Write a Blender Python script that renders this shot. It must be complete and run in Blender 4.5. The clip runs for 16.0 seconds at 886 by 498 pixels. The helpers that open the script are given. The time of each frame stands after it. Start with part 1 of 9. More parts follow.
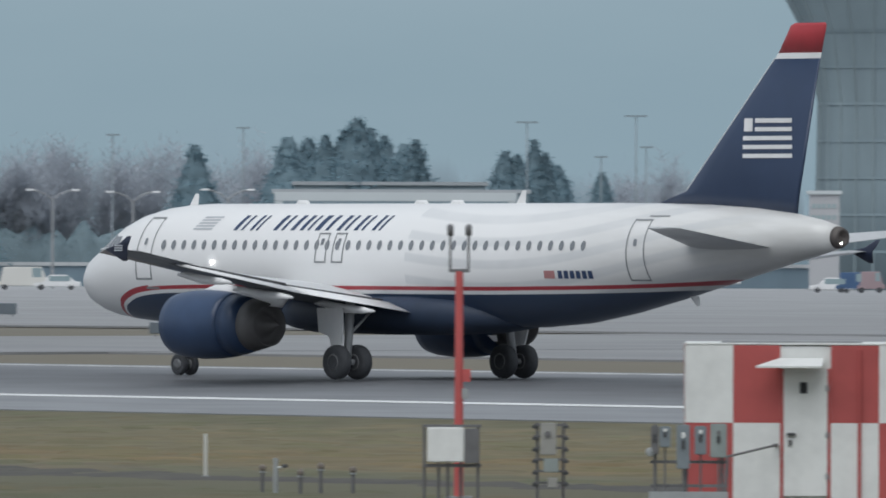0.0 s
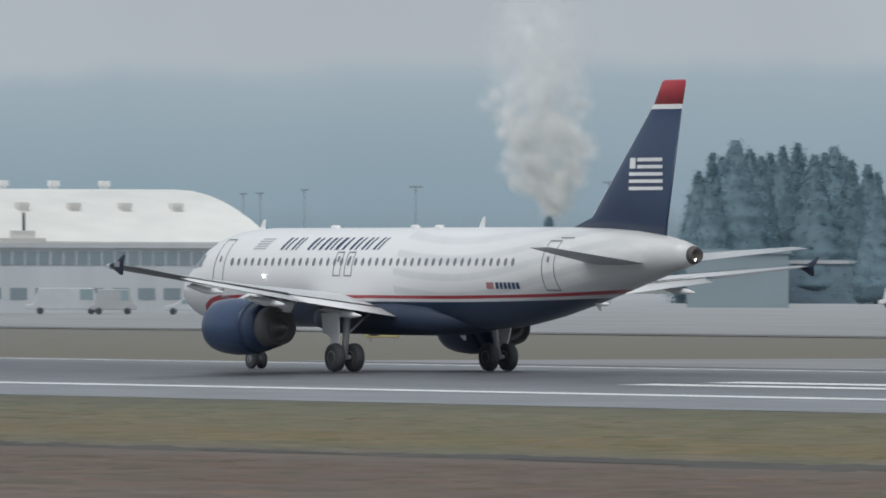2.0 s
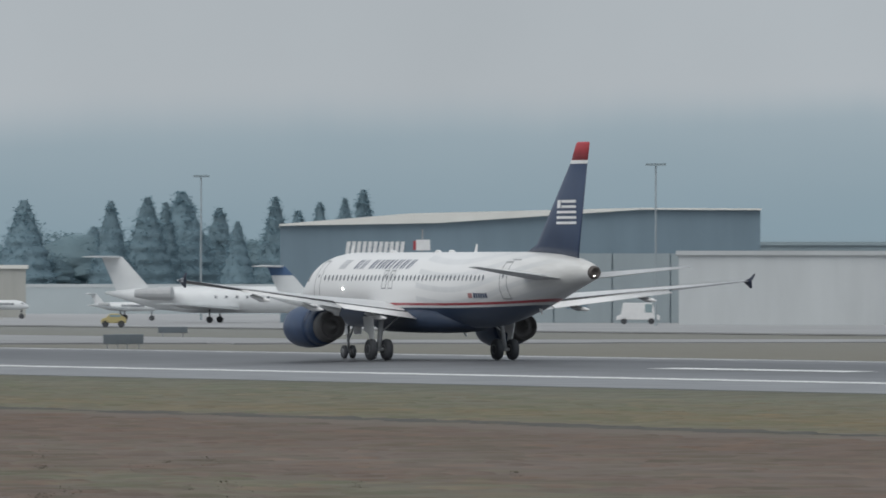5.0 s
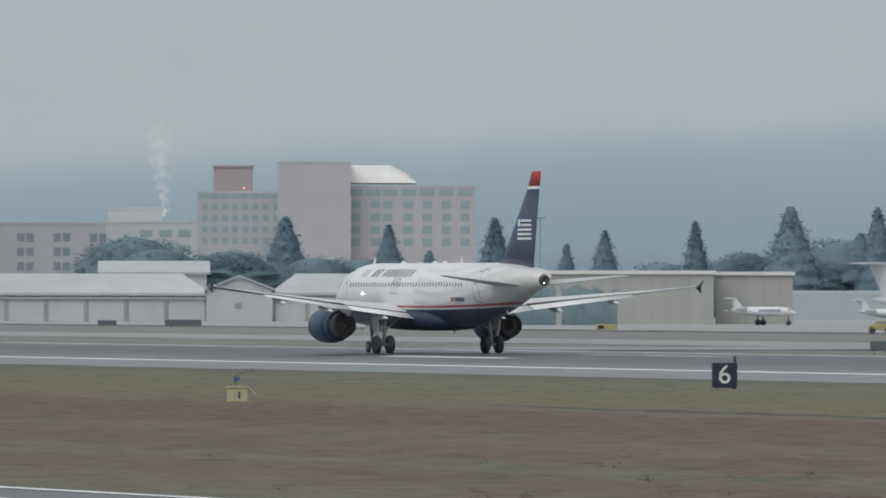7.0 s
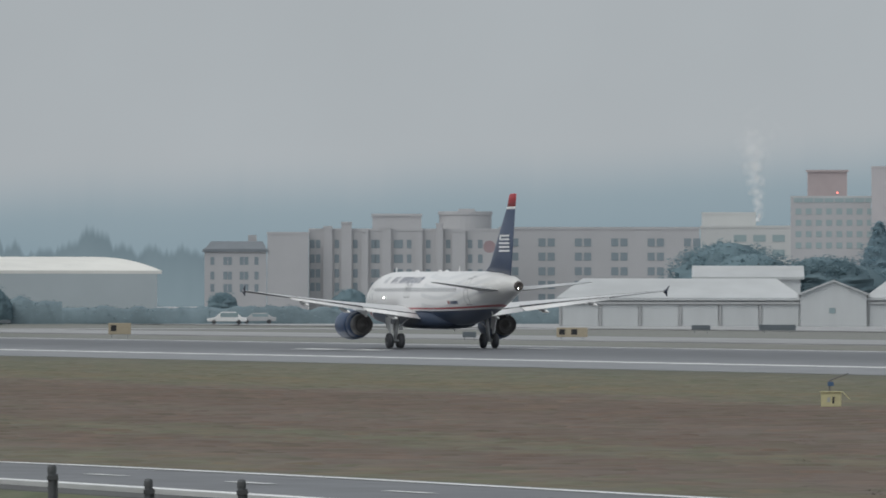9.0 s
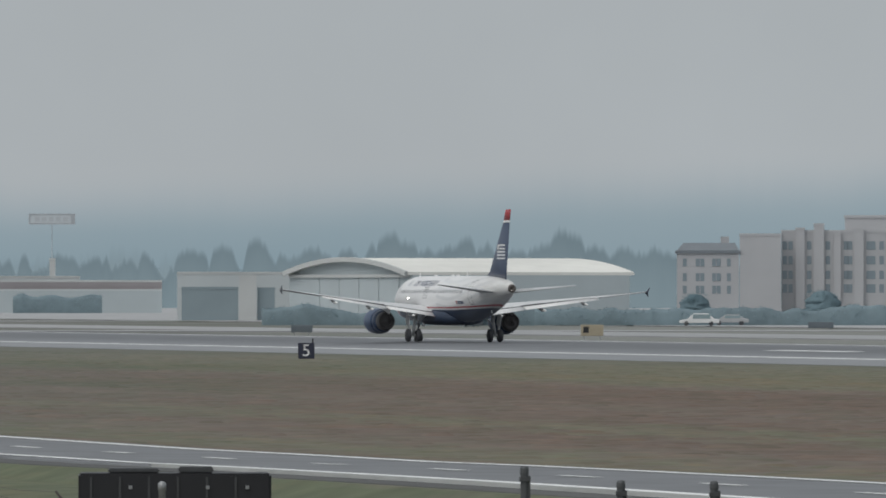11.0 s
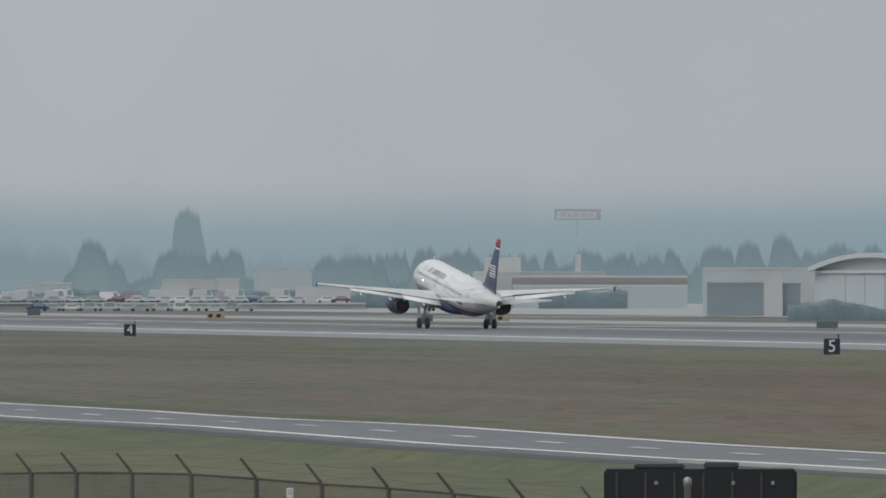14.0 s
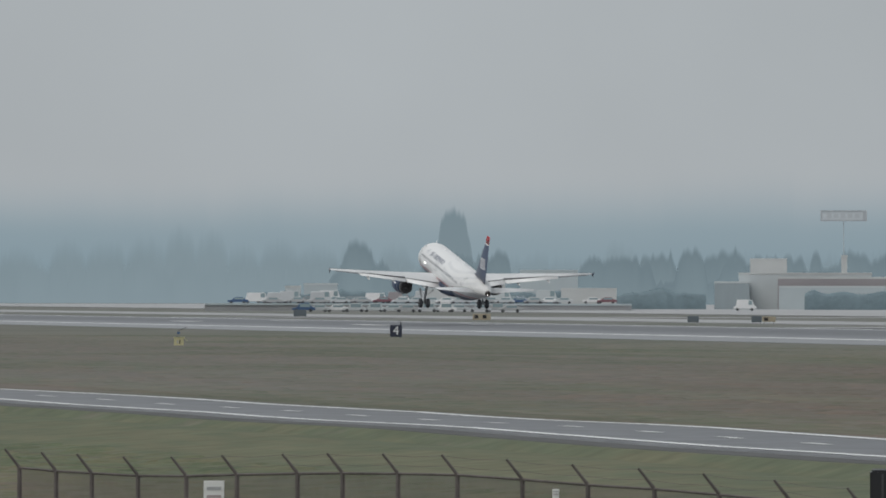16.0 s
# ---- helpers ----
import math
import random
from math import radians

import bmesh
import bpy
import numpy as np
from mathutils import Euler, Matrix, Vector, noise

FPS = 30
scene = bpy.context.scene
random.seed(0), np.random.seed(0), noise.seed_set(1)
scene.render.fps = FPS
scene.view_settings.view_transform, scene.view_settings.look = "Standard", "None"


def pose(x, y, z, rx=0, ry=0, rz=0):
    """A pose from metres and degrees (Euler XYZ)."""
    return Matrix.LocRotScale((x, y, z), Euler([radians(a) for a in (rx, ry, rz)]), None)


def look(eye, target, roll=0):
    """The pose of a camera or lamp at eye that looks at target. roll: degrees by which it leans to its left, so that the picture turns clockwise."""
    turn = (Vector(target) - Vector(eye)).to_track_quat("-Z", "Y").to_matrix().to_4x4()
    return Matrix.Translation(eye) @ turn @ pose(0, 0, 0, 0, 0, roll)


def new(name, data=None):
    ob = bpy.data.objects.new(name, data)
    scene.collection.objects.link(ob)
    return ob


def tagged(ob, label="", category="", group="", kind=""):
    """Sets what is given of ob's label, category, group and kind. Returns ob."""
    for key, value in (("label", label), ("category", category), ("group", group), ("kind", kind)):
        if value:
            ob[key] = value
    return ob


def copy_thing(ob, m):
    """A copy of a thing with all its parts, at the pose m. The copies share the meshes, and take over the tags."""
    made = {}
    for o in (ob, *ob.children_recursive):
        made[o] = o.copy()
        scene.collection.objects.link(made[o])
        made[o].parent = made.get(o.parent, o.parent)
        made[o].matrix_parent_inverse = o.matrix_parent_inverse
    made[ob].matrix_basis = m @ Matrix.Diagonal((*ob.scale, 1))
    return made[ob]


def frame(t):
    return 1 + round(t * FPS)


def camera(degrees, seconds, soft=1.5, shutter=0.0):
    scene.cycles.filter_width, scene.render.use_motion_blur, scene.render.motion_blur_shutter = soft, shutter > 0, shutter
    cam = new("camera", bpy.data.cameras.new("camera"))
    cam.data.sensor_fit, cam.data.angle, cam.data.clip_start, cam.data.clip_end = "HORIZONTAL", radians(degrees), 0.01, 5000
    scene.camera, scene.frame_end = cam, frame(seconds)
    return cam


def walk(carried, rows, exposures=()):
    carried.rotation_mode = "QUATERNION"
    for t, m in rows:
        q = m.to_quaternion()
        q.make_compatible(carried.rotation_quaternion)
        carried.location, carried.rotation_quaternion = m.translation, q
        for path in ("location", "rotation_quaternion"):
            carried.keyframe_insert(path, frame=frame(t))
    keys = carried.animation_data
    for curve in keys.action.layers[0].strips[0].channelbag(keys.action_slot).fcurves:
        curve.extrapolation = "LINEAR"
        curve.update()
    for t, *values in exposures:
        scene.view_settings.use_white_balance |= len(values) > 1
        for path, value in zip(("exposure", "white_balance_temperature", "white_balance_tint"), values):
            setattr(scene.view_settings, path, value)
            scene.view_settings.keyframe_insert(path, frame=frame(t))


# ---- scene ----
cam = camera(4.768, 16.0, soft=1.75, shutter=0.12)
EYE = 4.206
PATH = [  # seconds, yaw, pitch, roll
    (0, -42.4336, 0.0283, 0.196),
    (0.5, -39.9932, 0.0523, 0.180),
    (1, -37.6929, 0.0751, 0.165),
    (1.5, -35.5747, 0.0937, 0.150),
    (2, -33.6087, 0.1089, 0.137),
    (2.5, -31.7487, 0.1233, 0.124),
    (3, -30.0206, 0.1378, 0.112),
    (3.5, -28.4441, 0.1517, 0.100),
    (4, -26.9996, 0.1642, 0.090),
    (4.5, -25.6766, 0.1752, 0.080),
    (5, -24.4627, 0.1849, 0.071),
    (5.5, -23.3241, 0.1943, 0.063),
    (6, -22.2428, 0.2037, 0.056),
    (6.5, -21.2890, 0.2105, 0.049),
    (7, -20.3355, 0.2162, 0.044),
    (7.5, -19.4577, 0.2214, 0.039),
    (8, -18.6413, 0.2261, 0.034),
    (8.5, -17.8681, 0.2322, 0.031),
    (9, -17.1382, 0.2406, 0.028),
    (9.5, -16.4531, 0.2481, 0.027),
    (10, -15.8044, 0.2489, 0.025),
    (10.5, -15.1767, 0.2468, 0.025),
    (11, -14.5950, 0.2479, 0.026),
    (11.5, -14.0644, 0.2506, 0.027),
    (12, -13.5647, 0.2498, 0.029),
    (12.5, -13.0803, 0.2427, 0.032),
    (13, -12.6172, 0.2331, 0.036),
    (13.5, -12.1749, 0.2265, 0.040),
    (14, -11.7657, 0.2224, 0.046),
    (14.5, -11.3753, 0.2200, 0.052),
    (15, -11.0028, 0.2207, 0.058),
    (15.5, -10.6570, 0.2238, 0.066),
    (16, -10.3336, 0.2267, 0.075),
]
walk(cam, [(t, pose(0, 0, EYE, 90 + pitch, 0, yaw) @ pose(0, 0, 0, 0, 0, roll)) for t, yaw, pitch, roll in PATH],
     exposures=[(0, 0.48, 6120, 10), (1.6, 0.47, 6180, 10), (2.2, 0.42, 6200, 10), (3, 0.3, 6260, 10), (5.5, 0.43, 6320, 10), (6.3, 0.43, 6340, 10), (7.5, 0.37, 6360, 10), (12, 0.34, 6440, 10), (16, 0.34, 6440, 10)])

# ---- daylight under a closed cloud deck ----
world = bpy.data.worlds.new("overcast_sky")
scene.world = world
world.use_nodes = True
wn, wl = world.node_tree.nodes, world.node_tree.links
sky = wn.new("ShaderNodeTexSky")
sky.sky_type, sky.sun_disc = "NISHITA", False
sky.sun_elevation, sky.sun_rotation = radians(56.7), radians(242)
cloud = wn.new("ShaderNodeRGB")
cloud.outputs[0].default_value = (3.13, 3.36, 3.51, 1)
deck = wn.new("ShaderNodeMixRGB")
deck.inputs[0].default_value = 0.97
mottle, tone, soft_cloud = wn.new("ShaderNodeTexNoise"), wn.new("ShaderNodeMapRange"), wn.new("ShaderNodeMixRGB")
mottle.inputs["Scale"].default_value, mottle.inputs["Detail"].default_value = 22, 5
wl.new(wn.new("ShaderNodeTexCoord").outputs["Generated"], mottle.inputs["Vector"])
tone.inputs["From Min"].default_value, tone.inputs["From Max"].default_value = 0.3, 0.7
tone.inputs["To Min"].default_value, tone.inputs["To Max"].default_value = 0.955, 1.045
wl.new(mottle.outputs[0], tone.inputs[0])
soft_cloud.blend_type, soft_cloud.inputs[0].default_value = "MULTIPLY", 1
wl.new(cloud.outputs[0], soft_cloud.inputs[1])
wl.new(tone.outputs[0], soft_cloud.inputs[2])
wl.new(sky.outputs[0], deck.inputs[1])
wl.new(soft_cloud.outputs[0], deck.inputs[2])
wl.new(deck.outputs[0], wn["Background"].inputs[0])
wn["Background"].inputs[1].default_value = 0.1
sun = new("sun", bpy.data.lights.new("sun", "SUN"))
sun.data.energy, sun.data.angle, sun.data.color = 1.36, radians(60), (1, 0.97, 0.92)
sun.matrix_world = look((0, 0, 100), (58, 31, 0))

# ---- materials ----
def shader(name, color, rough=0.6, metal=0.0, grain=0.0, scale=3.0, bump=0.0, spec=0.5, alt=None, streak=(1, 1, 1)):
    """A painted or raw surface: two scales of noise between color and alt, fine relief."""
    m = bpy.data.materials.new(name)
    m.use_nodes = True
    n, l = m.node_tree.nodes, m.node_tree.links
    b = n["Principled BSDF"]
    b.inputs["Roughness"].default_value, b.inputs["Metallic"].default_value = rough, metal
    b.inputs["Specular IOR Level"].default_value = spec
    b.inputs["Base Color"].default_value = (*color, 1)
    if grain or bump:
        c = n.new("ShaderNodeTexCoord")
        mp = n.new("ShaderNodeMapping")
        mp.inputs["Scale"].default_value = streak
        l.new(c.outputs["Object"], mp.inputs[0])
        big, fine = n.new("ShaderNodeTexNoise"), n.new("ShaderNodeTexNoise")
        for node, s, d in ((big, scale * 0.18, 4), (fine, scale, 6)):
            node.inputs["Scale"].default_value, node.inputs["Detail"].default_value = s, d
            l.new(mp.outputs[0], node.inputs["Vector"])
        add = n.new("ShaderNodeMath")
        add.operation = "MULTIPLY_ADD"
        add.inputs[1].default_value = 0.6
        l.new(big.outputs[0], add.inputs[0])
        half = n.new("ShaderNodeMath")
        half.operation = "MULTIPLY"
        half.inputs[1].default_value = 0.4
        l.new(fine.outputs[0], half.inputs[0])
        l.new(half.outputs[0], add.inputs[2])
        ramp = n.new("ShaderNodeValToRGB")
        low = alt or tuple(v * (1 - grain) for v in color)
        ramp.color_ramp.elements[0].position, ramp.color_ramp.elements[1].position = 0.36, 0.64
        ramp.color_ramp.elements[0].color, ramp.color_ramp.elements[1].color = (*low, 1), (*color, 1)
        l.new(add.outputs[0], ramp.inputs[0])
        l.new(ramp.outputs[0], b.inputs["Base Color"])
        if bump:
            bp = n.new("ShaderNodeBump")
            bp.inputs["Strength"].default_value = bump
            bp.inputs["Distance"].default_value = 0.02
            l.new(fine.outputs[0], bp.inputs["Height"])
            l.new(bp.outputs[0], b.inputs["Normal"])
    return m


def lamp_glow(name, color, power):
    m = bpy.data.materials.new(name)
    m.use_nodes = True
    b = m.node_tree.nodes["Principled BSDF"]
    b.inputs["Base Color"].default_value = (*color, 1)
    b.inputs["Emission Color"].default_value = (*color, 1)
    b.inputs["Emission Strength"].default_value = power
    return m


def livery():
    """White hull, red cheat line and navy belly, with faint grey waves on the rear: all by place on the hull."""
    m = bpy.data.materials.new("hull_paint")
    m.use_nodes = True
    n, l = m.node_tree.nodes, m.node_tree.links
    b = n["Principled BSDF"]
    b.inputs["Roughness"].default_value = 0.32
    b.inputs["Coat Weight"].default_value = 0.25

    def math_node(op, a, c=None, d=None):
        k = n.new("ShaderNodeMath")
        k.operation = op
        for i, v in enumerate((a, c, d)):
            if v is None:
                continue
            if isinstance(v, (int, float)):
                k.inputs[i].default_value = v
            else:
                l.new(v, k.inputs[i])
        return k.outputs[0]

    tc = n.new("ShaderNodeTexCoord")
    sep = n.new("ShaderNodeSeparateXYZ")
    l.new(tc.outputs["Object"], sep.inputs[0])
    st = math_node("SUBTRACT", 17.71, sep.outputs[1])
    z = sep.outputs[2]
    line = n.new("ShaderNodeFloatCurve")
    cv = line.mapping.curves[0]
    shape = ((0.0, 0.0), (2.4, 1.2), (3.0, 2.15), (3.7, 2.62), (5.0, 2.9), (7.0, 2.99), (14.0, 3.0), (26.0, 3.04), (31.5, 3.2), (34.5, 3.42), (40.0, 3.9))
    cv.points[0].location, cv.points[1].location = (shape[0][0] / 40, shape[0][1] / 5), (shape[-1][0] / 40, shape[-1][1] / 5)
    for x, y in shape[1:-1]:
        cv.points.new(x / 40, y / 5)
    line.mapping.update()
    l.new(math_node("DIVIDE", st, 40), line.inputs[1])
    up = math_node("SUBTRACT", z, math_node("MULTIPLY", line.outputs[0], 5))
    wide = math_node("ADD", 0.13, math_node("MULTIPLY", math_node("LESS_THAN", st, 5.2), 0.06))
    red = math_node("MULTIPLY", math_node("GREATER_THAN", up, 0.0), math_node("LESS_THAN", up, wide))
    navy = math_node("LESS_THAN", up, -0.13)
    wave = n.new("ShaderNodeTexWave")
    wave.bands_direction = "Z"
    wave.inputs["Scale"].default_value = 0.42
    wave.inputs["Distortion"].default_value = 0.0
    bend = n.new("ShaderNodeCombineXYZ")
    curl = math_node("MULTIPLY", math_node("SINE", math_node("MULTIPLY", math_node("SUBTRACT", st, 18.0), 0.27)), 0.55)
    l.new(math_node("ADD", z, math_node("ADD", curl, math_node("MULTIPLY", st, -0.045))), bend.inputs[2])
    l.new(bend.outputs[0], wave.inputs["Vector"])
    band = math_node("MULTIPLY", math_node("SMOOTH_MIN", 1.0, math_node("MAXIMUM", 0.0, math_node("MULTIPLY", math_node("SUBTRACT", wave.outputs["Fac"], 0.5), 3.0)), 0.1),
                     math_node("MULTIPLY", math_node("GREATER_THAN", st, 18.5), math_node("MINIMUM", 1.0, math_node("MAXIMUM", 0.0, math_node("MULTIPLY", math_node("SUBTRACT", 35.5, st), 0.3)))))
    soft = n.new("ShaderNodeTexNoise")
    soft.inputs["Scale"].default_value = 0.5
    l.new(tc.outputs["Object"], soft.inputs["Vector"])
    band = math_node("MULTIPLY", band, math_node("MULTIPLY", soft.outputs[0], 0.8))
    grime = n.new("ShaderNodeTexNoise")
    grime.inputs["Scale"].default_value, grime.inputs["Detail"].default_value = 1.4, 8
    gm = n.new("ShaderNodeMapping")
    gm.inputs["Scale"].default_value = (1, 0.25, 1.6)
    l.new(tc.outputs["Object"], gm.inputs[0])
    l.new(gm.outputs[0], grime.inputs["Vector"])

    def mix(f, a, c):
        k = n.new("ShaderNodeMixRGB")
        for i, v in enumerate((f, a, c)):
            if isinstance(v, tuple):
                k.inputs[i].default_value = (*v, 1)
            elif isinstance(v, (int, float)):
                k.inputs[i].default_value = v
            else:
                l.new(v, k.inputs[i])
        return k.outputs[0]

    col = mix(math_node("MULTIPLY", grime.outputs[0], 0.35), (0.83, 0.83, 0.83), (0.66, 0.66, 0.65))
    rear = math_node("MULTIPLY", math_node("MINIMUM", 1.0, math_node("MAXIMUM", 0.0, math_node("MULTIPLY", math_node("SUBTRACT", st, 23.0), 0.075))), math_node("MULTIPLY", grime.outputs[0], 1.1))
    col = mix(rear, col, (0.47, 0.465, 0.44))
    col = mix(band, col, (0.5, 0.52, 0.54))
    col = mix(red, col, (0.42, 0.045, 0.06))
    col = mix(navy, col, (0.030, 0.052, 0.100))
    l.new(col, b.inputs["Base Color"])
    return m


HULL = livery()
WHITE = shader("white_paint", (0.8, 0.8, 0.8), 0.4, grain=0.12, scale=2)
NAVY = shader("navy_paint", (0.034, 0.058, 0.112), 0.35, grain=0.2, scale=2)
COWL_NAVY = shader("glossy_navy_cowl_paint", (0.038, 0.070, 0.145), 0.35, grain=0.2, scale=2)
# hull navy made darker, with the shade under the belly put in
BELLY_NAVY = shader("shaded_belly_navy", (0.026, 0.044, 0.084), 0.55, grain=0.3, scale=1.5)
FIN_NAVY = shader("fin_navy_paint", (0.031, 0.052, 0.106), 0.35, grain=0.15, scale=1.2)
RED = shader("signal_red_paint", (0.45, 0.05, 0.062), 0.45, grain=0.2, scale=2)
GREY = shader("grey_paint", (0.42, 0.43, 0.44), 0.5, grain=0.15, scale=3)
# darker grey that puts the wing's underside shade into the colour
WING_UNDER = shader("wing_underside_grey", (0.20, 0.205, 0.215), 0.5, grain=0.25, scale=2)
# navy of the wingtip fences, darkened to hold their shade
FENCE_NAVY = shader("shaded_wingtip_navy", (0.02, 0.027, 0.055), 0.4, grain=0.2, scale=3)
# aileron grey darkened for the shade on the outer wing
AILERON_GREY = shader("shaded_aileron_grey", (0.17, 0.175, 0.185), 0.45, grain=0.2, scale=3)
WING_GREY = shader("wing_grey_paint", (0.66, 0.67, 0.68), 0.35, grain=0.15, scale=2)
METAL = shader("bare_metal", (0.45, 0.42, 0.40), 0.35, metal=0.9, grain=0.2, scale=4)
SOOT = shader("sooty_metal", (0.12, 0.105, 0.098), 0.6, metal=0.2, grain=0.35, scale=5)
DARK = shader("dark_metal", (0.075, 0.078, 0.083), 0.6, grain=0.3, scale=6)
SLEEVE = shader("heat_tinted_metal", (0.155, 0.149, 0.148), 0.5, metal=0.3, grain=0.2, scale=3)
RIM = shader("wheel_rim_metal", (0.2, 0.205, 0.21), 0.5, metal=0.3, grain=0.2, scale=6)
TYRE = shader("tyre_rubber", (0.070, 0.074, 0.082), 0.8, grain=0.3, scale=8)
PANE = shader("dark_window", (0.21, 0.225, 0.245), 0.15)
SEAM = shader("door_outline", (0.25, 0.26, 0.27), 0.6)
BLUE_INK = shader("navy_marking", (0.035, 0.06, 0.13), 0.4)
PALE_INK = shader("pale_grey_marking", (0.45, 0.47, 0.5), 0.5)
YELLOW = shader("yellow_paint", (0.75, 0.55, 0.06), 0.5, grain=0.15, scale=5)
BLACK = shader("black_paint", (0.02, 0.02, 0.024), 0.5, grain=0.2, scale=4)
LIGHT = lamp_glow("lit_lamp", (1.0, 0.97, 0.9), 14)
GALV = shader("galvanised_steel", (0.38, 0.39, 0.40), 0.5, metal=0.4, grain=0.25, scale=6)


def soil(name, zones, streak=0.02, rough=0.9, spec=0.2, fine=0.3, axis=0, vary=6.0, across=0.22, tones=(0.84, 1.16), tuft=(1.0, 0.6)):
    """Ground cover in long strips beside the runway: zones are (distance across, colour), blurred by noise."""
    m = bpy.data.materials.new(name)
    m.use_nodes = True
    n, l = m.node_tree.nodes, m.node_tree.links
    b = n["Principled BSDF"]
    b.inputs["Roughness"].default_value, b.inputs["Specular IOR Level"].default_value = rough, spec
    tc = n.new("ShaderNodeTexCoord")
    sep = n.new("ShaderNodeSeparateXYZ")
    l.new(tc.outputs["Object"], sep.inputs[0])
    mp = n.new("ShaderNodeMapping")
    mp.inputs["Scale"].default_value = (across, streak, 1)
    l.new(tc.outputs["Object"], mp.inputs[0])
    big = n.new("ShaderNodeTexNoise")
    big.inputs["Scale"].default_value, big.inputs["Detail"].default_value = 1.0, 5
    l.new(mp.outputs[0], big.inputs["Vector"])
    mp2 = n.new("ShaderNodeMapping")
    mp2.inputs["Scale"].default_value = (*tuft, 1)
    l.new(tc.outputs["Object"], mp2.inputs[0])
    small = n.new("ShaderNodeTexNoise")
    small.inputs["Scale"].default_value, small.inputs["Detail"].default_value = fine, 8
    l.new(mp2.outputs[0], small.inputs["Vector"])
    sway = n.new("ShaderNodeMath")
    sway.operation = "MULTIPLY_ADD"
    sway.inputs[1].default_value, sway.inputs[2].default_value = vary, -vary / 2
    l.new(big.outputs[0], sway.inputs[0])
    add, patch, wide = n.new("ShaderNodeMath"), n.new("ShaderNodeTexNoise"), n.new("ShaderNodeMath")
    add.operation, wide.operation = "MULTIPLY_ADD", "ADD"
    patch.inputs["Scale"].default_value, patch.inputs["Detail"].default_value = 0.024, 8
    l.new(tc.outputs["Object"], patch.inputs["Vector"])
    l.new(patch.outputs[0], add.inputs[0])
    add.inputs[1].default_value = vary
    l.new(sway.outputs[0], wide.inputs[0])
    wide.inputs[1].default_value = -vary * 0.5
    shifted = n.new("ShaderNodeMath")
    l.new(wide.outputs[0], shifted.inputs[0])
    l.new(sep.outputs[axis], shifted.inputs[1])
    l.new(shifted.outputs[0], add.inputs[2])
    lo, hi = zones[0][0], zones[-1][0]
    rng = n.new("ShaderNodeMapRange")
    rng.inputs["From Min"].default_value, rng.inputs["From Max"].default_value = lo, hi
    l.new(add.outputs[0], rng.inputs[0])
    ramp = n.new("ShaderNodeValToRGB")
    e = ramp.color_ramp.elements
    e[0].position, e[0].color = 0, (*zones[0][1], 1)
    e[1].position, e[1].color = 1, (*zones[-1][1], 1)
    for x, c in zones[1:-1]:
        k = e.new((x - lo) / (hi - lo))
        k.color = (*c, 1)
    l.new(rng.outputs[0], ramp.inputs[0])
    tone = n.new("ShaderNodeMapRange")
    tone.inputs["From Min"].default_value, tone.inputs["From Max"].default_value = 0.3, 0.7
    tone.inputs["To Min"].default_value, tone.inputs["To Max"].default_value = tones
    l.new(small.outputs[0], tone.inputs[0])
    mul = n.new("ShaderNodeMixRGB")
    mul.blend_type = "MULTIPLY"
    mul.inputs[0].default_value = 1
    l.new(ramp.outputs[0], mul.inputs[1])
    l.new(tone.outputs[0], mul.inputs[2])
    l.new(mul.outputs[0], b.inputs["Base Color"])
    bp = n.new("ShaderNodeBump")
    bp.inputs["Strength"].default_value, bp.inputs["Distance"].default_value = 0.5, 0.05
    l.new(small.outputs[0], bp.inputs["Height"])
    l.new(bp.outputs[0], b.inputs["Normal"])
    return m


DULL, SEDGE, MEADOW = (0.152, 0.149, 0.116), (0.124, 0.126, 0.098), (0.145, 0.142, 0.090)
OLIVE, BROWN, GREEN, STRAW = (0.149, 0.143, 0.107), (0.154, 0.126, 0.108), (0.106, 0.126, 0.080), (0.160, 0.140, 0.098)
# the turf tone beyond the runway has haze put into its colour
UMBER, HAZED_TURF = (0.138, 0.108, 0.090), (0.215, 0.221, 0.207)
GRASS = soil("rough_airfield_grass", ((20, BROWN), (34, BROWN), (39, MEADOW), (44, GREEN), (48, MEADOW), (54, GREEN), (58, OLIVE), (70, BROWN), (80, OLIVE), (88, BROWN), (96, UMBER), (102, OLIVE), (108, UMBER), (120, BROWN), (130, UMBER), (146, UMBER), (152, BROWN), (158, OLIVE), (168, STRAW), (176, OLIVE), (186, OLIVE), (197, DULL), (202, SEDGE), (206, SEDGE), (214, OLIVE), (270, HAZED_TURF), (420, HAZED_TURF)), streak=0.16, fine=1.3, vary=19.0, across=1.1, tones=(0.84, 1.16), tuft=(0.5, 0.5))


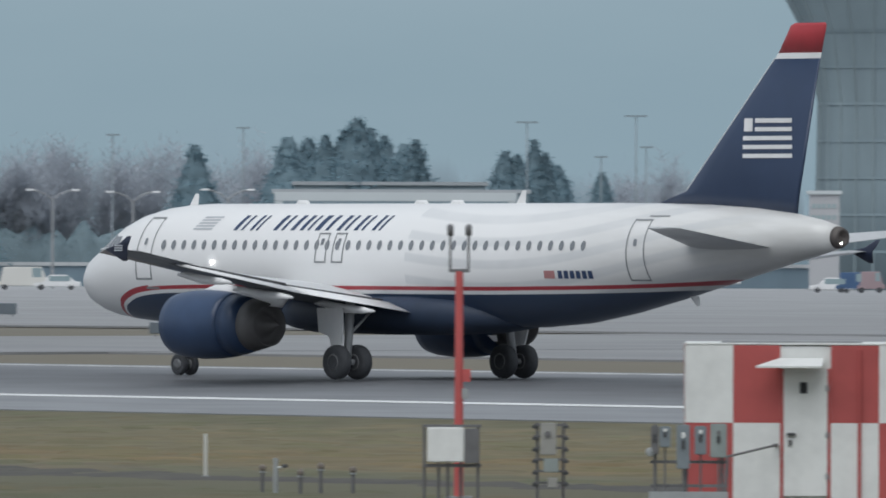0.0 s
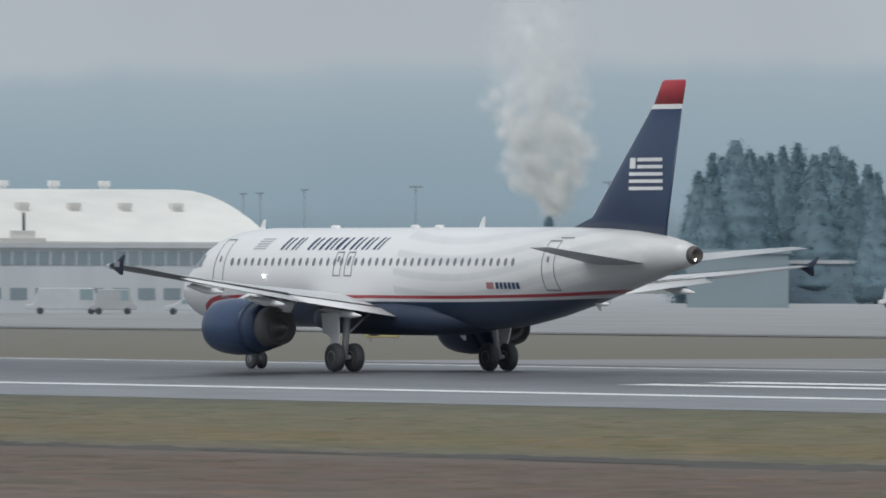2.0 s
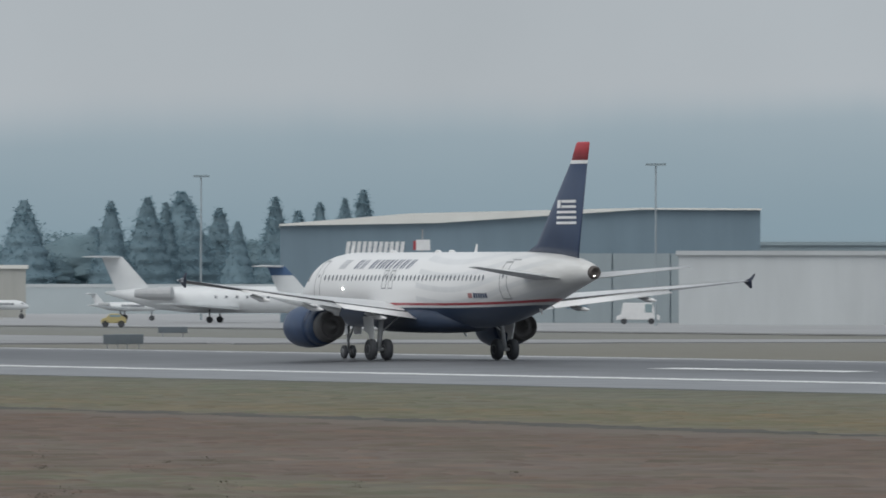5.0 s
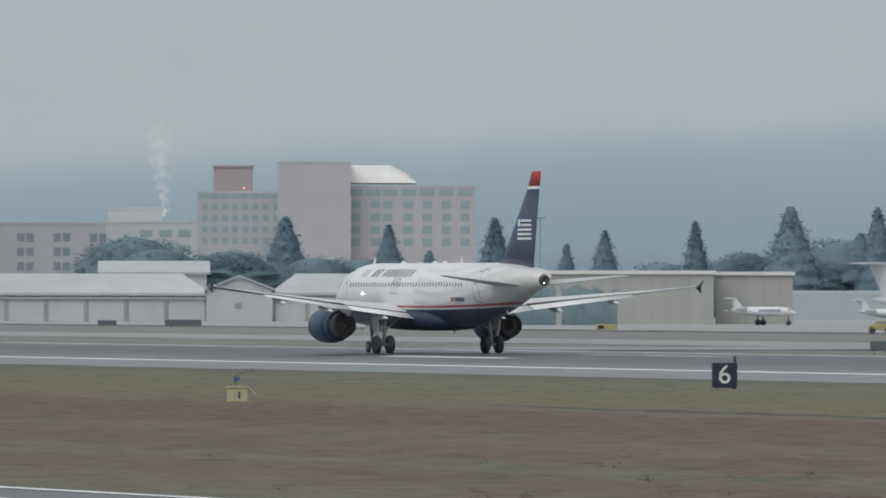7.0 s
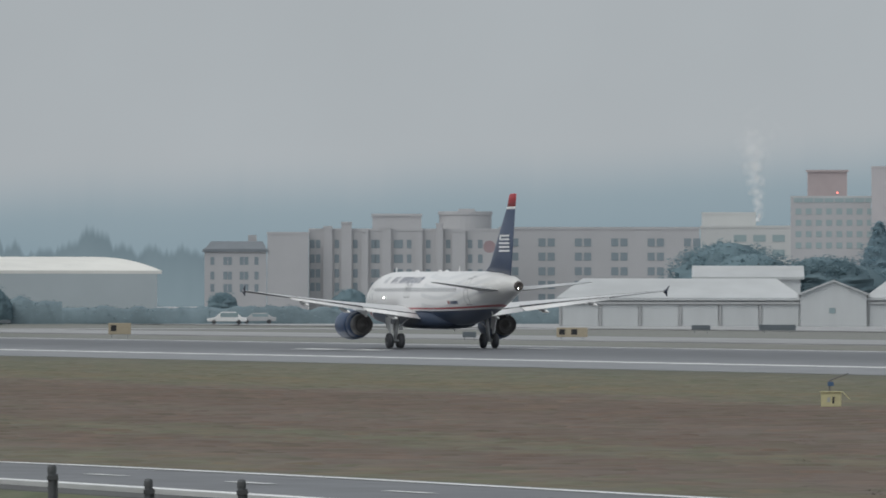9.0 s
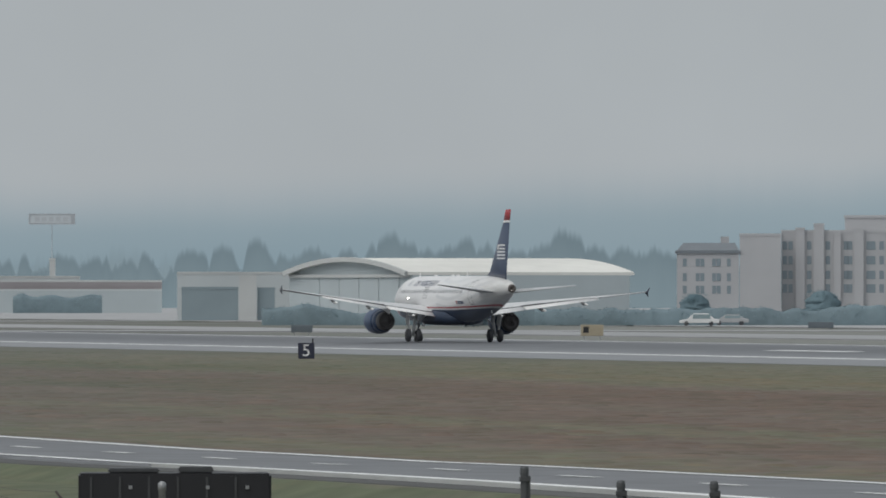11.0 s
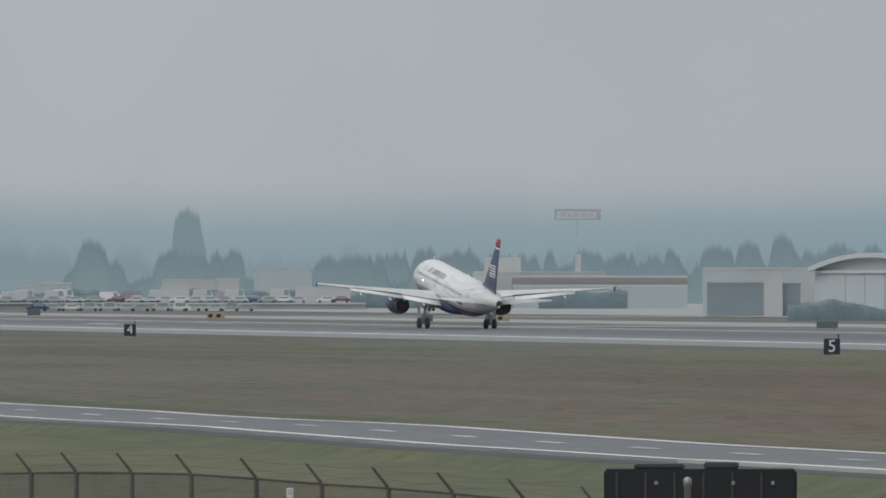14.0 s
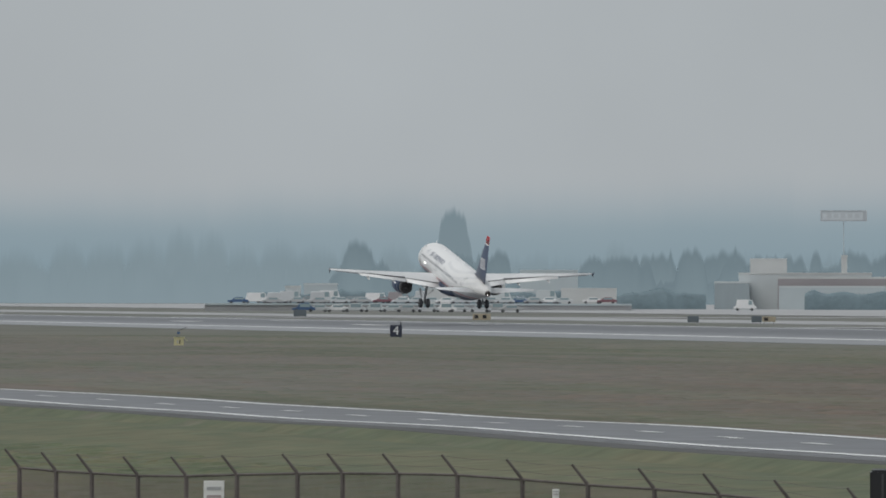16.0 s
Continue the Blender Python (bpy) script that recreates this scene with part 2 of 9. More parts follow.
def damp_far_end(m):
    """Haze put into the grass as grey towards the field's far end, with dark damp green patches."""
    n, l = m.node_tree.nodes, m.node_tree.links
    b = n["Principled BSDF"]
    base = b.inputs["Base Color"].links[0].from_socket
    tc, sep = n.new("ShaderNodeTexCoord"), n.new("ShaderNodeSeparateXYZ")
    l.new(tc.outputs["Object"], sep.inputs[0])
    # slanted so the grey and the patches follow the camera's bearing
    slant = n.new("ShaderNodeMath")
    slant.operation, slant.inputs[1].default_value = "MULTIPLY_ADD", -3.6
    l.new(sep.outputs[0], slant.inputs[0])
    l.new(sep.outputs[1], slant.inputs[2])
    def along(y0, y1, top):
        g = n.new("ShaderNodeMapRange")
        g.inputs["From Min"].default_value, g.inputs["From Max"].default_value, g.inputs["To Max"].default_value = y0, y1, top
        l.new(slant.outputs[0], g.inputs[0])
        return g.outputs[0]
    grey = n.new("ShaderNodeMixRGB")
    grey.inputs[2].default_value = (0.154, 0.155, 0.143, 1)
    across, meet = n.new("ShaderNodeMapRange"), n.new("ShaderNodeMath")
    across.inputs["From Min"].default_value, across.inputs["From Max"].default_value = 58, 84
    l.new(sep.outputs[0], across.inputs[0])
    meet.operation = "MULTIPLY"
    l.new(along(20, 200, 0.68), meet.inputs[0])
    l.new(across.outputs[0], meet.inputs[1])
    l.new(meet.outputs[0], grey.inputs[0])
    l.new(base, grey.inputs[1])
    mp, tex, cut, both, wet = n.new("ShaderNodeMapping"), n.new("ShaderNodeTexNoise"), n.new("ShaderNodeMapRange"), n.new("ShaderNodeMath"), n.new("ShaderNodeMixRGB")
    mp.inputs["Scale"].default_value = (0.045, 0.011, 1)
    l.new(tc.outputs["Object"], mp.inputs[0])
    l.new(mp.outputs[0], tex.inputs["Vector"])
    tex.inputs["Scale"].default_value, tex.inputs["Detail"].default_value, tex.inputs["Roughness"].default_value = 1.0, 7, 0.62
    cut.inputs["From Min"].default_value, cut.inputs["From Max"].default_value, cut.inputs["To Max"].default_value = 0.47, 0.62, 0.55
    l.new(tex.outputs[0], cut.inputs[0])
    both.operation = "MULTIPLY"
    l.new(cut.outputs[0], both.inputs[0])
    l.new(along(10, 110, 1.0), both.inputs[1])
    wet.inputs[2].default_value = (0.089, 0.106, 0.074, 1)
    l.new(both.outputs[0], wet.inputs[0])
    l.new(grey.outputs[0], wet.inputs[1])
    near, strip, dry, straw = n.new("ShaderNodeMapRange"), n.new("ShaderNodeMapRange"), n.new("ShaderNodeMath"), n.new("ShaderNodeMixRGB")
    near.inputs["From Min"].default_value, near.inputs["From Max"].default_value, near.inputs["To Max"].default_value = 400, 230, 0.8
    strip.inputs["From Min"].default_value, strip.inputs["From Max"].default_value = 155, 163
    l.new(sep.outputs[1], near.inputs[0])
    l.new(sep.outputs[0], strip.inputs[0])
    dry.operation = "MULTIPLY"
    l.new(near.outputs[0], dry.inputs[0])
    l.new(strip.outputs[0], dry.inputs[1])
    straw.blend_type, straw.inputs[2].default_value = "MULTIPLY", (1.10, 1.0, 0.80, 1)
    l.new(dry.outputs[0], straw.inputs[0])
    l.new(wet.outputs[0], straw.inputs[1])
    # lush grass on the near side of the ditch, at the start of the field
    here, side, rough_edge, lush_share, lush = n.new("ShaderNodeMapRange"), n.new("ShaderNodeMapRange"), n.new("ShaderNodeMath"), n.new("ShaderNodeMath"), n.new("ShaderNodeMixRGB")
    rough_edge.operation, rough_edge.inputs[1].default_value = "MULTIPLY_ADD", 60
    l.new(tex.outputs[0], rough_edge.inputs[0])
    l.new(sep.outputs[1], rough_edge.inputs[2])
    here.inputs["From Min"].default_value, here.inputs["From Max"].default_value, here.inputs["To Max"].default_value = 220, 203, 0.85
    side.inputs["From Min"].default_value, side.inputs["From Max"].default_value = 160, 155
    l.new(rough_edge.outputs[0], here.inputs[0])
    l.new(sep.outputs[0], side.inputs[0])
    lush_share.operation = "MULTIPLY"
    l.new(here.outputs[0], lush_share.inputs[0])
    l.new(side.outputs[0], lush_share.inputs[1])
    lush.inputs[2].default_value = (0.122, 0.122, 0.080, 1)
    l.new(lush_share.outputs[0], lush.inputs[0])
    l.new(straw.outputs[0], lush.inputs[1])
    # brown turf beyond the runway at the field's start, before the haze tone
    past, start, dry_share, tan_turf = n.new("ShaderNodeMapRange"), n.new("ShaderNodeMapRange"), n.new("ShaderNodeMath"), n.new("ShaderNodeMixRGB")
    past.inputs["From Min"].default_value, past.inputs["From Max"].default_value = 262, 269
    start.inputs["From Min"].default_value, start.inputs["From Max"].default_value, start.inputs["To Max"].default_value = 950, 420, 0.9
    l.new(sep.outputs[0], past.inputs[0])
    l.new(sep.outputs[1], start.inputs[0])
    dry_share.operation = "MULTIPLY"
    l.new(past.outputs[0], dry_share.inputs[0])
    l.new(start.outputs[0], dry_share.inputs[1])
    tan_turf.inputs[2].default_value = (0.172, 0.155, 0.122, 1)
    l.new(dry_share.outputs[0], tan_turf.inputs[0])
    l.new(lush.outputs[0], tan_turf.inputs[1])
    l.new(tan_turf.outputs[0], b.inputs["Base Color"])


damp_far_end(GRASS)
RUNWAY = soil("grooved_asphalt", ((203, (0.22, 0.228, 0.24)), (219, (0.21, 0.218, 0.23)), (224, (0.165, 0.172, 0.184)), (234, (0.105, 0.11, 0.12)), (249, (0.105, 0.11, 0.12)), (260, (0.165, 0.172, 0.184)), (270, (0.21, 0.218, 0.23))), 0.004, 0.55, 0.55, 0.3, vary=2.0)
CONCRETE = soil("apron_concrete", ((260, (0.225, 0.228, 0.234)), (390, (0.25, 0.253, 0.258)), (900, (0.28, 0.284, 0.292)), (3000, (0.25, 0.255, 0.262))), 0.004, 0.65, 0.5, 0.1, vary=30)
TARMAC = soil("road_asphalt", ((52, (0.17, 0.175, 0.185)), (62, (0.14, 0.145, 0.155)), (72, (0.17, 0.175, 0.185))), 0.01, 0.55, 0.5, 0.5, vary=1.0)


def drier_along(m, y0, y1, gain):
    """Haze put into the paving's colour: it pales along the field."""
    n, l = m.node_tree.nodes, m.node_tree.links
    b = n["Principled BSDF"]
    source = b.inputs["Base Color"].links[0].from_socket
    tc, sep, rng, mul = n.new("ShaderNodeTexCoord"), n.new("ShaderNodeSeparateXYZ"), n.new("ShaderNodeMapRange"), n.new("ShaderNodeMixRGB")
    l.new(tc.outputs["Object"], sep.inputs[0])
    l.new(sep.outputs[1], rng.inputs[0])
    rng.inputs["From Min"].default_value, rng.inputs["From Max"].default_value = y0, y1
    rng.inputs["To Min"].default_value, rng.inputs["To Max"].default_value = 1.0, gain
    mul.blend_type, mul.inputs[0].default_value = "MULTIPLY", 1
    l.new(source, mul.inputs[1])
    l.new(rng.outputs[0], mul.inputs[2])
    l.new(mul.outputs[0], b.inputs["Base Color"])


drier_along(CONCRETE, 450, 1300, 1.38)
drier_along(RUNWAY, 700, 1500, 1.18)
ROAD_WHITE = shader("fresh_road_white", (0.84, 0.85, 0.85), 0.6, grain=0.15, scale=1.5)
LINE_WHITE = shader("runway_white_line", (0.82, 0.83, 0.83), 0.7, grain=0.2, scale=1.5)

# ---- mesh helpers ----
def part(name, bm, material, parent=None, label="", smooth=False):
    me = bpy.data.meshes.new(name)
    bm.to_mesh(me)
    bm.free()
    me.materials.append(material)
    if smooth:
        me.shade_smooth()
    ob = new(name, me)
    ob.parent = parent
    return tagged(ob, label)


def box(bm, x0, y0, z0, x1, y1, z1, m=None):
    vs = [bm.verts.new(p) for p in ((x0, y0, z0), (x1, y0, z0), (x1, y1, z0), (x0, y1, z0), (x0, y0, z1), (x1, y0, z1), (x1, y1, z1), (x0, y1, z1))]
    for f in ((3, 2, 1, 0), (4, 5, 6, 7), (0, 1, 5, 4), (1, 2, 6, 5), (2, 3, 7, 6), (3, 0, 4, 7)):
        bm.faces.new([vs[i] for i in f])
    if m is not None:
        bmesh.ops.transform(bm, matrix=m, verts=vs)
    return vs


def boxed(name, dims, material, parent=None, label="", bevel=0.0):
    bm = bmesh.new()
    box(bm, *dims)
    if bevel:
        bmesh.ops.bevel(bm, geom=bm.edges[:], offset=bevel, segments=2, affect="EDGES")
    return part(name, bm, material, parent, label)


def loft(bm, rings, cap=True):
    """Joins rings of equally many points into a skin."""
    vs = [[bm.verts.new(p) for p in ring] for ring in rings]
    k = len(rings[0])
    for a, b in zip(vs, vs[1:]):
        for i in range(k):
            bm.faces.new((a[i], a[(i + 1) % k], b[(i + 1) % k], b[i]))
    if cap:
        bm.faces.new(list(reversed(vs[0])))
        bm.faces.new(vs[-1])
    bmesh.ops.recalc_face_normals(bm, faces=bm.faces[:])
    return vs


def tube(bm, a, b, r0, r1=None, k=8):
    """A round bar from a to b."""
    a, b = Vector(a), Vector(b)
    r1 = r0 if r1 is None else r1
    d = (b - a).normalized()
    u = d.orthogonal().normalized()
    v = d.cross(u)
    ring = lambda c, r: [c + (u * math.cos(t) + v * math.sin(t)) * r for t in (i * 2 * math.pi / k for i in range(k))]
    va, vb = [bm.verts.new(p) for p in ring(a, r0)], [bm.verts.new(p) for p in ring(b, r1)]
    for i in range(k):
        bm.faces.new((va[i], va[(i + 1) % k], vb[(i + 1) % k], vb[i]))
    bm.faces.new(va[::-1])
    bm.faces.new(vb)


def lathe(bm, profile, k=24, axis="Y", centre=(0, 0, 0)):
    """Turns (along, radius) pairs round an axis."""
    rings = []
    for s, r in profile:
        ring = []
        for i in range(k):
            t = i * 2 * math.pi / k
            u, v = r * math.cos(t), r * math.sin(t)
            p = {"Y": (u, s, v), "Z": (u, v, s), "X": (s, u, v)}[axis]
            ring.append(Vector(p) + Vector(centre))
        rings.append(ring)
    loft(bm, rings)


def empty(name, m, label, category, group="", kind=""):
    ob = new(name)
    ob.matrix_world = m
    return tagged(ob, label, category, group, kind)

# ---- ground, runway, taxiways, road ----
GROUND_PROFILE = ((-2500, 2.5), (4, 2.5), (12, 0.6), (20, -0.75), (44, -0.72), (52, -0.16), (68.5, -0.16), (78, -0.62), (150, -0.66), (196, -0.72), (203.4, -0.47), (214, -0.48),
                  (242, -0.34), (269, -0.22), (300, -0.2), (420, -0.12), (520, -0.06), (4900, -0.06))


def ground_z(x):
    return float(np.interp(x, [p[0] for p in GROUND_PROFILE], [p[1] for p in GROUND_PROFILE]))


def strip(bm, x0, x1, y0, y1, z0, z1, nx=1):
    """A flat strip along the runway, z0 at x0 and z1 at x1."""
    a = [bm.verts.new((x0 + (x1 - x0) * i / nx, y0, z0 + (z1 - z0) * i / nx)) for i in range(nx + 1)]
    b = [bm.verts.new((x0 + (x1 - x0) * i / nx, y1, z0 + (z1 - z0) * i / nx)) for i in range(nx + 1)]
    for i in range(nx):
        bm.faces.new((a[i], a[i + 1], b[i + 1], b[i]))


def slab(bm, x0, x1, y0, y1, z, thick=0.12):
    box(bm, x0, y0, z - thick, x1, y1, z)


bm = bmesh.new()
ys = [-2500, -500, 0, 300, 700, 1200, 2000, 4900]
grid = [[bm.verts.new((x, y, z)) for x, z in GROUND_PROFILE] for y in ys]
for a, b in zip(grid, grid[1:]):
    for i in range(len(a) - 1):
        bm.faces.new((a[i], a[i + 1], b[i + 1], b[i]))
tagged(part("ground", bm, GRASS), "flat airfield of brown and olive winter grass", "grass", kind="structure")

CROWN = ((203.5, -0.44), (219.3, -0.34), (241.67, 0.0), (264.0, -0.10), (270.0, -0.14))


def crown_z(x):
    return float(np.interp(x, [p[0] for p in CROWN], [p[1] for p in CROWN]))


bm = bmesh.new()
for (x0, z0), (x1, z1) in zip(CROWN, CROWN[1:]):
    strip(bm, x0, x1, -700, 3400, z0, z1)
for x, z in (CROWN[0], CROWN[-1]):
    strip(bm, x, x + 0.01, -700, 3400, z - 0.2, z)
bmesh.ops.remove_doubles(bm, verts=bm.verts[:], dist=0.001)
RUNWAY_OB = tagged(part("runway", bm, RUNWAY), "dark grooved asphalt runway with paler shoulders", "runway", kind="structure")


def marking(name, x0, x1, y0, y1):
    bm = bmesh.new()
    strip(bm, x0, x1, y0, y1, crown_z(x0) + 0.012, crown_z(x1) + 0.012)
    return part(name, bm, LINE_WHITE, RUNWAY_OB, "white painted marking")


marking("edge_line", 218.4, 220.2, -700, 3400)
marking("edge_line", 263.2, 265.0, -700, 3400)
for y, count in ((311, 2), (466, 1), (621, 1), (776, 1), (1326, 1), (1478, 1)):
    for k in range(count):
        marking("touchdown_bar", 233.6 - 4.0 * k, 235.5 - 4.0 * k, y, y + 22.5)
        marking("touchdown_bar", 247.8 + 4.0 * k, 249.7 + 4.0 * k, y, y + 22.5)

bm = bmesh.new()
slab(bm, 398, 1050, -700, 3400, 0.03)
APRON = tagged(part("apron", bm, CONCRETE), "pale grey concrete apron and taxiway", "apron", kind="structure")
bm = bmesh.new()
slab(bm, 302, 332, 700, 3400, -0.1)
box(bm, 302, 100, -0.25, 350, 395, -0.1)
tagged(part("taxiway", bm, CONCRETE), "pale grey concrete taxiway", "taxiway", kind="structure")
for i, (y, w) in enumerate(((60, 40), (352, 67), (705, 34), (1230, 30), (1700, 30))):
    bm = bmesh.new()
    box(bm, 270.01, y, -0.3, 398, y + w, -0.085, None)
    tagged(part("taxiway_exit", bm, CONCRETE), "pale concrete taxiway exit across the grass", "taxiway", kind="structure")

# perimeter road: straight, then bending away from the runway
ROAD_LINE = ((-300, 61.2), (150, 61.2), (300, 61.2), (335, 60.8), (370, 59.8), (400, 58.4), (430, 56.5), (470, 53.2), (520, 48.0), (600, 38.0), (800, 8.0), (1000, -25.0))


def road_x(y):
    return float(np.interp(y, [p[0] for p in ROAD_LINE], [p[1] for p in ROAD_LINE]))


ROAD_RISE = ((180, 0.1), (216, 0.07), (228, 0.04), (241, 0.0), (250, -0.05), (263, -0.065), (275, -0.095), (290, -0.085), (300, -0.075), (311, -0.05), (320, -0.07), (335, -0.13),
             (345, -0.13), (355, -0.1), (368, -0.11), (380, -0.105), (395, -0.05), (410, -0.03), (430, -0.02))


def road_dip(y):
    return float(np.interp(y, [p[0] for p in ROAD_RISE], [p[1] for p in ROAD_RISE]))


def road_band(bm, a, b, z, y0, y1, step=10.0, thick=0.0, flare=0.6):
    base = z
    n = max(1, int((y1 - y0) / step))
    prev = None
    for i in range(n + 1):
        y = y0 + (y1 - y0) * i / n
        c, z = road_x(y), base + road_dip(y)
        ring = [bm.verts.new((c + a, y, z)), bm.verts.new((c + b, y, z))]
        if thick:
            ring += [bm.verts.new((c + b + flare, y, z - thick)), bm.verts.new((c + a - flare, y, z - thick))]
        if prev:
            m = len(ring)
            for k in range(m if thick else 1):
                bm.faces.new((prev[k], prev[(k + 1) % m], ring[(k + 1) % m], ring[k]))
        prev = ring
    bmesh.ops.recalc_face_normals(bm, faces=bm.faces[:])


bm = bmesh.new()
road_band(bm, -4.3, 4.3, 0.2, -300, 1000, 5, 1.1)
DITCH = shader("damp_dark_soil", (0.098, 0.096, 0.096), 0.95, grain=0.3, scale=0.9, spec=0.05, alt=(0.125, 0.122, 0.108))
KERB = shader("pale_kerb_concrete", (0.55, 0.56, 0.56), 0.7, grain=0.25, scale=0.6)
# this verge tone holds both damp soil and the bank's edge shadow
VERGE = shader("damp_shaded_verge", (0.09, 0.092, 0.09), 0.8, grain=0.35, scale=0.5)
ROAD = tagged(part("road", bm, TARMAC), "two-lane asphalt perimeter road with white lines", "road", kind="structure")
for x in (-3.6, 3.6):
    bm = bmesh.new()
    road_band(bm, x - 0.22, x + 0.22, 0.214, -300, 1000, 5)
    part("edge_line", bm, ROAD_WHITE, ROAD)
for i in range(48):
    bm = bmesh.new()
    y = 131.55 + 11.27 * i
    road_band(bm, -0.14, 0.14, 0.216, y, y + 3.05, 3.1)
    part("lane_dash", bm, ROAD_WHITE, ROAD)

bm = bmesh.new()
road_band(bm, -6.3, -4.95, 0.185, -300, 1000, 5, 0.12, 0.1)
part("road_verge", bm, VERGE, ROAD, "dark damp verge with bank-edge shade painted in")
bm = bmesh.new()
road_band(bm, -6.6, -5.1, 0.165, -300, 1000, 5, 1.0, 3.2)
part("road_bank", bm, GRASS, ROAD, "green grassy bank")
bm = bmesh.new()
road_band(bm, -4.52, -4.34, 0.25, -300, 245, 10, 0.5, 0.0)
part("kerb", bm, KERB, ROAD, "pale concrete kerb")


def ditch_x(y):
    return 152.4 + noise.noise(Vector((y * 0.03, 1, 0))) * 2.2 + (y - 200) * 0.018


# a shallow damp ditch through the grass, fading out along the field
bm = bmesh.new()
prev = None
for i in range(100):
    y = 178 + i * 3.0
    thin = min(1.0, (480 - y) / 160)
    w = max(0.05, float(np.interp(y, (176, 194, 212, 236, 470), (0.0, 1.0, 1.0, 0.4, 0.2))) * (1.7 + 1.3 * noise.noise(Vector((y * 0.06, 7, 0))) + 0.8 * noise.noise(Vector((y * 0.3, 3, 0)))) * thin)
    c = ditch_x(y)
    pair = (bm.verts.new((c - w, y, ground_z(c - w) + 0.012)), bm.verts.new((c + w, y, ground_z(c + w) + 0.012)))
    if prev:
        bm.faces.new((prev[0], prev[1], pair[1], pair[0]))
    prev = pair
part("damp_ditch", bm, DITCH, bpy.data.objects["ground"], "dark damp ditch in the grass")


def tussock_grass(base):
    """The same grass with each tussock a little greener, drier or darker than the next."""
    m = base.copy()
    m.name = "tussocky_airfield_grass"
    n, l = m.node_tree.nodes, m.node_tree.links
    b = n["Principled BSDF"]
    source = b.inputs["Base Color"].links[0].from_socket
    geo, hue, mix = n.new("ShaderNodeNewGeometry"), n.new("ShaderNodeValToRGB"), n.new("ShaderNodeMixRGB")
    e = hue.color_ramp.elements
    e[0].position, e[0].color = 0.0, (0.84, 0.90, 0.84, 1)
    e[1].position, e[1].color = 1.0, (1.15, 1.07, 1.0, 1)
    for x, c in ((0.15, (0.94, 1.0, 0.92)), (0.5, (1.0, 1.0, 1.0)), (0.8, (1.05, 1.0, 0.97))):
        e.new(x).color = (*c, 1)
    l.new(geo.outputs["Random Per Island"], hue.inputs[0])
    mix.blend_type, mix.inputs[0].default_value = "MULTIPLY", 1
    l.new(source, mix.inputs[1])
    l.new(hue.outputs[0], mix.inputs[2])
    l.new(mix.outputs[0], b.inputs["Base Color"])
    return m


def tussocks(name, label, material, spots, high, wide, seed):
    """Low, uneven tussocks of grass: spots are their places, high and wide the ranges of their sizes."""
    rng = np.random.default_rng(seed)
    n, k = len(spots), 7
    t = (np.arange(k)[None] + rng.uniform(-0.3, 0.3, (n, k))) * 2 * np.pi / k
    r = rng.uniform(wide[0], wide[1], (n, 1)) * rng.uniform(0.6, 1.3, (n, k))
    h = rng.uniform(high[0], high[1], (n, 1)) * np.clip((203.0 - spots[:, :1]) / 8, 0.15, 1)
    ground = np.interp(spots[:, 0], [p[0] for p in GROUND_PROFILE], [p[1] for p in GROUND_PROFILE])[:, None]
    rings = []
    for f, lift in ((1.0, 0.0), (0.62, 0.8)):
        x, y = spots[:, :1] + np.cos(t) * r * f, spots[:, 1:] + np.sin(t) * r * f
        level = np.interp(x, [p[0] for p in GROUND_PROFILE], [p[1] for p in GROUND_PROFILE])
        z = level - 0.03 + (h + 0.03) * lift * rng.uniform(0.75, 1.25, (n, k)) * (lift > 0)
        rings.append(np.stack([x, y, z], axis=2))
    peak = np.concatenate([spots, ground + h], axis=1)[:, None]
    verts = np.concatenate([*rings, peak], axis=1).reshape(-1, 3)
    one = [(i, (i + 1) % k, k + (i + 1) % k) for i in range(k)] + [(i, k + (i + 1) % k, k + i) for i in range(k)] + [(k + i, k + (i + 1) % k, 2 * k) for i in range(k)]
    faces = (np.array(one)[None] + (np.arange(n) * (2 * k + 1))[:, None, None]).reshape(-1, 3)
    me = bpy.data.meshes.new(name)
    me.from_pydata(verts.tolist(), [], faces.tolist())
    me.materials.append(material)
    me.shade_smooth()
    return tagged(new(name, me), label, "grass", kind="stuff")


def field_spots(n, x0, x1, y0, y1, seed):
    rng = np.random.default_rng(seed)
    p = np.stack([rng.uniform(x0, x1, n), rng.uniform(y0, y1, n)], axis=1)
    az = np.degrees(np.arctan2(p[:, 0], p[:, 1]))
    return p[(az > 7) & (az < 46)]


TUSSOCK = tussock_grass(GRASS)
spots = field_spots(46000, 69.5, 202.5, 60, 1150, 3)
middle = np.array([ditch_x(y) for y in spots[:, 1]])
gap = spots[:, 0] - middle
spots = spots[(spots[:, 1] > 420) | (gap > 2.4) | (gap < -6.5)]
tussocks("grass_tussocks", "low uneven tussocks of brown and olive grass", TUSSOCK, spots, (0.02, 0.085), (0.5, 1.7), 5)
tussocks("grass_tussocks", "low green and straw tussocks between road and fence", TUSSOCK, field_spots(7000, 18, 47, 100, 330, 4), (0.02, 0.07), (0.3, 0.9), 6)
dice = np.random.default_rng(8)
rush = np.array([(ditch_x(y) + q * (2.6 if 176 < y < 215 else 1.2), y) for y, q in zip(dice.uniform(110, 400, 1300), dice.uniform(-1, 1, 1300)) if y < 232 or dice.random() < 0.4])
tussocks("ditch_rushes", "dark damp rushes along the ditch", DITCH, rush, (0.02, 0.07), (0.4, 1.3), 7)

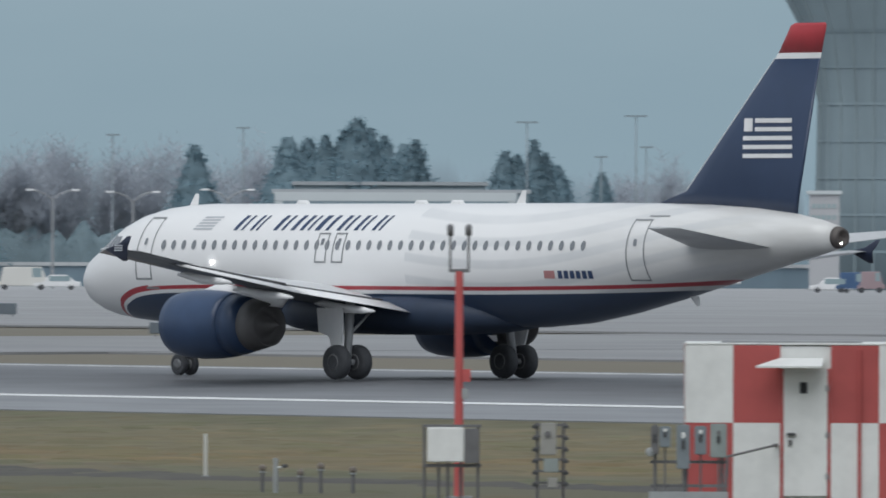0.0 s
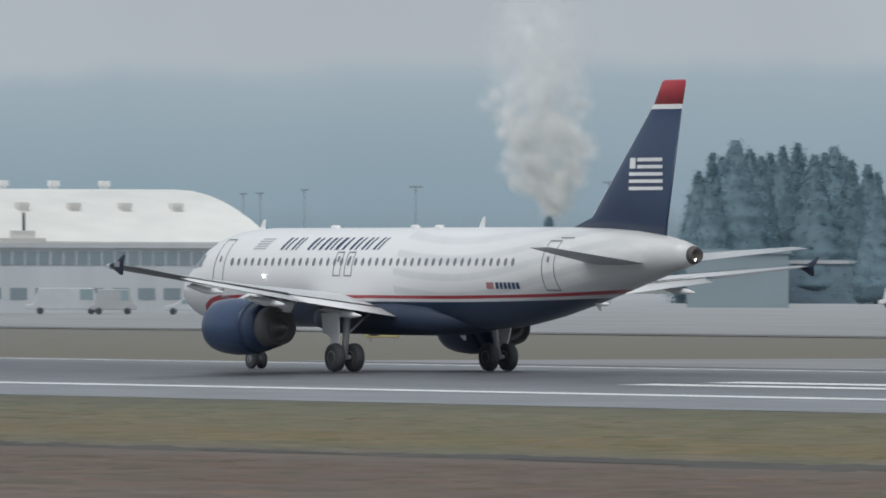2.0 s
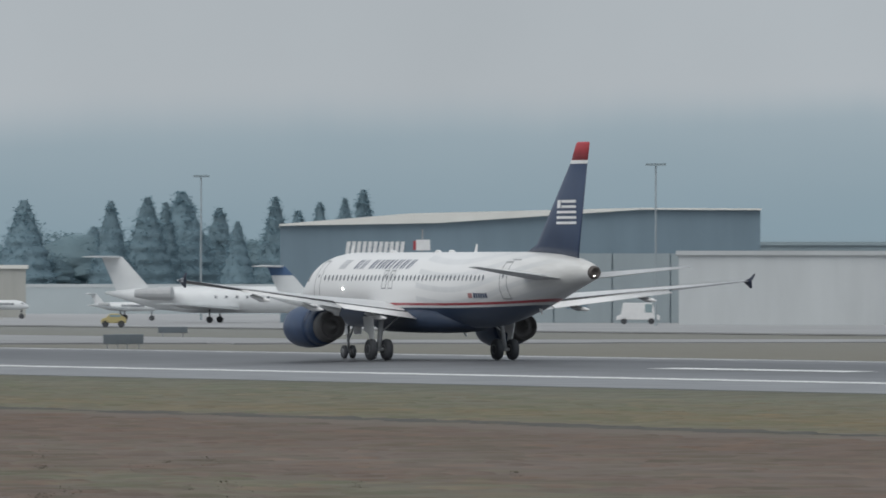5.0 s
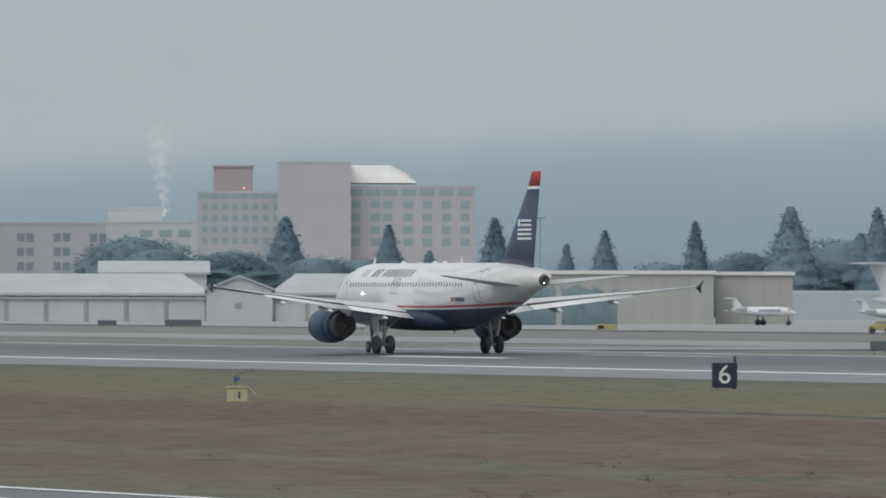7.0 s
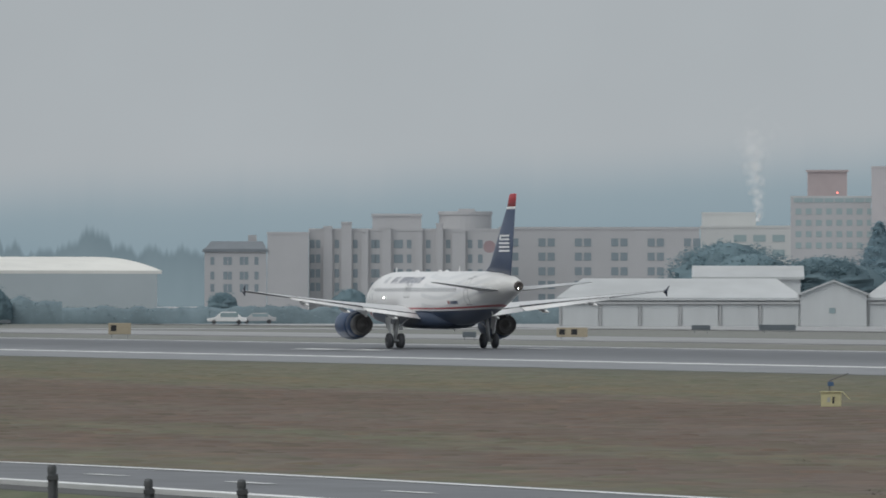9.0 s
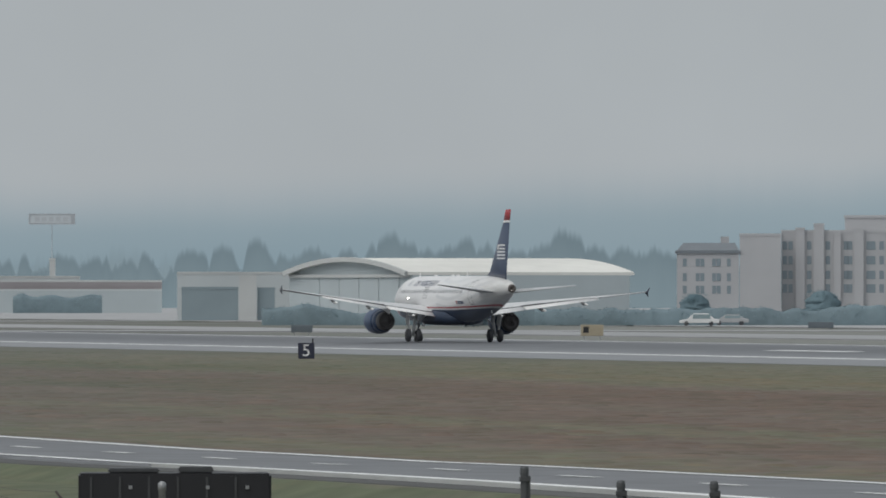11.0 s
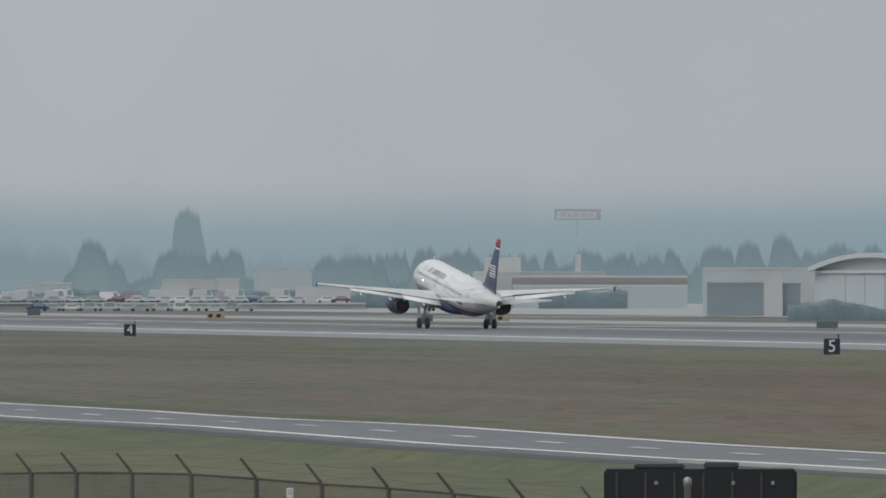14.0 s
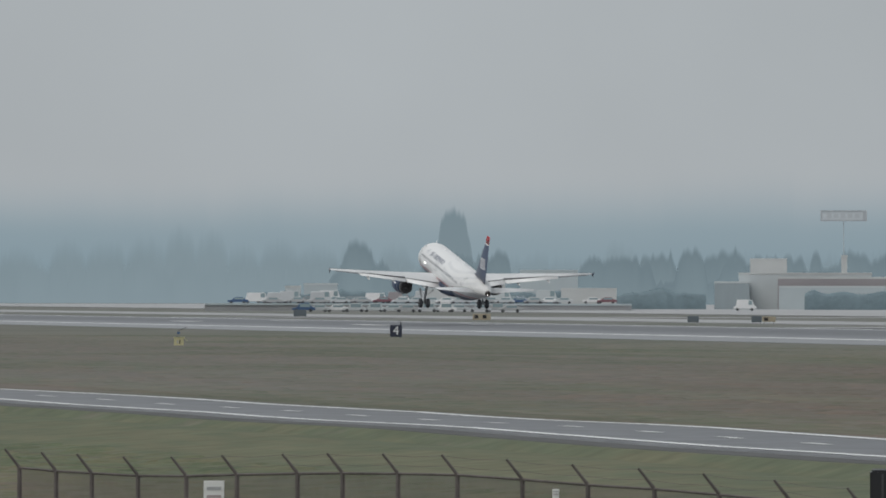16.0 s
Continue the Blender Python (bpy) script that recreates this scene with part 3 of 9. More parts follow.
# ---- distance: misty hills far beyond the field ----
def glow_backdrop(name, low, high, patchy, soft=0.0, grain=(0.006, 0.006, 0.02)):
    """A far glowing hillside with mist put into its colours: from low at its foot to high at its crest, with soft
    patches.
    """
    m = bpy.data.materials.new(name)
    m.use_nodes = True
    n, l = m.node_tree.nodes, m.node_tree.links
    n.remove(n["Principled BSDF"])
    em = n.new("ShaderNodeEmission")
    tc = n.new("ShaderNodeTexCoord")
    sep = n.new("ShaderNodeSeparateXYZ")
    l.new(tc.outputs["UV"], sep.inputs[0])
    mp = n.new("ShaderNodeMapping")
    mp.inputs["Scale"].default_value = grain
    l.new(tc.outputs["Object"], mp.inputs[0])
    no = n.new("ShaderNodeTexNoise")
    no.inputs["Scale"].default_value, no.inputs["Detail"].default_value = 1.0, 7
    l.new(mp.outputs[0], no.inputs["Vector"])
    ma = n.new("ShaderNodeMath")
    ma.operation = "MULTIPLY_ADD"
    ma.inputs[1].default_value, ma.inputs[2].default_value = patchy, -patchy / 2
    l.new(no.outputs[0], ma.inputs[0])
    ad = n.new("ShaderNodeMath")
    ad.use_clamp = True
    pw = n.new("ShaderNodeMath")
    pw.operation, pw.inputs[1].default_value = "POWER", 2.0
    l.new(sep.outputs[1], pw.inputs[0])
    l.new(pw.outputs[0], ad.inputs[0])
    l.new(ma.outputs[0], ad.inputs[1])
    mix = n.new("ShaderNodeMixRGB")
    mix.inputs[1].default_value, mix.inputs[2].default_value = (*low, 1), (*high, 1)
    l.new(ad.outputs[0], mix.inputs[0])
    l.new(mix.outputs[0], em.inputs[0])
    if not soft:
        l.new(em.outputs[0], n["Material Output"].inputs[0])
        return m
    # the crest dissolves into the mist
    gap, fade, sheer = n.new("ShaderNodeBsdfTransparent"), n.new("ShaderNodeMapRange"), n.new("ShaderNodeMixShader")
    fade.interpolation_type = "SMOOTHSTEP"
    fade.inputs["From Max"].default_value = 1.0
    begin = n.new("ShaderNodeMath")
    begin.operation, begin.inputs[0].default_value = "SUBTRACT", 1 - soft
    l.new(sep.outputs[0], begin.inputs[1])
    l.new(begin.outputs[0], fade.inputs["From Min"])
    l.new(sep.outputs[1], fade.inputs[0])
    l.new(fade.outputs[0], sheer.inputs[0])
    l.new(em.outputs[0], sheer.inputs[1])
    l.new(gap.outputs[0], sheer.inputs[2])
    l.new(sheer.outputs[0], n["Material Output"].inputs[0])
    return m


def skyline(name, r, height, material, label, a0=-20.0, a1=75.0, step=0.05, base=-5, foot=0.0, mist=lambda a: 0.0):
    """A sheet of far land round the horizon; height(azimuth) in metres, mist(azimuth) softens its crest."""
    bm = bmesh.new()
    uv = bm.loops.layers.uv.new("up")
    prev = None
    for i in range(int((a1 - a0) / step) + 1):
        a = a0 + i * step
        x, y = r * math.sin(radians(a)), r * math.cos(radians(a))
        pair = (bm.verts.new((x, y, base)), bm.verts.new((x, y, max(height(a), 2))))
        if prev:
            f = bm.faces.new((prev[0], pair[0], pair[1], prev[1]))
            for loop, u, v in zip(f.loops, (a - step, a, a, a - step), (foot, foot, 1, 1)):
                loop[uv].uv = (mist(u), v)
        prev = pair
    return tagged(part(name, bm, material), label, "hills", kind="structure")


def crest(points, rough, r):
    def height(a):
        h = float(np.interp(a, [q[0] for q in points], [q[1] for q in points]))
        return h + rough * (noise.noise(Vector((a * 1.3, r, 0))) + 0.6 * noise.noise(Vector((a * 4.1, r, 3))) + 0.35 * noise.noise(Vector((a * 13, r, 7))))
    return height


def tree_line(name, r, rows, span, low, material, label):
    """A far row of trees as one skyline: rows of azimuth, height, half width in metres."""
    rnd = random.Random(int(r))
    crowns = [(az, low * 0.55, top, half * (1.15 + 0.5 * (k * 0.37 % 1)), k % 4 == 1 and half < 4.0 and top < 26) for k, (az, top, half) in enumerate(rows)]
    a = span[0]
    while a < span[1]:
        a += rnd.uniform(0.018, 0.06)
        crowns.append((a, 0.0, low * rnd.uniform(0.72, 1.18), rnd.uniform(2.4, 5.6), rnd.random() < 0.15))
    arc = radians(1) * r

    def height(a):
        edge = min(1.0, (a - span[0]) / 0.25 + 0.1, (span[1] - a) / 0.25 + 0.1)
        rag = 1.8 * noise.noise(Vector((a * 28, r, 5))) + 1.5 * noise.noise(Vector((a * 70, r, 8))) + 1.0 * noise.noise(Vector((a * 150, r, 9)))
        h = low * 0.6
        for az, foot, top, half, spire in crowns:
            d = abs(a - az) * arc / half
            if d < 1:
                h = max(h, foot + (top - foot) * ((1 - d) ** 0.75 if spire else (1 - d ** 3) ** 0.6))
        return (h + rag) * edge
    return skyline(name, r, height, material, label, span[0], span[1], 0.012)


COLUMNS = (0.07, 0.07, 0.03)
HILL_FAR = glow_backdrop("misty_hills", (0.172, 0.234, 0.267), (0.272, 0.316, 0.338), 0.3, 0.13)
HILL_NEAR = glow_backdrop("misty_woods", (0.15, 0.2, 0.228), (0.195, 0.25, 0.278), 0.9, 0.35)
# tree sheets glow in mist tones of their own, unlit by sun or sky
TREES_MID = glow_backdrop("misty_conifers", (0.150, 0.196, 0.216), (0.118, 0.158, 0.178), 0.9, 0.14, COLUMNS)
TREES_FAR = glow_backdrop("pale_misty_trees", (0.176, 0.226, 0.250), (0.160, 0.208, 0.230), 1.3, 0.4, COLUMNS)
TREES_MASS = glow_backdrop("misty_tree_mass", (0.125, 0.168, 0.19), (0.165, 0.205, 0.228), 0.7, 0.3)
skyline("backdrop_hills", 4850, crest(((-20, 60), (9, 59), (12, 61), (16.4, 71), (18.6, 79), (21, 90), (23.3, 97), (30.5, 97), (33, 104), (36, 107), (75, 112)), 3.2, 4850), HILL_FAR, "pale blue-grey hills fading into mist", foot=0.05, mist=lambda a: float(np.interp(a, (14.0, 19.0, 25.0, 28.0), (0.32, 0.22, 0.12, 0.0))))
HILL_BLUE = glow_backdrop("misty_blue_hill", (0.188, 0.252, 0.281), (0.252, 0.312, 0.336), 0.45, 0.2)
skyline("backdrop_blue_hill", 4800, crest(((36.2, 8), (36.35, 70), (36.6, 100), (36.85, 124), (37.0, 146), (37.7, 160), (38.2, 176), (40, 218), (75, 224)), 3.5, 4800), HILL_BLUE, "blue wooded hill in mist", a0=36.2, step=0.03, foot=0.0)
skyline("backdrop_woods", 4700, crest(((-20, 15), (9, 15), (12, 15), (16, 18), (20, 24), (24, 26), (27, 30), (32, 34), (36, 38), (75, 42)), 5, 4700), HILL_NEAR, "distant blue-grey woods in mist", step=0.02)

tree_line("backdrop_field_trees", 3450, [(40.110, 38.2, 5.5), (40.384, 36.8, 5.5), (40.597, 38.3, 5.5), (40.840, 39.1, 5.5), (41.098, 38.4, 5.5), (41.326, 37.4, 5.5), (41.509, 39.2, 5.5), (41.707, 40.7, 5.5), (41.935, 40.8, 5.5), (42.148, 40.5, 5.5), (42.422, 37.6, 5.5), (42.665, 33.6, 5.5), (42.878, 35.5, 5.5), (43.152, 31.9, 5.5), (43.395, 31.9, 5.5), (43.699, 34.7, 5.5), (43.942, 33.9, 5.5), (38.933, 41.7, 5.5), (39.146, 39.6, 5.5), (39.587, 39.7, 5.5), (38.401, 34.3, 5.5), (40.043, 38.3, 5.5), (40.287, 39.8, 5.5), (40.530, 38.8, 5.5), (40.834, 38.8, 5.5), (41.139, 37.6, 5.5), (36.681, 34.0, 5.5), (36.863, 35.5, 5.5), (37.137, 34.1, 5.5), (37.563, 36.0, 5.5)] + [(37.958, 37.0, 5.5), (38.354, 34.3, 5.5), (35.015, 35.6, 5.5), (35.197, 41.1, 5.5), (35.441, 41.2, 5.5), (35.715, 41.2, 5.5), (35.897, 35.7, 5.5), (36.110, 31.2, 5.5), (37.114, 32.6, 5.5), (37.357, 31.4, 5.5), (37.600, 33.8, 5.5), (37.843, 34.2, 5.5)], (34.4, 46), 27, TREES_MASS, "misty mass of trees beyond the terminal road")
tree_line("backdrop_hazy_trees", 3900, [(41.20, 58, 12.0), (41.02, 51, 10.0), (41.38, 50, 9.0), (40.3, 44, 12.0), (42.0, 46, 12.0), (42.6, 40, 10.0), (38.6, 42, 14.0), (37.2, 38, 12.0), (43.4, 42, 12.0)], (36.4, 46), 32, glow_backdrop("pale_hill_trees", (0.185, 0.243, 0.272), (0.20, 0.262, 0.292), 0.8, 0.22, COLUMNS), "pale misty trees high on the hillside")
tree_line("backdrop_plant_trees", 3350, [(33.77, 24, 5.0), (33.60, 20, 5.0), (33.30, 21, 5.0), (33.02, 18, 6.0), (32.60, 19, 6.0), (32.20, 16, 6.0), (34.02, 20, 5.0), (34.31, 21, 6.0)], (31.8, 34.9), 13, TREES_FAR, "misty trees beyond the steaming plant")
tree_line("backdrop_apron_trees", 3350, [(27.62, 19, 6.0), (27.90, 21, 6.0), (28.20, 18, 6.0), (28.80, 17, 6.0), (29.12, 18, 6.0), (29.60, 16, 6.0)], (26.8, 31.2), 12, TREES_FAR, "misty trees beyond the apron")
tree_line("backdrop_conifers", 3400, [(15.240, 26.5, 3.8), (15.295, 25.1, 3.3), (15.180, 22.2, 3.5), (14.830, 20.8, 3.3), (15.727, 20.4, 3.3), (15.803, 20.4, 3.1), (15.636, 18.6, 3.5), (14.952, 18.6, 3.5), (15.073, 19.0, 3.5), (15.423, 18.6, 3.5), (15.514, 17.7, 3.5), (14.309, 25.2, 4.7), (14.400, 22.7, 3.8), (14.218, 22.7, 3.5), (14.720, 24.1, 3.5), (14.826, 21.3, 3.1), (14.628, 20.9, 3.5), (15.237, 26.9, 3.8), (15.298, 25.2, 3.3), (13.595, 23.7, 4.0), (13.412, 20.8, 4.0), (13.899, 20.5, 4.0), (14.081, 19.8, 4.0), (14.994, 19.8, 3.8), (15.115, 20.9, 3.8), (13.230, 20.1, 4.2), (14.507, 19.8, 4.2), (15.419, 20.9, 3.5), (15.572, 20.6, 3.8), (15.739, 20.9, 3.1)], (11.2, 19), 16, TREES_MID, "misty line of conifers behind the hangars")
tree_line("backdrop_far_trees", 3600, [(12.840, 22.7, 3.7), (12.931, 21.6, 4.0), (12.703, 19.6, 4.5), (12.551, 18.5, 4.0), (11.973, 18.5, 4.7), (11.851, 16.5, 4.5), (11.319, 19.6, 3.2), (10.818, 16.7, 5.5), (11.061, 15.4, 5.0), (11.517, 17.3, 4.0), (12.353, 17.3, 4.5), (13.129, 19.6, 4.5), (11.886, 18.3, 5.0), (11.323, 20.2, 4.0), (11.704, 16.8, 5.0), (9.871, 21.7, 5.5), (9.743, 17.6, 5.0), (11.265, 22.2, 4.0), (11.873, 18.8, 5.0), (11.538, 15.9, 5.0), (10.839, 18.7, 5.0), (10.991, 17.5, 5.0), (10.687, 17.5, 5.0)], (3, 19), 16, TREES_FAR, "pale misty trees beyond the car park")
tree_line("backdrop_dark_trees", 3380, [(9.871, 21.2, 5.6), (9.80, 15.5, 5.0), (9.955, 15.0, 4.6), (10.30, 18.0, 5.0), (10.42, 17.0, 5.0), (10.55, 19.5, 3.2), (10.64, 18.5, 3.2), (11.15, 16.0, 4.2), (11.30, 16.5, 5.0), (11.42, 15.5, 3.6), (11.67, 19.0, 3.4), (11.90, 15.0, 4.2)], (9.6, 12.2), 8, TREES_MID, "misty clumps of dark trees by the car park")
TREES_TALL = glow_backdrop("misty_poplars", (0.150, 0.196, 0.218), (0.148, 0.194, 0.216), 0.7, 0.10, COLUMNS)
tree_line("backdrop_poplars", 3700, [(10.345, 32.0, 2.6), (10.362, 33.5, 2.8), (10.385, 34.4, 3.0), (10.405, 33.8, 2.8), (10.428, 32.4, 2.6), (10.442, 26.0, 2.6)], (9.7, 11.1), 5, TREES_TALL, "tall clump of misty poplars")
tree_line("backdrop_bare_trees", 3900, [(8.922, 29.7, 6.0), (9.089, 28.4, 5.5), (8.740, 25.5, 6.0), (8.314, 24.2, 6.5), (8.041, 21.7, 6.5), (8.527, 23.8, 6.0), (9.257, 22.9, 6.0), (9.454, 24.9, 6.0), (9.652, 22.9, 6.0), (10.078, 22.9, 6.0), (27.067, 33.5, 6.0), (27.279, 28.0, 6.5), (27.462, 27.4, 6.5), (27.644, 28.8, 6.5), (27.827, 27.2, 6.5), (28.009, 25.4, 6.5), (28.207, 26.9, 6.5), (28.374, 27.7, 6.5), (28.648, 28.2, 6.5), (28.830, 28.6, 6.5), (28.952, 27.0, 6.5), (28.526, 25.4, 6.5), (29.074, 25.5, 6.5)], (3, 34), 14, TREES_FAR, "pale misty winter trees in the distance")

# ---- the airliner: local +Y forward, +X to its right, origin on the ground between the main wheels ----
HULL_SECTIONS = (  # station from the nose, top, bottom, half width
    (0.0, 3.32, 3.20, 0.06), (0.08, 3.55, 2.98, 0.29), (0.3, 3.80, 2.72, 0.56), (0.8, 4.17, 2.40, 0.95), (1.5, 4.52, 2.15, 1.28),
    (2.1, 4.86, 2.02, 1.48), (2.8, 5.28, 1.93, 1.66), (3.6, 5.58, 1.86, 1.80), (4.6, 5.78, 1.81, 1.91), (5.6, 5.88, 1.79, 1.96), (6.6, 5.92, 1.78, 1.975),
    (10.0, 5.92, 1.78, 1.975), (14.0, 5.92, 1.78, 1.975), (18.0, 5.92, 1.78, 1.975), (23.5, 5.92, 1.78, 1.975), (25.5, 5.92, 1.92, 1.965), (27.5, 5.92, 2.24, 1.93), (29.5, 5.91, 2.66, 1.82),
    (31.5, 5.87, 3.12, 1.60), (33.5, 5.76, 3.58, 1.24), (35.2, 5.58, 3.97, 0.88), (36.4, 5.38, 4.22, 0.58), (37.2, 5.18, 4.40, 0.37))


def hull_section(st):
    for a, b in zip(HULL_SECTIONS, HULL_SECTIONS[1:]):
        if st <= b[0]:
            f = max(0, (st - a[0]) / (b[0] - a[0]))
            return [a[i] + f * (b[i] - a[i]) for i in (1, 2, 3)]
    return HULL_SECTIONS[-1][1:]


def hull_point(st, z, side=-1, lift=0.012):
    top, low, half = hull_section(st)
    c, h = (top + low) / 2, (top - low) / 2
    q = max(-0.999, min(0.999, (z - c) / h))
    return Vector((side * (half * math.sqrt(1 - q * q) + lift * math.sqrt(1 - q * q)), 17.71 - st, z + lift * q))


def hull_patch(bm, st0, st1, z0, z1, slant=0.0, side=-1, nx=2, nz=4, lift=0.012):
    """A marking that lies on the hull."""
    g = [[bm.verts.new(hull_point(st0 + (st1 - st0) * i / nx + slant * (j / nz), z0 + (z1 - z0) * j / nz, side, lift)) for i in range(nx + 1)] for j in range(nz + 1)]
    for j in range(nz):
        for i in range(nx):
            bm.faces.new((g[j][i], g[j][i + 1], g[j + 1][i + 1], g[j + 1][i]))


def hull_frame(bm, st0, st1, z0, z1, w=0.05, side=-1):
    hull_patch(bm, st0, st0 + w, z0, z1, side=side, nx=1, nz=8)
    hull_patch(bm, st1 - w, st1, z0, z1, side=side, nx=1, nz=8)
    hull_patch(bm, st0 + w, st1 - w, z0, z0 + w, side=side, nx=4, nz=1)
    hull_patch(bm, st0 + w, st1 - w, z1 - w, z1, side=side, nx=4, nz=1)


def foil(le, te, thick, k=8):
    """A closed wing section from the leading to the trailing edge, points le and te."""
    le, te = Vector(le), Vector(te)
    up, down = [], []
    chord = (te - le).length
    for i in range(k + 1):
        s = (1 - math.cos(math.pi * i / k)) / 2
        t = 5 * thick * (0.2969 * math.sqrt(s) - 0.126 * s - 0.3516 * s * s + 0.2843 * s ** 3 - 0.1015 * s ** 4)
        p = le + (te - le) * s
        up.append((p, t * chord))
        down.append((p, t * chord))
    return up, down


def flat_foil(bm, sections, k=8):
    """sections: (leading edge, trailing edge, thickness): lofted, thickness along z."""
    rings = []
    for le, te, th in sections:
        up, down = foil(le, te, th, k)
        rings.append([p + Vector((0, 0, t * 1.15)) for p, t in up] + [p - Vector((0, 0, t * 0.85)) for p, t in down[-2:0:-1]])
    loft(bm, rings)


def upright_foil(bm, sections, k=8):
    rings = []
    for le, te, th in sections:
        up, down = foil(le, te, th, k)
        rings.append([p + Vector((t, 0, 0)) for p, t in up] + [p - Vector((t, 0, 0)) for p, t in down[-2:0:-1]])
    loft(bm, rings)


def fin_patch(bm, st0, st1, z0, z1, side, nx=6, nz=2):
    """A thin marking that lies on the fin's curved side."""
    def at(st, z, lift):
        f = (z - 6.2) / 4.4
        le, te = 30.1 + 4.15 * f, 35.42 + 0.96 * f
        c = te - le
        q = max(0.02, min(0.98, (st - le) / c))
        t = 0.5 * c * (0.2969 * math.sqrt(q) - 0.126 * q - 0.3516 * q * q + 0.2843 * q ** 3 - 0.1015 * q ** 4)
        return Vector((side * (t + lift), 17.71 - st, z))
    rows = [[[bm.verts.new(at(st0 + (st1 - st0) * i / nx, z0 + (z1 - z0) * j / nz, lift)) for i in range(nx + 1)] for j in range(nz + 1)] for lift in (0.002, 0.02)]
    for g in rows:
        for j in range(nz):
            for i in range(nx):
                bm.faces.new((g[j][i], g[j][i + 1], g[j + 1][i + 1], g[j + 1][i]))


def P(st, left, z):
    return (-left, 17.71 - st, z)


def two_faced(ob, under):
    """Faces that look down take a darker grey: underside shade put into the colour."""
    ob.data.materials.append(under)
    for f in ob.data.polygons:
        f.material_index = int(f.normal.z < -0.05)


def airliner():
    jet = empty("airliner", pose(241.67, 264.9, 0), "white twin-engined airliner with navy belly, red stripe and navy fin", "airplane")
    # hull
    bm = bmesh.new()
    rings = []
    for st, top, low, half in HULL_SECTIONS:
        c, h = (top + low) / 2, (top - low) / 2
        rings.append([P(st, half * math.cos(t), c + h * math.sin(t)) for t in (i * 2 * math.pi / 40 for i in range(40))])
    loft(bm, rings)
    hull = part("fuselage", bm, HULL, jet, smooth=True)
    bm = bmesh.new()
    rings = []
    for st, w, low, top in ((11.0, 0.5, 1.9, 2.3), (11.8, 1.5, 1.66, 2.7), (13.0, 2.05, 1.52, 2.9), (15.5, 2.15, 1.48, 2.95), (18.5, 2.15, 1.48, 2.95), (20.5, 1.95, 1.55, 2.85), (22.0, 1.2, 1.7, 2.5), (22.8, 0.4, 1.85, 2.2)):
        c, h = (top + low) / 2, (top - low) / 2
        ring = []
        for i in range(20):
            t = i * 2 * math.pi / 20
            ring.append(P(st, w * math.copysign(abs(math.cos(t)) ** 0.6, math.cos(t)), c + h * math.copysign(abs(math.sin(t)) ** 0.7, math.sin(t))))
        rings.append(ring)
    loft(bm, rings)
    part("belly_fairing", bm, BELLY_NAVY, jet, smooth=True)
    bm = bmesh.new()
    lathe(bm, ((0, 0.37), (-0.12, 0.35), (-0.24, 0.30), (-0.25, 0.22), (-0.1, 0.18)), 20, centre=P(37.2, 0, 4.79))
    cone = part("exhaust_cone", bm, SOOT, jet, "dark auxiliary exhaust", True)
    bm = bmesh.new()
    bmesh.ops.create_icosphere(bm, subdivisions=2, radius=0.03, matrix=pose(*P(37.5, 0.12, 4.6)))
    part("tail_light", bm, LIGHT, cone, "lit white tail light")
    # cockpit panes
    for side in (-1, 1):
        for a, b, z0, z1, sl in ((1.62, 2.18, 4.2, 4.72, 0.18), (2.28, 2.78, 4.22, 4.82, 0.16), (2.88, 3.35, 4.28, 4.78, 0.05)):
            bm = bmesh.new()
            hull_patch(bm, a, b, z0, z1, sl, side, 3, 4)
            part("cockpit_pane", bm, PANE, hull)
    # cabin windows: one oval mesh, moved along the straight hull
    bm = bmesh.new()
    ring = [hull_point(15.0 + 0.115 * math.cos(t), 4.5 + 0.17 * math.sin(t)) for t in (i * 2 * math.pi / 10 for i in range(10))]
    bm.faces.new([bm.verts.new(p) for p in ring])
    pane = part("cabin_window", bm, PANE, hull)
    bm = bmesh.new()
    bm.faces.new([bm.verts.new((-p.x, p.y, p.z)) for p in reversed(ring)])
    pane_right = part("cabin_window", bm, PANE, hull)
    k = 0
    for i in range(41):
        st = 6.1 + i * 0.527
        if 24.5 < st:
            break
        for first in (pane, pane_right):
            if k == 0:
                first.location.y = 15.0 - st
            else:
                c = first.copy()
                scene.collection.objects.link(c)
                c.location.y = 15.0 - st
        k += 1
    for i in range(6):
        for side in (-1, 1):
            bm = bmesh.new()
            st = 24.55 + i * 0.527
            r = [hull_point(st + 0.115 * math.cos(t), 4.5 + 0.17 * math.sin(t), side) for t in (j * 2 * math.pi / 10 for j in range(10))]
            bm.faces.new([bm.verts.new(p) for p in (r if side < 0 else r[::-1])])
            part("cabin_window", bm, PANE, hull)
    # doors and exits, drawn by their seams
    for name, a, b, z0, z1 in (("cabin_door", 4.65, 5.52, 3.3, 5.45), ("overwing_exit", 13.98, 14.55, 3.9, 4.92), ("overwing_exit", 14.83, 15.4, 3.9, 4.92), ("cabin_door", 29.15, 29.97, 3.35, 5.38)):
        for side in (-1, 1):
            bm = bmesh.new()
            hull_frame(bm, a, b, z0, z1, 0.055, side)
            d = part(name, bm, SEAM, hull, "closed door with grey outline")
            bm = bmesh.new()
            m = (a + b) / 2
            hull_patch(bm, m - 0.07, m + 0.07, 4.5, 4.72, 0, side, 1, 2, 0.018)
            part("door_pane", bm, PANE, d)
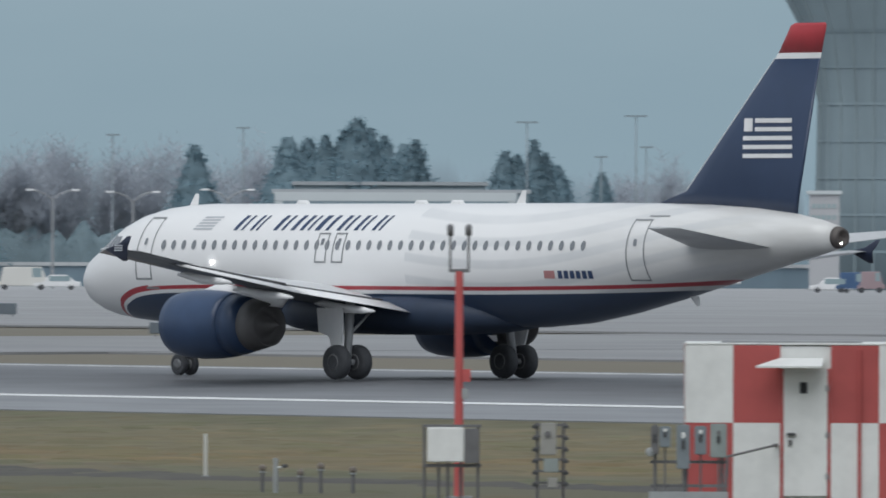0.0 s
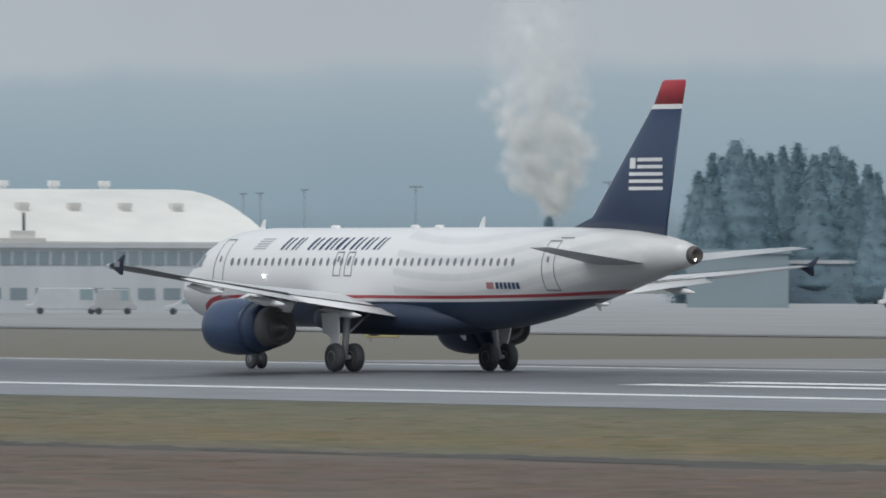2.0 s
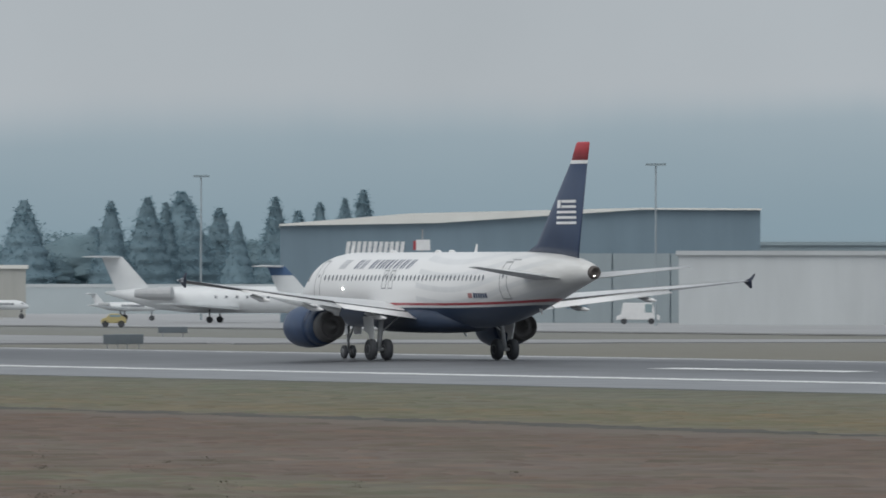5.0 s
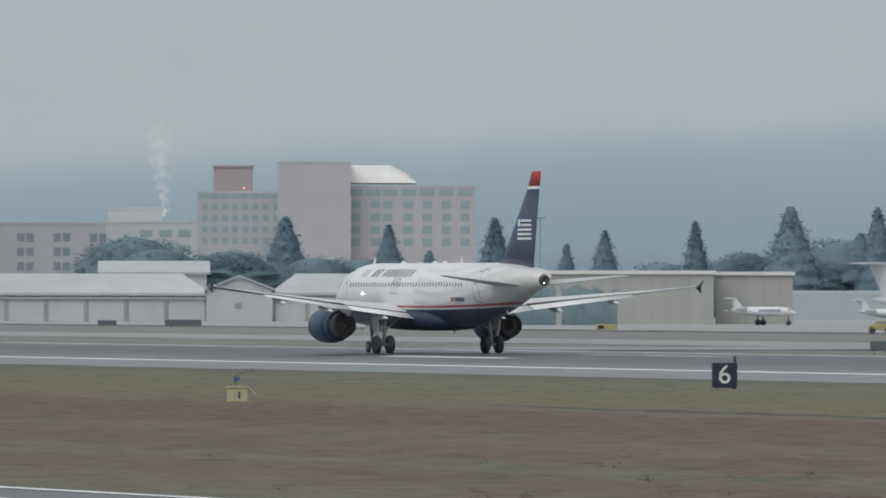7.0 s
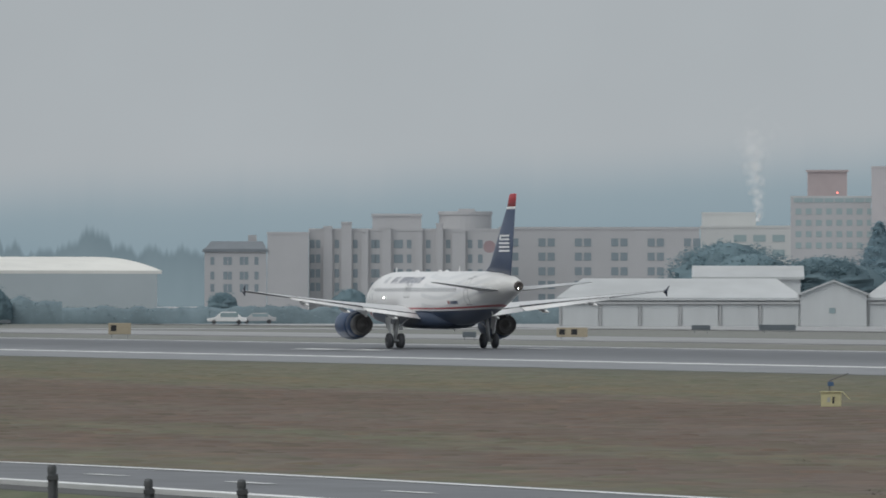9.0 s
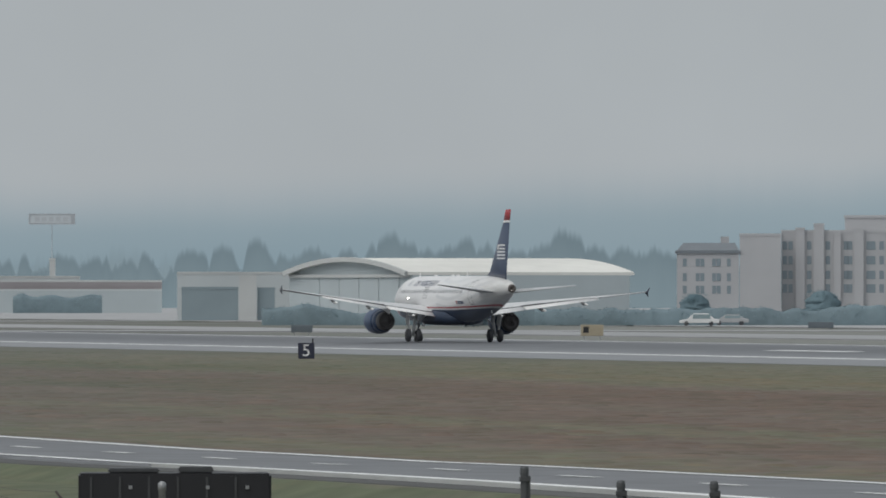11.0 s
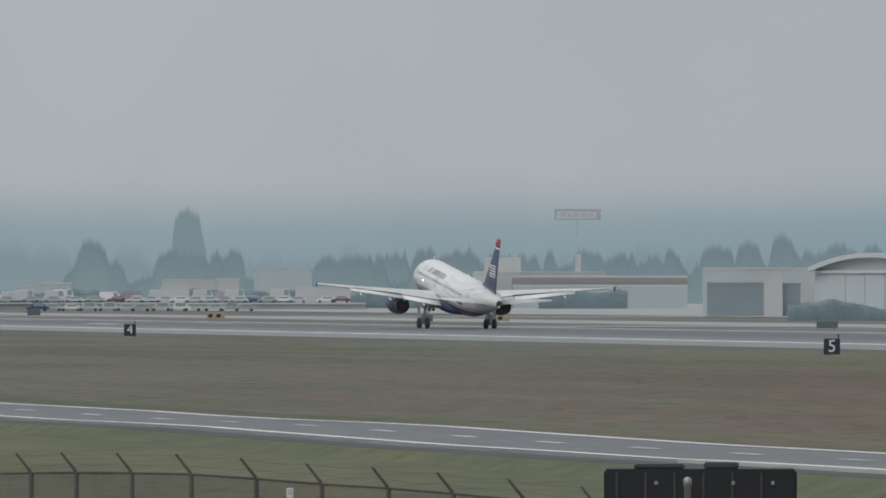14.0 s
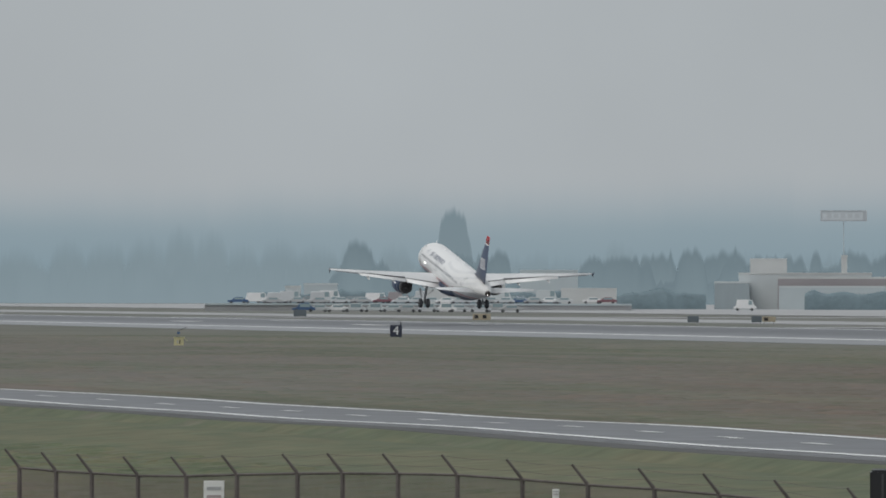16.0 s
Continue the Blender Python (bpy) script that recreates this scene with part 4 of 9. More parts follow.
    for side in (-1, 1):
        bm = bmesh.new()
        hull_patch(bm, 5.1, 5.8, 2.98, 3.05, 0, side, 2, 1)
        part("hull_seam", bm, SEAM, hull)
        bm = bmesh.new()
        hull_patch(bm, 29.7, 30.6, 5.45, 5.5, 0, side, 2, 1)
        part("hull_seam", bm, SEAM, hull)
        # company title as plain slanted blocks, one a letter
        lean = 0.26 if side < 0 else -0.26
        for a, w in ((9.45, 0.62), (10.3, 0.5), (11.5, 0.66), (12.38, 0.2), (12.85, 0.62), (13.62, 0.86), (14.72, 0.66), (15.6, 0.6), (16.5, 0.55)):
            strokes = ((0.0, 0.3, 0, 1), (0.62, 0.82, 0, 1)) if w > 0.4 else ((0.0, 1.0, 0, 1),)
            for q0, q1, v0, v1 in strokes:
                bm = bmesh.new()
                hull_patch(bm, a + w * q0 + lean * v0, a + w * q1 + lean * v0, 5.0 + 0.5 * v0, 5.0 + 0.5 * v1, lean * (v1 - v0), side, 1, 3)
                part("title_block", bm, BLUE_INK, hull)
        for j in range(5):
            bm = bmesh.new()
            hull_patch(bm, 7.35 + 0.06 * j, 8.3 + 0.06 * j, 5.02 + 0.1 * j, 5.07 + 0.1 * j, 0.03, side, 2, 1)
            part("flag_bar", bm, PALE_INK, hull)
        for j in range(6):
            bm = bmesh.new()
            hull_patch(bm, 26.0 + 0.28 * j, 26.2 + 0.28 * j, 3.42, 3.68, 0, side, 1, 2)
            part("registration_bar", bm, BLUE_INK, hull)
        bm = bmesh.new()
        hull_patch(bm, 25.35, 25.85, 3.42, 3.68, 0, side, 1, 2)
        part("flag_patch", bm, shader("faded_red_marking", (0.42, 0.2, 0.2), 0.5), hull)
        bm = bmesh.new()
        bmesh.ops.create_icosphere(bm, subdivisions=2, radius=0.05, matrix=Matrix.Translation(hull_point(8.75, 3.9, side, 0.03)))
        part("scan_light", bm, LIGHT, hull, "lit white wing scan light")
    # aerials and hull lights
    for st, z, h, low in ((5.3, 5.85, 0.42, False), (21.9, 5.9, 0.45, False), (30.3, 2.85, 0.3, True), (20.5, 1.5, 0.2, True)):
        bm = bmesh.new()
        s = -1 if low else 1
        upright_foil(bm, ((P(st, 0, z), P(st + 0.45, 0, z), 0.1), (P(st + 0.3, 0, z + s * h), P(st + 0.5, 0, z + s * h), 0.1)), 4)
        part("blade_aerial", bm, WHITE, jet)
    for st in (11.2, 17.2, 19.0):
        bm = bmesh.new()
        lathe(bm, ((-0.35, 0.02), (-0.2, 0.12), (0.2, 0.12), (0.35, 0.02)), 10, centre=P(st, 0, 5.92))
        part("dome_aerial", bm, WHITE, jet, smooth=True)
    # fin
    bm = bmesh.new()
    upright_foil(bm, ((P(28.6, 0, 5.86), P(35.35, 0, 5.5), 0.03), (P(30.1, 0, 6.3), P(35.42, 0, 6.1), 0.1), (P(34.25, 0, 10.6), P(36.38, 0, 10.6), 0.1)))
    fin = part("fin", bm, FIN_NAVY, jet, "navy fin with white bar emblem and red tip", True)
    bm = bmesh.new()
    tube(bm, P(30.16, 0, 6.34), P(34.27, 0, 10.6), 0.035, 0.03, 8)
    part("leading_edge", bm, WHITE, fin, "pale leading edge")
    bm = bmesh.new()
    upright_foil(bm, ((P(34.25, 0, 10.6), P(36.38, 0, 10.6), 0.105), (P(34.43, 0, 10.79), P(36.43, 0, 10.79), 0.105)))
    part("fin_band", bm, WHITE, fin, "white band")
    bm = bmesh.new()
    upright_foil(bm, ((P(34.43, 0, 10.79), P(36.43, 0, 10.79), 0.105), (P(35.0, 0, 11.68), P(36.66, 0, 11.68), 0.1), (P(35.2, 0, 11.76), P(36.6, 0, 11.76), 0.04)))
    part("fin_tip", bm, RED, fin, "red tip", True)
    for side in (-1, 1):
        bars = [(0.55, 2.33, 1.24, 1.42), (0.55, 2.33, 0.94, 1.11), (-0.05, 2.33, 0.63, 0.80), (-0.05, 2.33, 0.32, 0.49), (-0.05, 2.33, 0.01, 0.18), (-0.02, 0.42, 0.94, 1.42)]
        for a, b, z0, z1 in bars:
            bm = bmesh.new()
            fin_patch(bm, 33.05 + 0.9 * a, 33.05 + 0.9 * b, 7.37 + 0.93 * z0, 7.35 + 0.93 * z1, side)
            part("emblem_bar", bm, WHITE, fin)
    # tailplane
    for s in (-1, 1):
        bm = bmesh.new()
        flat_foil(bm, ((P(31.3, s * 0.9, 4.5), P(35.0, s * 0.9, 4.46), 0.1), (P(34.8, s * 6.2, 5.07), P(36.3, s * 6.2, 5.07), 0.08)))
        part("tailplane", bm, WING_GREY, jet, "light grey tailplane", True)
    # wings
    for s in (-1, 1):
        bm = bmesh.new()
        flat_foil(bm, ((P(11.7, s * 1.2, 2.86), P(17.6, s * 1.2, 2.46), 0.135), (P(12.25, s * 2.1, 2.98), P(17.5, s * 2.1, 2.6), 0.13), (P(14.5, s * 6.4, 3.36), P(17.5, s * 6.4, 3.14), 0.125),
                       (P(17.5, s * 12.0, 3.86), P(19.3, s * 12.0, 3.81), 0.10), (P(20.3, s * 16.9, 4.33), P(21.45, s * 16.9, 4.35), 0.085)), 10)
        wing = part("wing", bm, WING_GREY, jet, "light grey swept wing", True)
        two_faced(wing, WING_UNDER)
        for name, a, b in (("slat", 2.4, 5.0), ("slat", 6.6, 16.4)):
            bm = bmesh.new()
            le = lambda y: 12.25 + (y - 2.1) * 0.535
            zz = lambda y: 2.98 + (y - 2.1) * 0.0915
            flat_foil(bm, ((P(le(a) - 0.3, s * a, zz(a) - 0.1), P(le(a) + 0.3, s * a, zz(a) + 0.1), 0.16), (P(le(b) - 0.22, s * b, zz(b) - 0.07), P(le(b) + 0.2, s * b, zz(b) + 0.06), 0.16)), 6)
            part(name, bm, METAL, wing, "bare metal slat", True)
        flaps = (("inboard_flap", (1.9, 17.3, 19.0, 2.58, 2.22), (6.3, 17.4, 18.75, 3.1, 2.82)), ("outboard_flap", (6.45, 17.35, 18.65, 3.11, 2.84), (12.8, 19.3, 20.3, 3.86, 3.68)), ("aileron", (12.95, 19.6, 20.4, 3.88, 3.84), (16.3, 21.1, 21.6, 4.28, 4.27)))
        for name, (y0, a0, b0, za, zb), (y1, a1, b1, zc, zd) in flaps:
            bm = bmesh.new()
            flat_foil(bm, ((P(a0, s * y0, za), P(b0, s * y0, zb), 0.1), (P(a1, s * y1, zc), P(b1, s * y1, zd), 0.1)), 6)
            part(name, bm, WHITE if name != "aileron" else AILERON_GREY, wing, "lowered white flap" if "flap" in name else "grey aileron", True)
        # dark strips laid along the flap gap in place of its shadow
        for q in (((1.95, 17.2, 2.6), (6.35, 17.3, 3.13)), ((6.4, 17.3, 3.14), (12.85, 19.25, 3.88))):
            bm = bmesh.new()
            (y0, a0, z0), (y1, a1, z1) = q
            loft(bm, [[P(a0 - 0.3, s * y0, z0 - 0.02), P(a0 + 0.22, s * y0, z0 - 0.03), P(a0 + 0.22, s * y0, z0 + 0.09), P(a0 - 0.3, s * y0, z0 + 0.12)], [P(a1 - 0.25, s * y1, z1 - 0.02), P(a1 + 0.16, s * y1, z1 - 0.03), P(a1 + 0.16, s * y1, z1 + 0.06), P(a1 - 0.25, s * y1, z1 + 0.075)]])
            part("spoiler_edge", bm, DARK, wing, "dark strip painted in for the shaded gap before the flap")
        for y, a, b, z in ((4.1, 16.4, 19.4, 2.38), (8.0, 16.7, 19.7, 2.84), (11.6, 18.0, 20.7, 3.34)):
            bm = bmesh.new()
            rings = []
            for f, w, h in ((0, 0.03, 0.03), (0.15, 0.1, 0.12), (0.5, 0.12, 0.15), (0.8, 0.1, 0.12), (1, 0.03, 0.03)):
                st = a + (b - a) * f
                c = z + (0.16 if f < 0.3 else 0.0) - 0.16 * max(0, f - 0.5)
                rings.append([P(st, s * y + w * math.cos(t), c + h * math.sin(t)) for t in (i * 2 * math.pi / 10 for i in range(10))])
            loft(bm, rings)
            part("flap_track_fairing", bm, WHITE, wing, "white flap track fairing", True)
        bm = bmesh.new()
        upright_foil(bm, ((P(21.5, s * 16.97, 3.95), P(21.72, s * 16.97, 3.95), 0.1), (P(20.55, s * 16.95, 4.34), P(21.7, s * 16.95, 4.34), 0.07), (P(21.3, s * 17.0, 4.5), P(21.82, s * 17.0, 4.5), 0.08), (P(21.8, s * 17.04, 4.76), P(22.0, s * 17.04, 4.76), 0.1)), 6)
        fence = part("wingtip_fence", bm, FENCE_NAVY, wing, "dark navy wingtip fence", True)
        bm = bmesh.new()
        for j in range(3):
            x = s * 17.045
            box(bm, min(-x, -x + s * 0.008), 17.71 - 21.55, 4.28 + 0.075 * j, max(-x, -x + s * 0.008), 17.71 - 21.15, 4.32 + 0.075 * j)
        part("fence_emblem", bm, PALE_INK, fence, "small pale bar emblem")
        # engine
        c = P(11.55, s * 5.8, 1.82)
        bm = bmesh.new()
        lathe(bm, ((-0.9, 0.3), (-0.6, 0.82), (-0.25, 0.85), (0.0, 0.9), (0.05, 0.97), (0.0, 1.03), (-0.4, 1.11), (-1.2, 1.17), (-2.2, 1.14), (-2.6, 1.1), (-2.9, 1.05)), 32, centre=c)
        engine = part("nacelle", bm, COWL_NAVY, jet, "navy engine cowling", True)
        bm = bmesh.new()
        lathe(bm, ((-2.9, 1.046), (-3.3, 0.975), (-3.75, 0.885)), 32, centre=c)
        part("reverser_sleeve", bm, COWL_NAVY, engine, "navy reverser sleeve", True)
        bm = bmesh.new()
        lathe(bm, ((-3.75, 0.88), (-4.1, 0.81), (-4.5, 0.72), (-4.49, 0.67), (-4.25, 0.62), (-4.15, 0.4), (-4.6, 0.22), (-4.95, 0.04)), 32, centre=c)
        part("exhaust_nozzle", bm, SLEEVE, engine, "heat-tinted metal exhaust nozzle", True)
        bm = bmesh.new()
        upright_foil(bm, ((P(11.9, s * 5.72, 2.78), P(16.6, s * 5.72, 2.4), 0.06), (P(13.3, s * 5.7, 3.2), P(17.0, s * 5.7, 2.85), 0.08)), 6)
        part("pylon", bm, WHITE, engine, "pale engine pylon", True)
        bm = bmesh.new()
        upright_foil(bm, ((P(11.7, s * 4.72, 2.1), P(12.7, s * 4.75, 2.1), 0.04), (P(12.3, s * 4.5, 2.5), P(12.75, s * 4.5, 2.5), 0.04)), 4)
        part("strake", bm, NAVY, engine)
        # main gear
        bm = bmesh.new()
        tube(bm, P(17.57, s * 3.54, 2.72), P(17.71, s * 3.795, 0.6), 0.17, 0.13, 12)
        tube(bm, P(17.65, s * 2.6, 2.35), P(17.7, s * 3.7, 1.5), 0.05, 0.05, 8)
        tube(bm, P(17.71, s * 3.2, 0.58), P(17.71, s * 4.4, 0.58), 0.1, 0.1, 10)
        strut = part("main_gear_strut", bm, GREY, jet, "grey undercarriage leg", True)
        bm = bmesh.new()
        loft(bm, [[(x, -0.2, -0.15), (x, 0.22, -0.15), (x, 0.34, 0.45), (x, 0.85, 0.6), (x, 0.85, 1.4), (x, -0.42, 1.4), (x, -0.36, 0.6)] for x in (-0.03, 0.03)])
        bmesh.ops.transform(bm, matrix=pose(*P(17.6, s * 4.15, 1.0), 0, -6 * s, 0), verts=bm.verts[:])
        part("gear_door", bm, WHITE, strut, "white undercarriage door")
        for d in (-0.465, 0.465):
            bm = bmesh.new()
            q = P(17.71, s * 3.795 + d, 0.585)
            lathe(bm, ((-0.2, 0.3), (-0.21, 0.44), (-0.16, 0.55), (-0.06, 0.585), (0.06, 0.585), (0.16, 0.55), (0.21, 0.44), (0.2, 0.3)), 24, "X", (0, 0, 0))
            wheel = part("main_wheel", bm, TYRE, strut, "black tyre", True)
            wheel.location = q
            bm = bmesh.new()
            lathe(bm, ((-0.19, 0.12), (-0.205, 0.28), (-0.12, 0.3), (0.12, 0.3), (0.205, 0.28), (0.19, 0.12)), 16, "X")
            part("rim", bm, RIM, wheel, "grey wheel rim", True)
    # nose gear
    bm = bmesh.new()
    tube(bm, P(5.0, 0, 2.0), P(5.07, 0, 0.4), 0.1, 0.08, 10)
    tube(bm, P(5.9, 0, 1.9), P(5.1, 0, 1.0), 0.05, 0.05, 8)
    tube(bm, P(5.07, -0.3, 0.38), P(5.07, 0.3, 0.38), 0.06, 0.06, 8)
    nose = part("nose_gear_strut", bm, GREY, jet, "grey nose undercarriage leg", True)
    for s in (-1, 1):
        boxed("gear_door", (s * 0.42 - 0.015, 17.71 - 5.9, 1.35, s * 0.42 + 0.015, 17.71 - 4.9, 1.85), WHITE, nose, "white undercarriage door")
        bm = bmesh.new()
        lathe(bm, ((-0.1, 0.2), (-0.11, 0.3), (-0.07, 0.37), (0.07, 0.37), (0.11, 0.3), (0.1, 0.2)), 20, "X")
        wheel = part("nose_wheel", bm, TYRE, nose, "black tyre", True)
        wheel.location = P(5.07, s * 0.25, 0.375)
        bm = bmesh.new()
        lathe(bm, ((-0.115, 0.06), (-0.118, 0.2), (0.118, 0.2), (0.115, 0.06)), 14, "X")
        part("rim", bm, RIM, wheel, "grey wheel rim", True)
    return jet


JET = airliner()

# ---- kits for the far side of the field ----
def foliage(name, color, through_share=0.15, rounded=True):
    """Leaves that let light through; each clump varies a little."""
    m = bpy.data.materials.new(name)
    m.use_nodes = True
    n, l = m.node_tree.nodes, m.node_tree.links
    b = n["Principled BSDF"]
    b.inputs["Roughness"].default_value, b.inputs["Specular IOR Level"].default_value = 0.9, 0.08
    geo, hsv, tra, mix = n.new("ShaderNodeNewGeometry"), n.new("ShaderNodeHueSaturation"), n.new("ShaderNodeBsdfTranslucent"), n.new("ShaderNodeMixShader")
    rng = n.new("ShaderNodeMapRange")
    rng.inputs["To Min"].default_value, rng.inputs["To Max"].default_value = 0.9, 1.1
    l.new(geo.outputs["Random Per Island"], rng.inputs[0])
    l.new(rng.outputs[0], hsv.inputs["Value"])
    hsv.inputs["Color"].default_value = (*color, 1)
    l.new(hsv.outputs[0], b.inputs["Base Color"])
    l.new(hsv.outputs[0], tra.inputs[0])
    mix.inputs[0].default_value = through_share
    # the crown shades as one rounded body
    tc, sep, com = n.new("ShaderNodeTexCoord"), n.new("ShaderNodeSeparateXYZ"), n.new("ShaderNodeCombineXYZ")
    nrm, tr = n.new("ShaderNodeVectorMath"), n.new("ShaderNodeVectorTransform")
    l.new(tc.outputs["Object"], sep.inputs[0])
    l.new(sep.outputs[0], com.inputs[0])
    l.new(sep.outputs[1], com.inputs[1])
    com.inputs[2].default_value = 0.10
    nrm.operation, tr.vector_type, tr.convert_from, tr.convert_to = "NORMALIZE", "NORMAL", "OBJECT", "WORLD"
    l.new(com.outputs[0], nrm.inputs[0])
    l.new(nrm.outputs[0], tr.inputs[0])
    if rounded:
        l.new(tr.outputs[0], b.inputs["Normal"])
    l.new(b.outputs[0], mix.inputs[1])
    l.new(tra.outputs[0], mix.inputs[2])
    l.new(mix.outputs[0], n["Material Output"].inputs[0])
    return m


# haze is put into these leaf and twig colours: paler and bluer than life
CONIFER = foliage("hazed_blue_green_needles", (0.228, 0.325, 0.378), 0.3)
CONIFER_TIPS = foliage("hazed_needle_tips", (0.245, 0.352, 0.405), 0.7, False)
BROADLEAF_TIPS = foliage("hazed_leaf_tips", (0.23, 0.325, 0.362), 0.5, False)
HEDGE_TIPS = foliage("hazed_hedge_tips", (0.235, 0.315, 0.348), 0.8, False)
BROADLEAF = foliage("hazed_grey_green_leaves", (0.225, 0.315, 0.355), 0.3)
TWIG = foliage("hazed_grey_twigs", (0.47, 0.50, 0.545), 0.5, False)
BARK = shader("grey_bark", (0.12, 0.11, 0.10), 0.8, grain=0.3, scale=4)
SIDING = shader("pale_steel_siding", (0.56, 0.585, 0.595), 0.5, grain=0.12, scale=0.6, streak=(1, 1, 0.2))
TAN = shader("tan_ribbed_cladding", (0.46, 0.46, 0.43), 0.6, grain=0.15, scale=0.6, streak=(3, 3, 0.1))
# haze is put into these six far claddings: paler, bluer, less contrast
SLATE = shader("hazed_grey_cladding", (0.190, 0.262, 0.315), 0.5, grain=0.15, scale=0.5, streak=(1, 1, 0.2))
HAZE_WALL = shader("hazed_pale_cladding", (0.55, 0.59, 0.60), 0.8, grain=0.1, scale=0.2)
HAZE_ROOF = shader("hazed_grey_membrane", (0.56, 0.575, 0.57), 0.8, grain=0.1, scale=0.2)
HAZE_ROSE = shader("hazed_rose_cladding", (0.34, 0.315, 0.325), 0.8, grain=0.1, scale=0.2)
HAZE_ASH = shader("hazed_ash_cladding", (0.46, 0.515, 0.535), 0.8, grain=0.08, scale=0.2)
HAZE_BLUE_GREY = shader("hazed_blue_grey_cladding", (0.275, 0.34, 0.37), 0.8, grain=0.15, scale=0.2)
ROOF_PALE = shader("cream_membrane_roof", (0.80, 0.795, 0.75), 0.6, grain=0.15, scale=0.3)
ROOF_GREY = shader("grey_membrane_roof", (0.52, 0.54, 0.55), 0.6, grain=0.18, scale=0.3)
ROOF_DARK = shader("dark_slate_roof", (0.2, 0.225, 0.25), 0.6, grain=0.2, scale=0.5)
PINK = shader("pink_beige_stucco", (0.51, 0.492, 0.507), 0.7, grain=0.1, scale=0.2)
STUCCO = shader("warm_grey_stucco", (0.458, 0.462, 0.476), 0.7, grain=0.1, scale=0.2)
CREAM = shader("cream_wall_paint", (0.68, 0.67, 0.63), 0.7, grain=0.1, scale=0.2)
GLASS = shader("sky_lit_window_glass", (0.26, 0.34, 0.36), 0.12, spec=0.9)
GREEN_GLASS = shader("green_glazed_roof", (0.24, 0.32, 0.335), 0.2, grain=0.2, scale=0.3, spec=0.8)
MAROON = shader("maroon_sign_paint", (0.22, 0.10, 0.12), 0.5, grain=0.1, scale=1)
TEAL = shader("teal_trailer_paint", (0.05, 0.15, 0.15), 0.5, grain=0.2, scale=1)
# jet white dulled to carry the haze over the apron
JET_WHITE = shader("hazed_jet_white", (0.68, 0.70, 0.71), 0.45, grain=0.12, scale=1)
# white car paint greyed for the haze over the far apron and car park
HAZED_WHITE = shader("hazed_white_car_paint", (0.56, 0.585, 0.60), 0.5, grain=0.15, scale=1)
BLUE = shader("blue_paint", (0.06, 0.12, 0.24), 0.5, grain=0.2, scale=1)
# three sign tones, muted and lightened with haze in the colour
ORANGE = shader("hazed_sign_orange", (0.41, 0.355, 0.26), 0.5, grain=0.15, scale=5)
SIGN_YELLOW = shader("hazed_sign_yellow", (0.50, 0.42, 0.20), 0.6, grain=0.2, scale=4)
SIGN_BACK = shader("hazed_sign_back", (0.135, 0.16, 0.18), 0.55, grain=0.2, scale=4)


def heading(az, r, turn=0.0, z=0.0):
    """The pose of a thing fitted to the camera's view: r metres off at azimuth az, its front turned to the camera."""
    return pose(r * math.sin(radians(az)), r * math.cos(radians(az)), z, 0, 0, -az + turn)


def leaf(verts, faces, c, size, rnd):
    a = len(verts)
    for _ in range(3):
        verts.append((c[0] + rnd.gauss(0, size), c[1] + rnd.gauss(0, size), c[2] + rnd.gauss(0, size * 0.7)))
    faces.append((a, a + 1, a + 2))


def leaf_part(name, verts, faces, material, parent, core=None, start=0):
    """Leaves as one mesh; the faces from start on, the dense inside, take the material core."""
    me = bpy.data.meshes.new(name)
    me.from_pydata(verts, [], faces)
    me.materials.append(material)
    if core:
        me.materials.append(core)
        me.polygons.foreach_set("material_index", [int(i >= start) for i in range(len(faces))])
    me.shade_smooth()
    ob = new(name, me)
    ob.parent = parent
    return ob


def flecks(pts, size, seed):
    """Small random triangles about many points, as verts and faces."""
    g = np.random.default_rng(seed)
    pts = np.asarray(pts, float)
    v = pts[:, None, :] + g.normal(0, 1, (len(pts), 3, 3)) * np.array((size, size, size * 0.7))
    return v.reshape(-1, 3).tolist(), np.arange(3 * len(pts)).reshape(-1, 3).tolist()


def lumpy(verts, faces, profile, seed, rough, k=20, lift=14):
    """The dense inside of a crown: an uneven closed skin round the trunk; profile of height, radius."""
    base = len(verts)
    for z, r in profile:
        for i in range(k):
            t = i * 2 * math.pi / k
            q = r * (1 + rough * noise.noise(Vector((math.cos(t) * 2.2 + seed, math.sin(t) * 2.2, z * lift))) + rough * 0.6 * noise.noise(Vector((math.cos(t) * 5 + seed, math.sin(t) * 5, z * lift * 2.4))))
            verts.append((q * math.cos(t), q * math.sin(t), z))
    for j in range(len(profile) - 1):
        for i in range(k):
            a, b = base + j * k + i, base + j * k + (i + 1) % k
            faces.append((a, b, b + k, a + k))


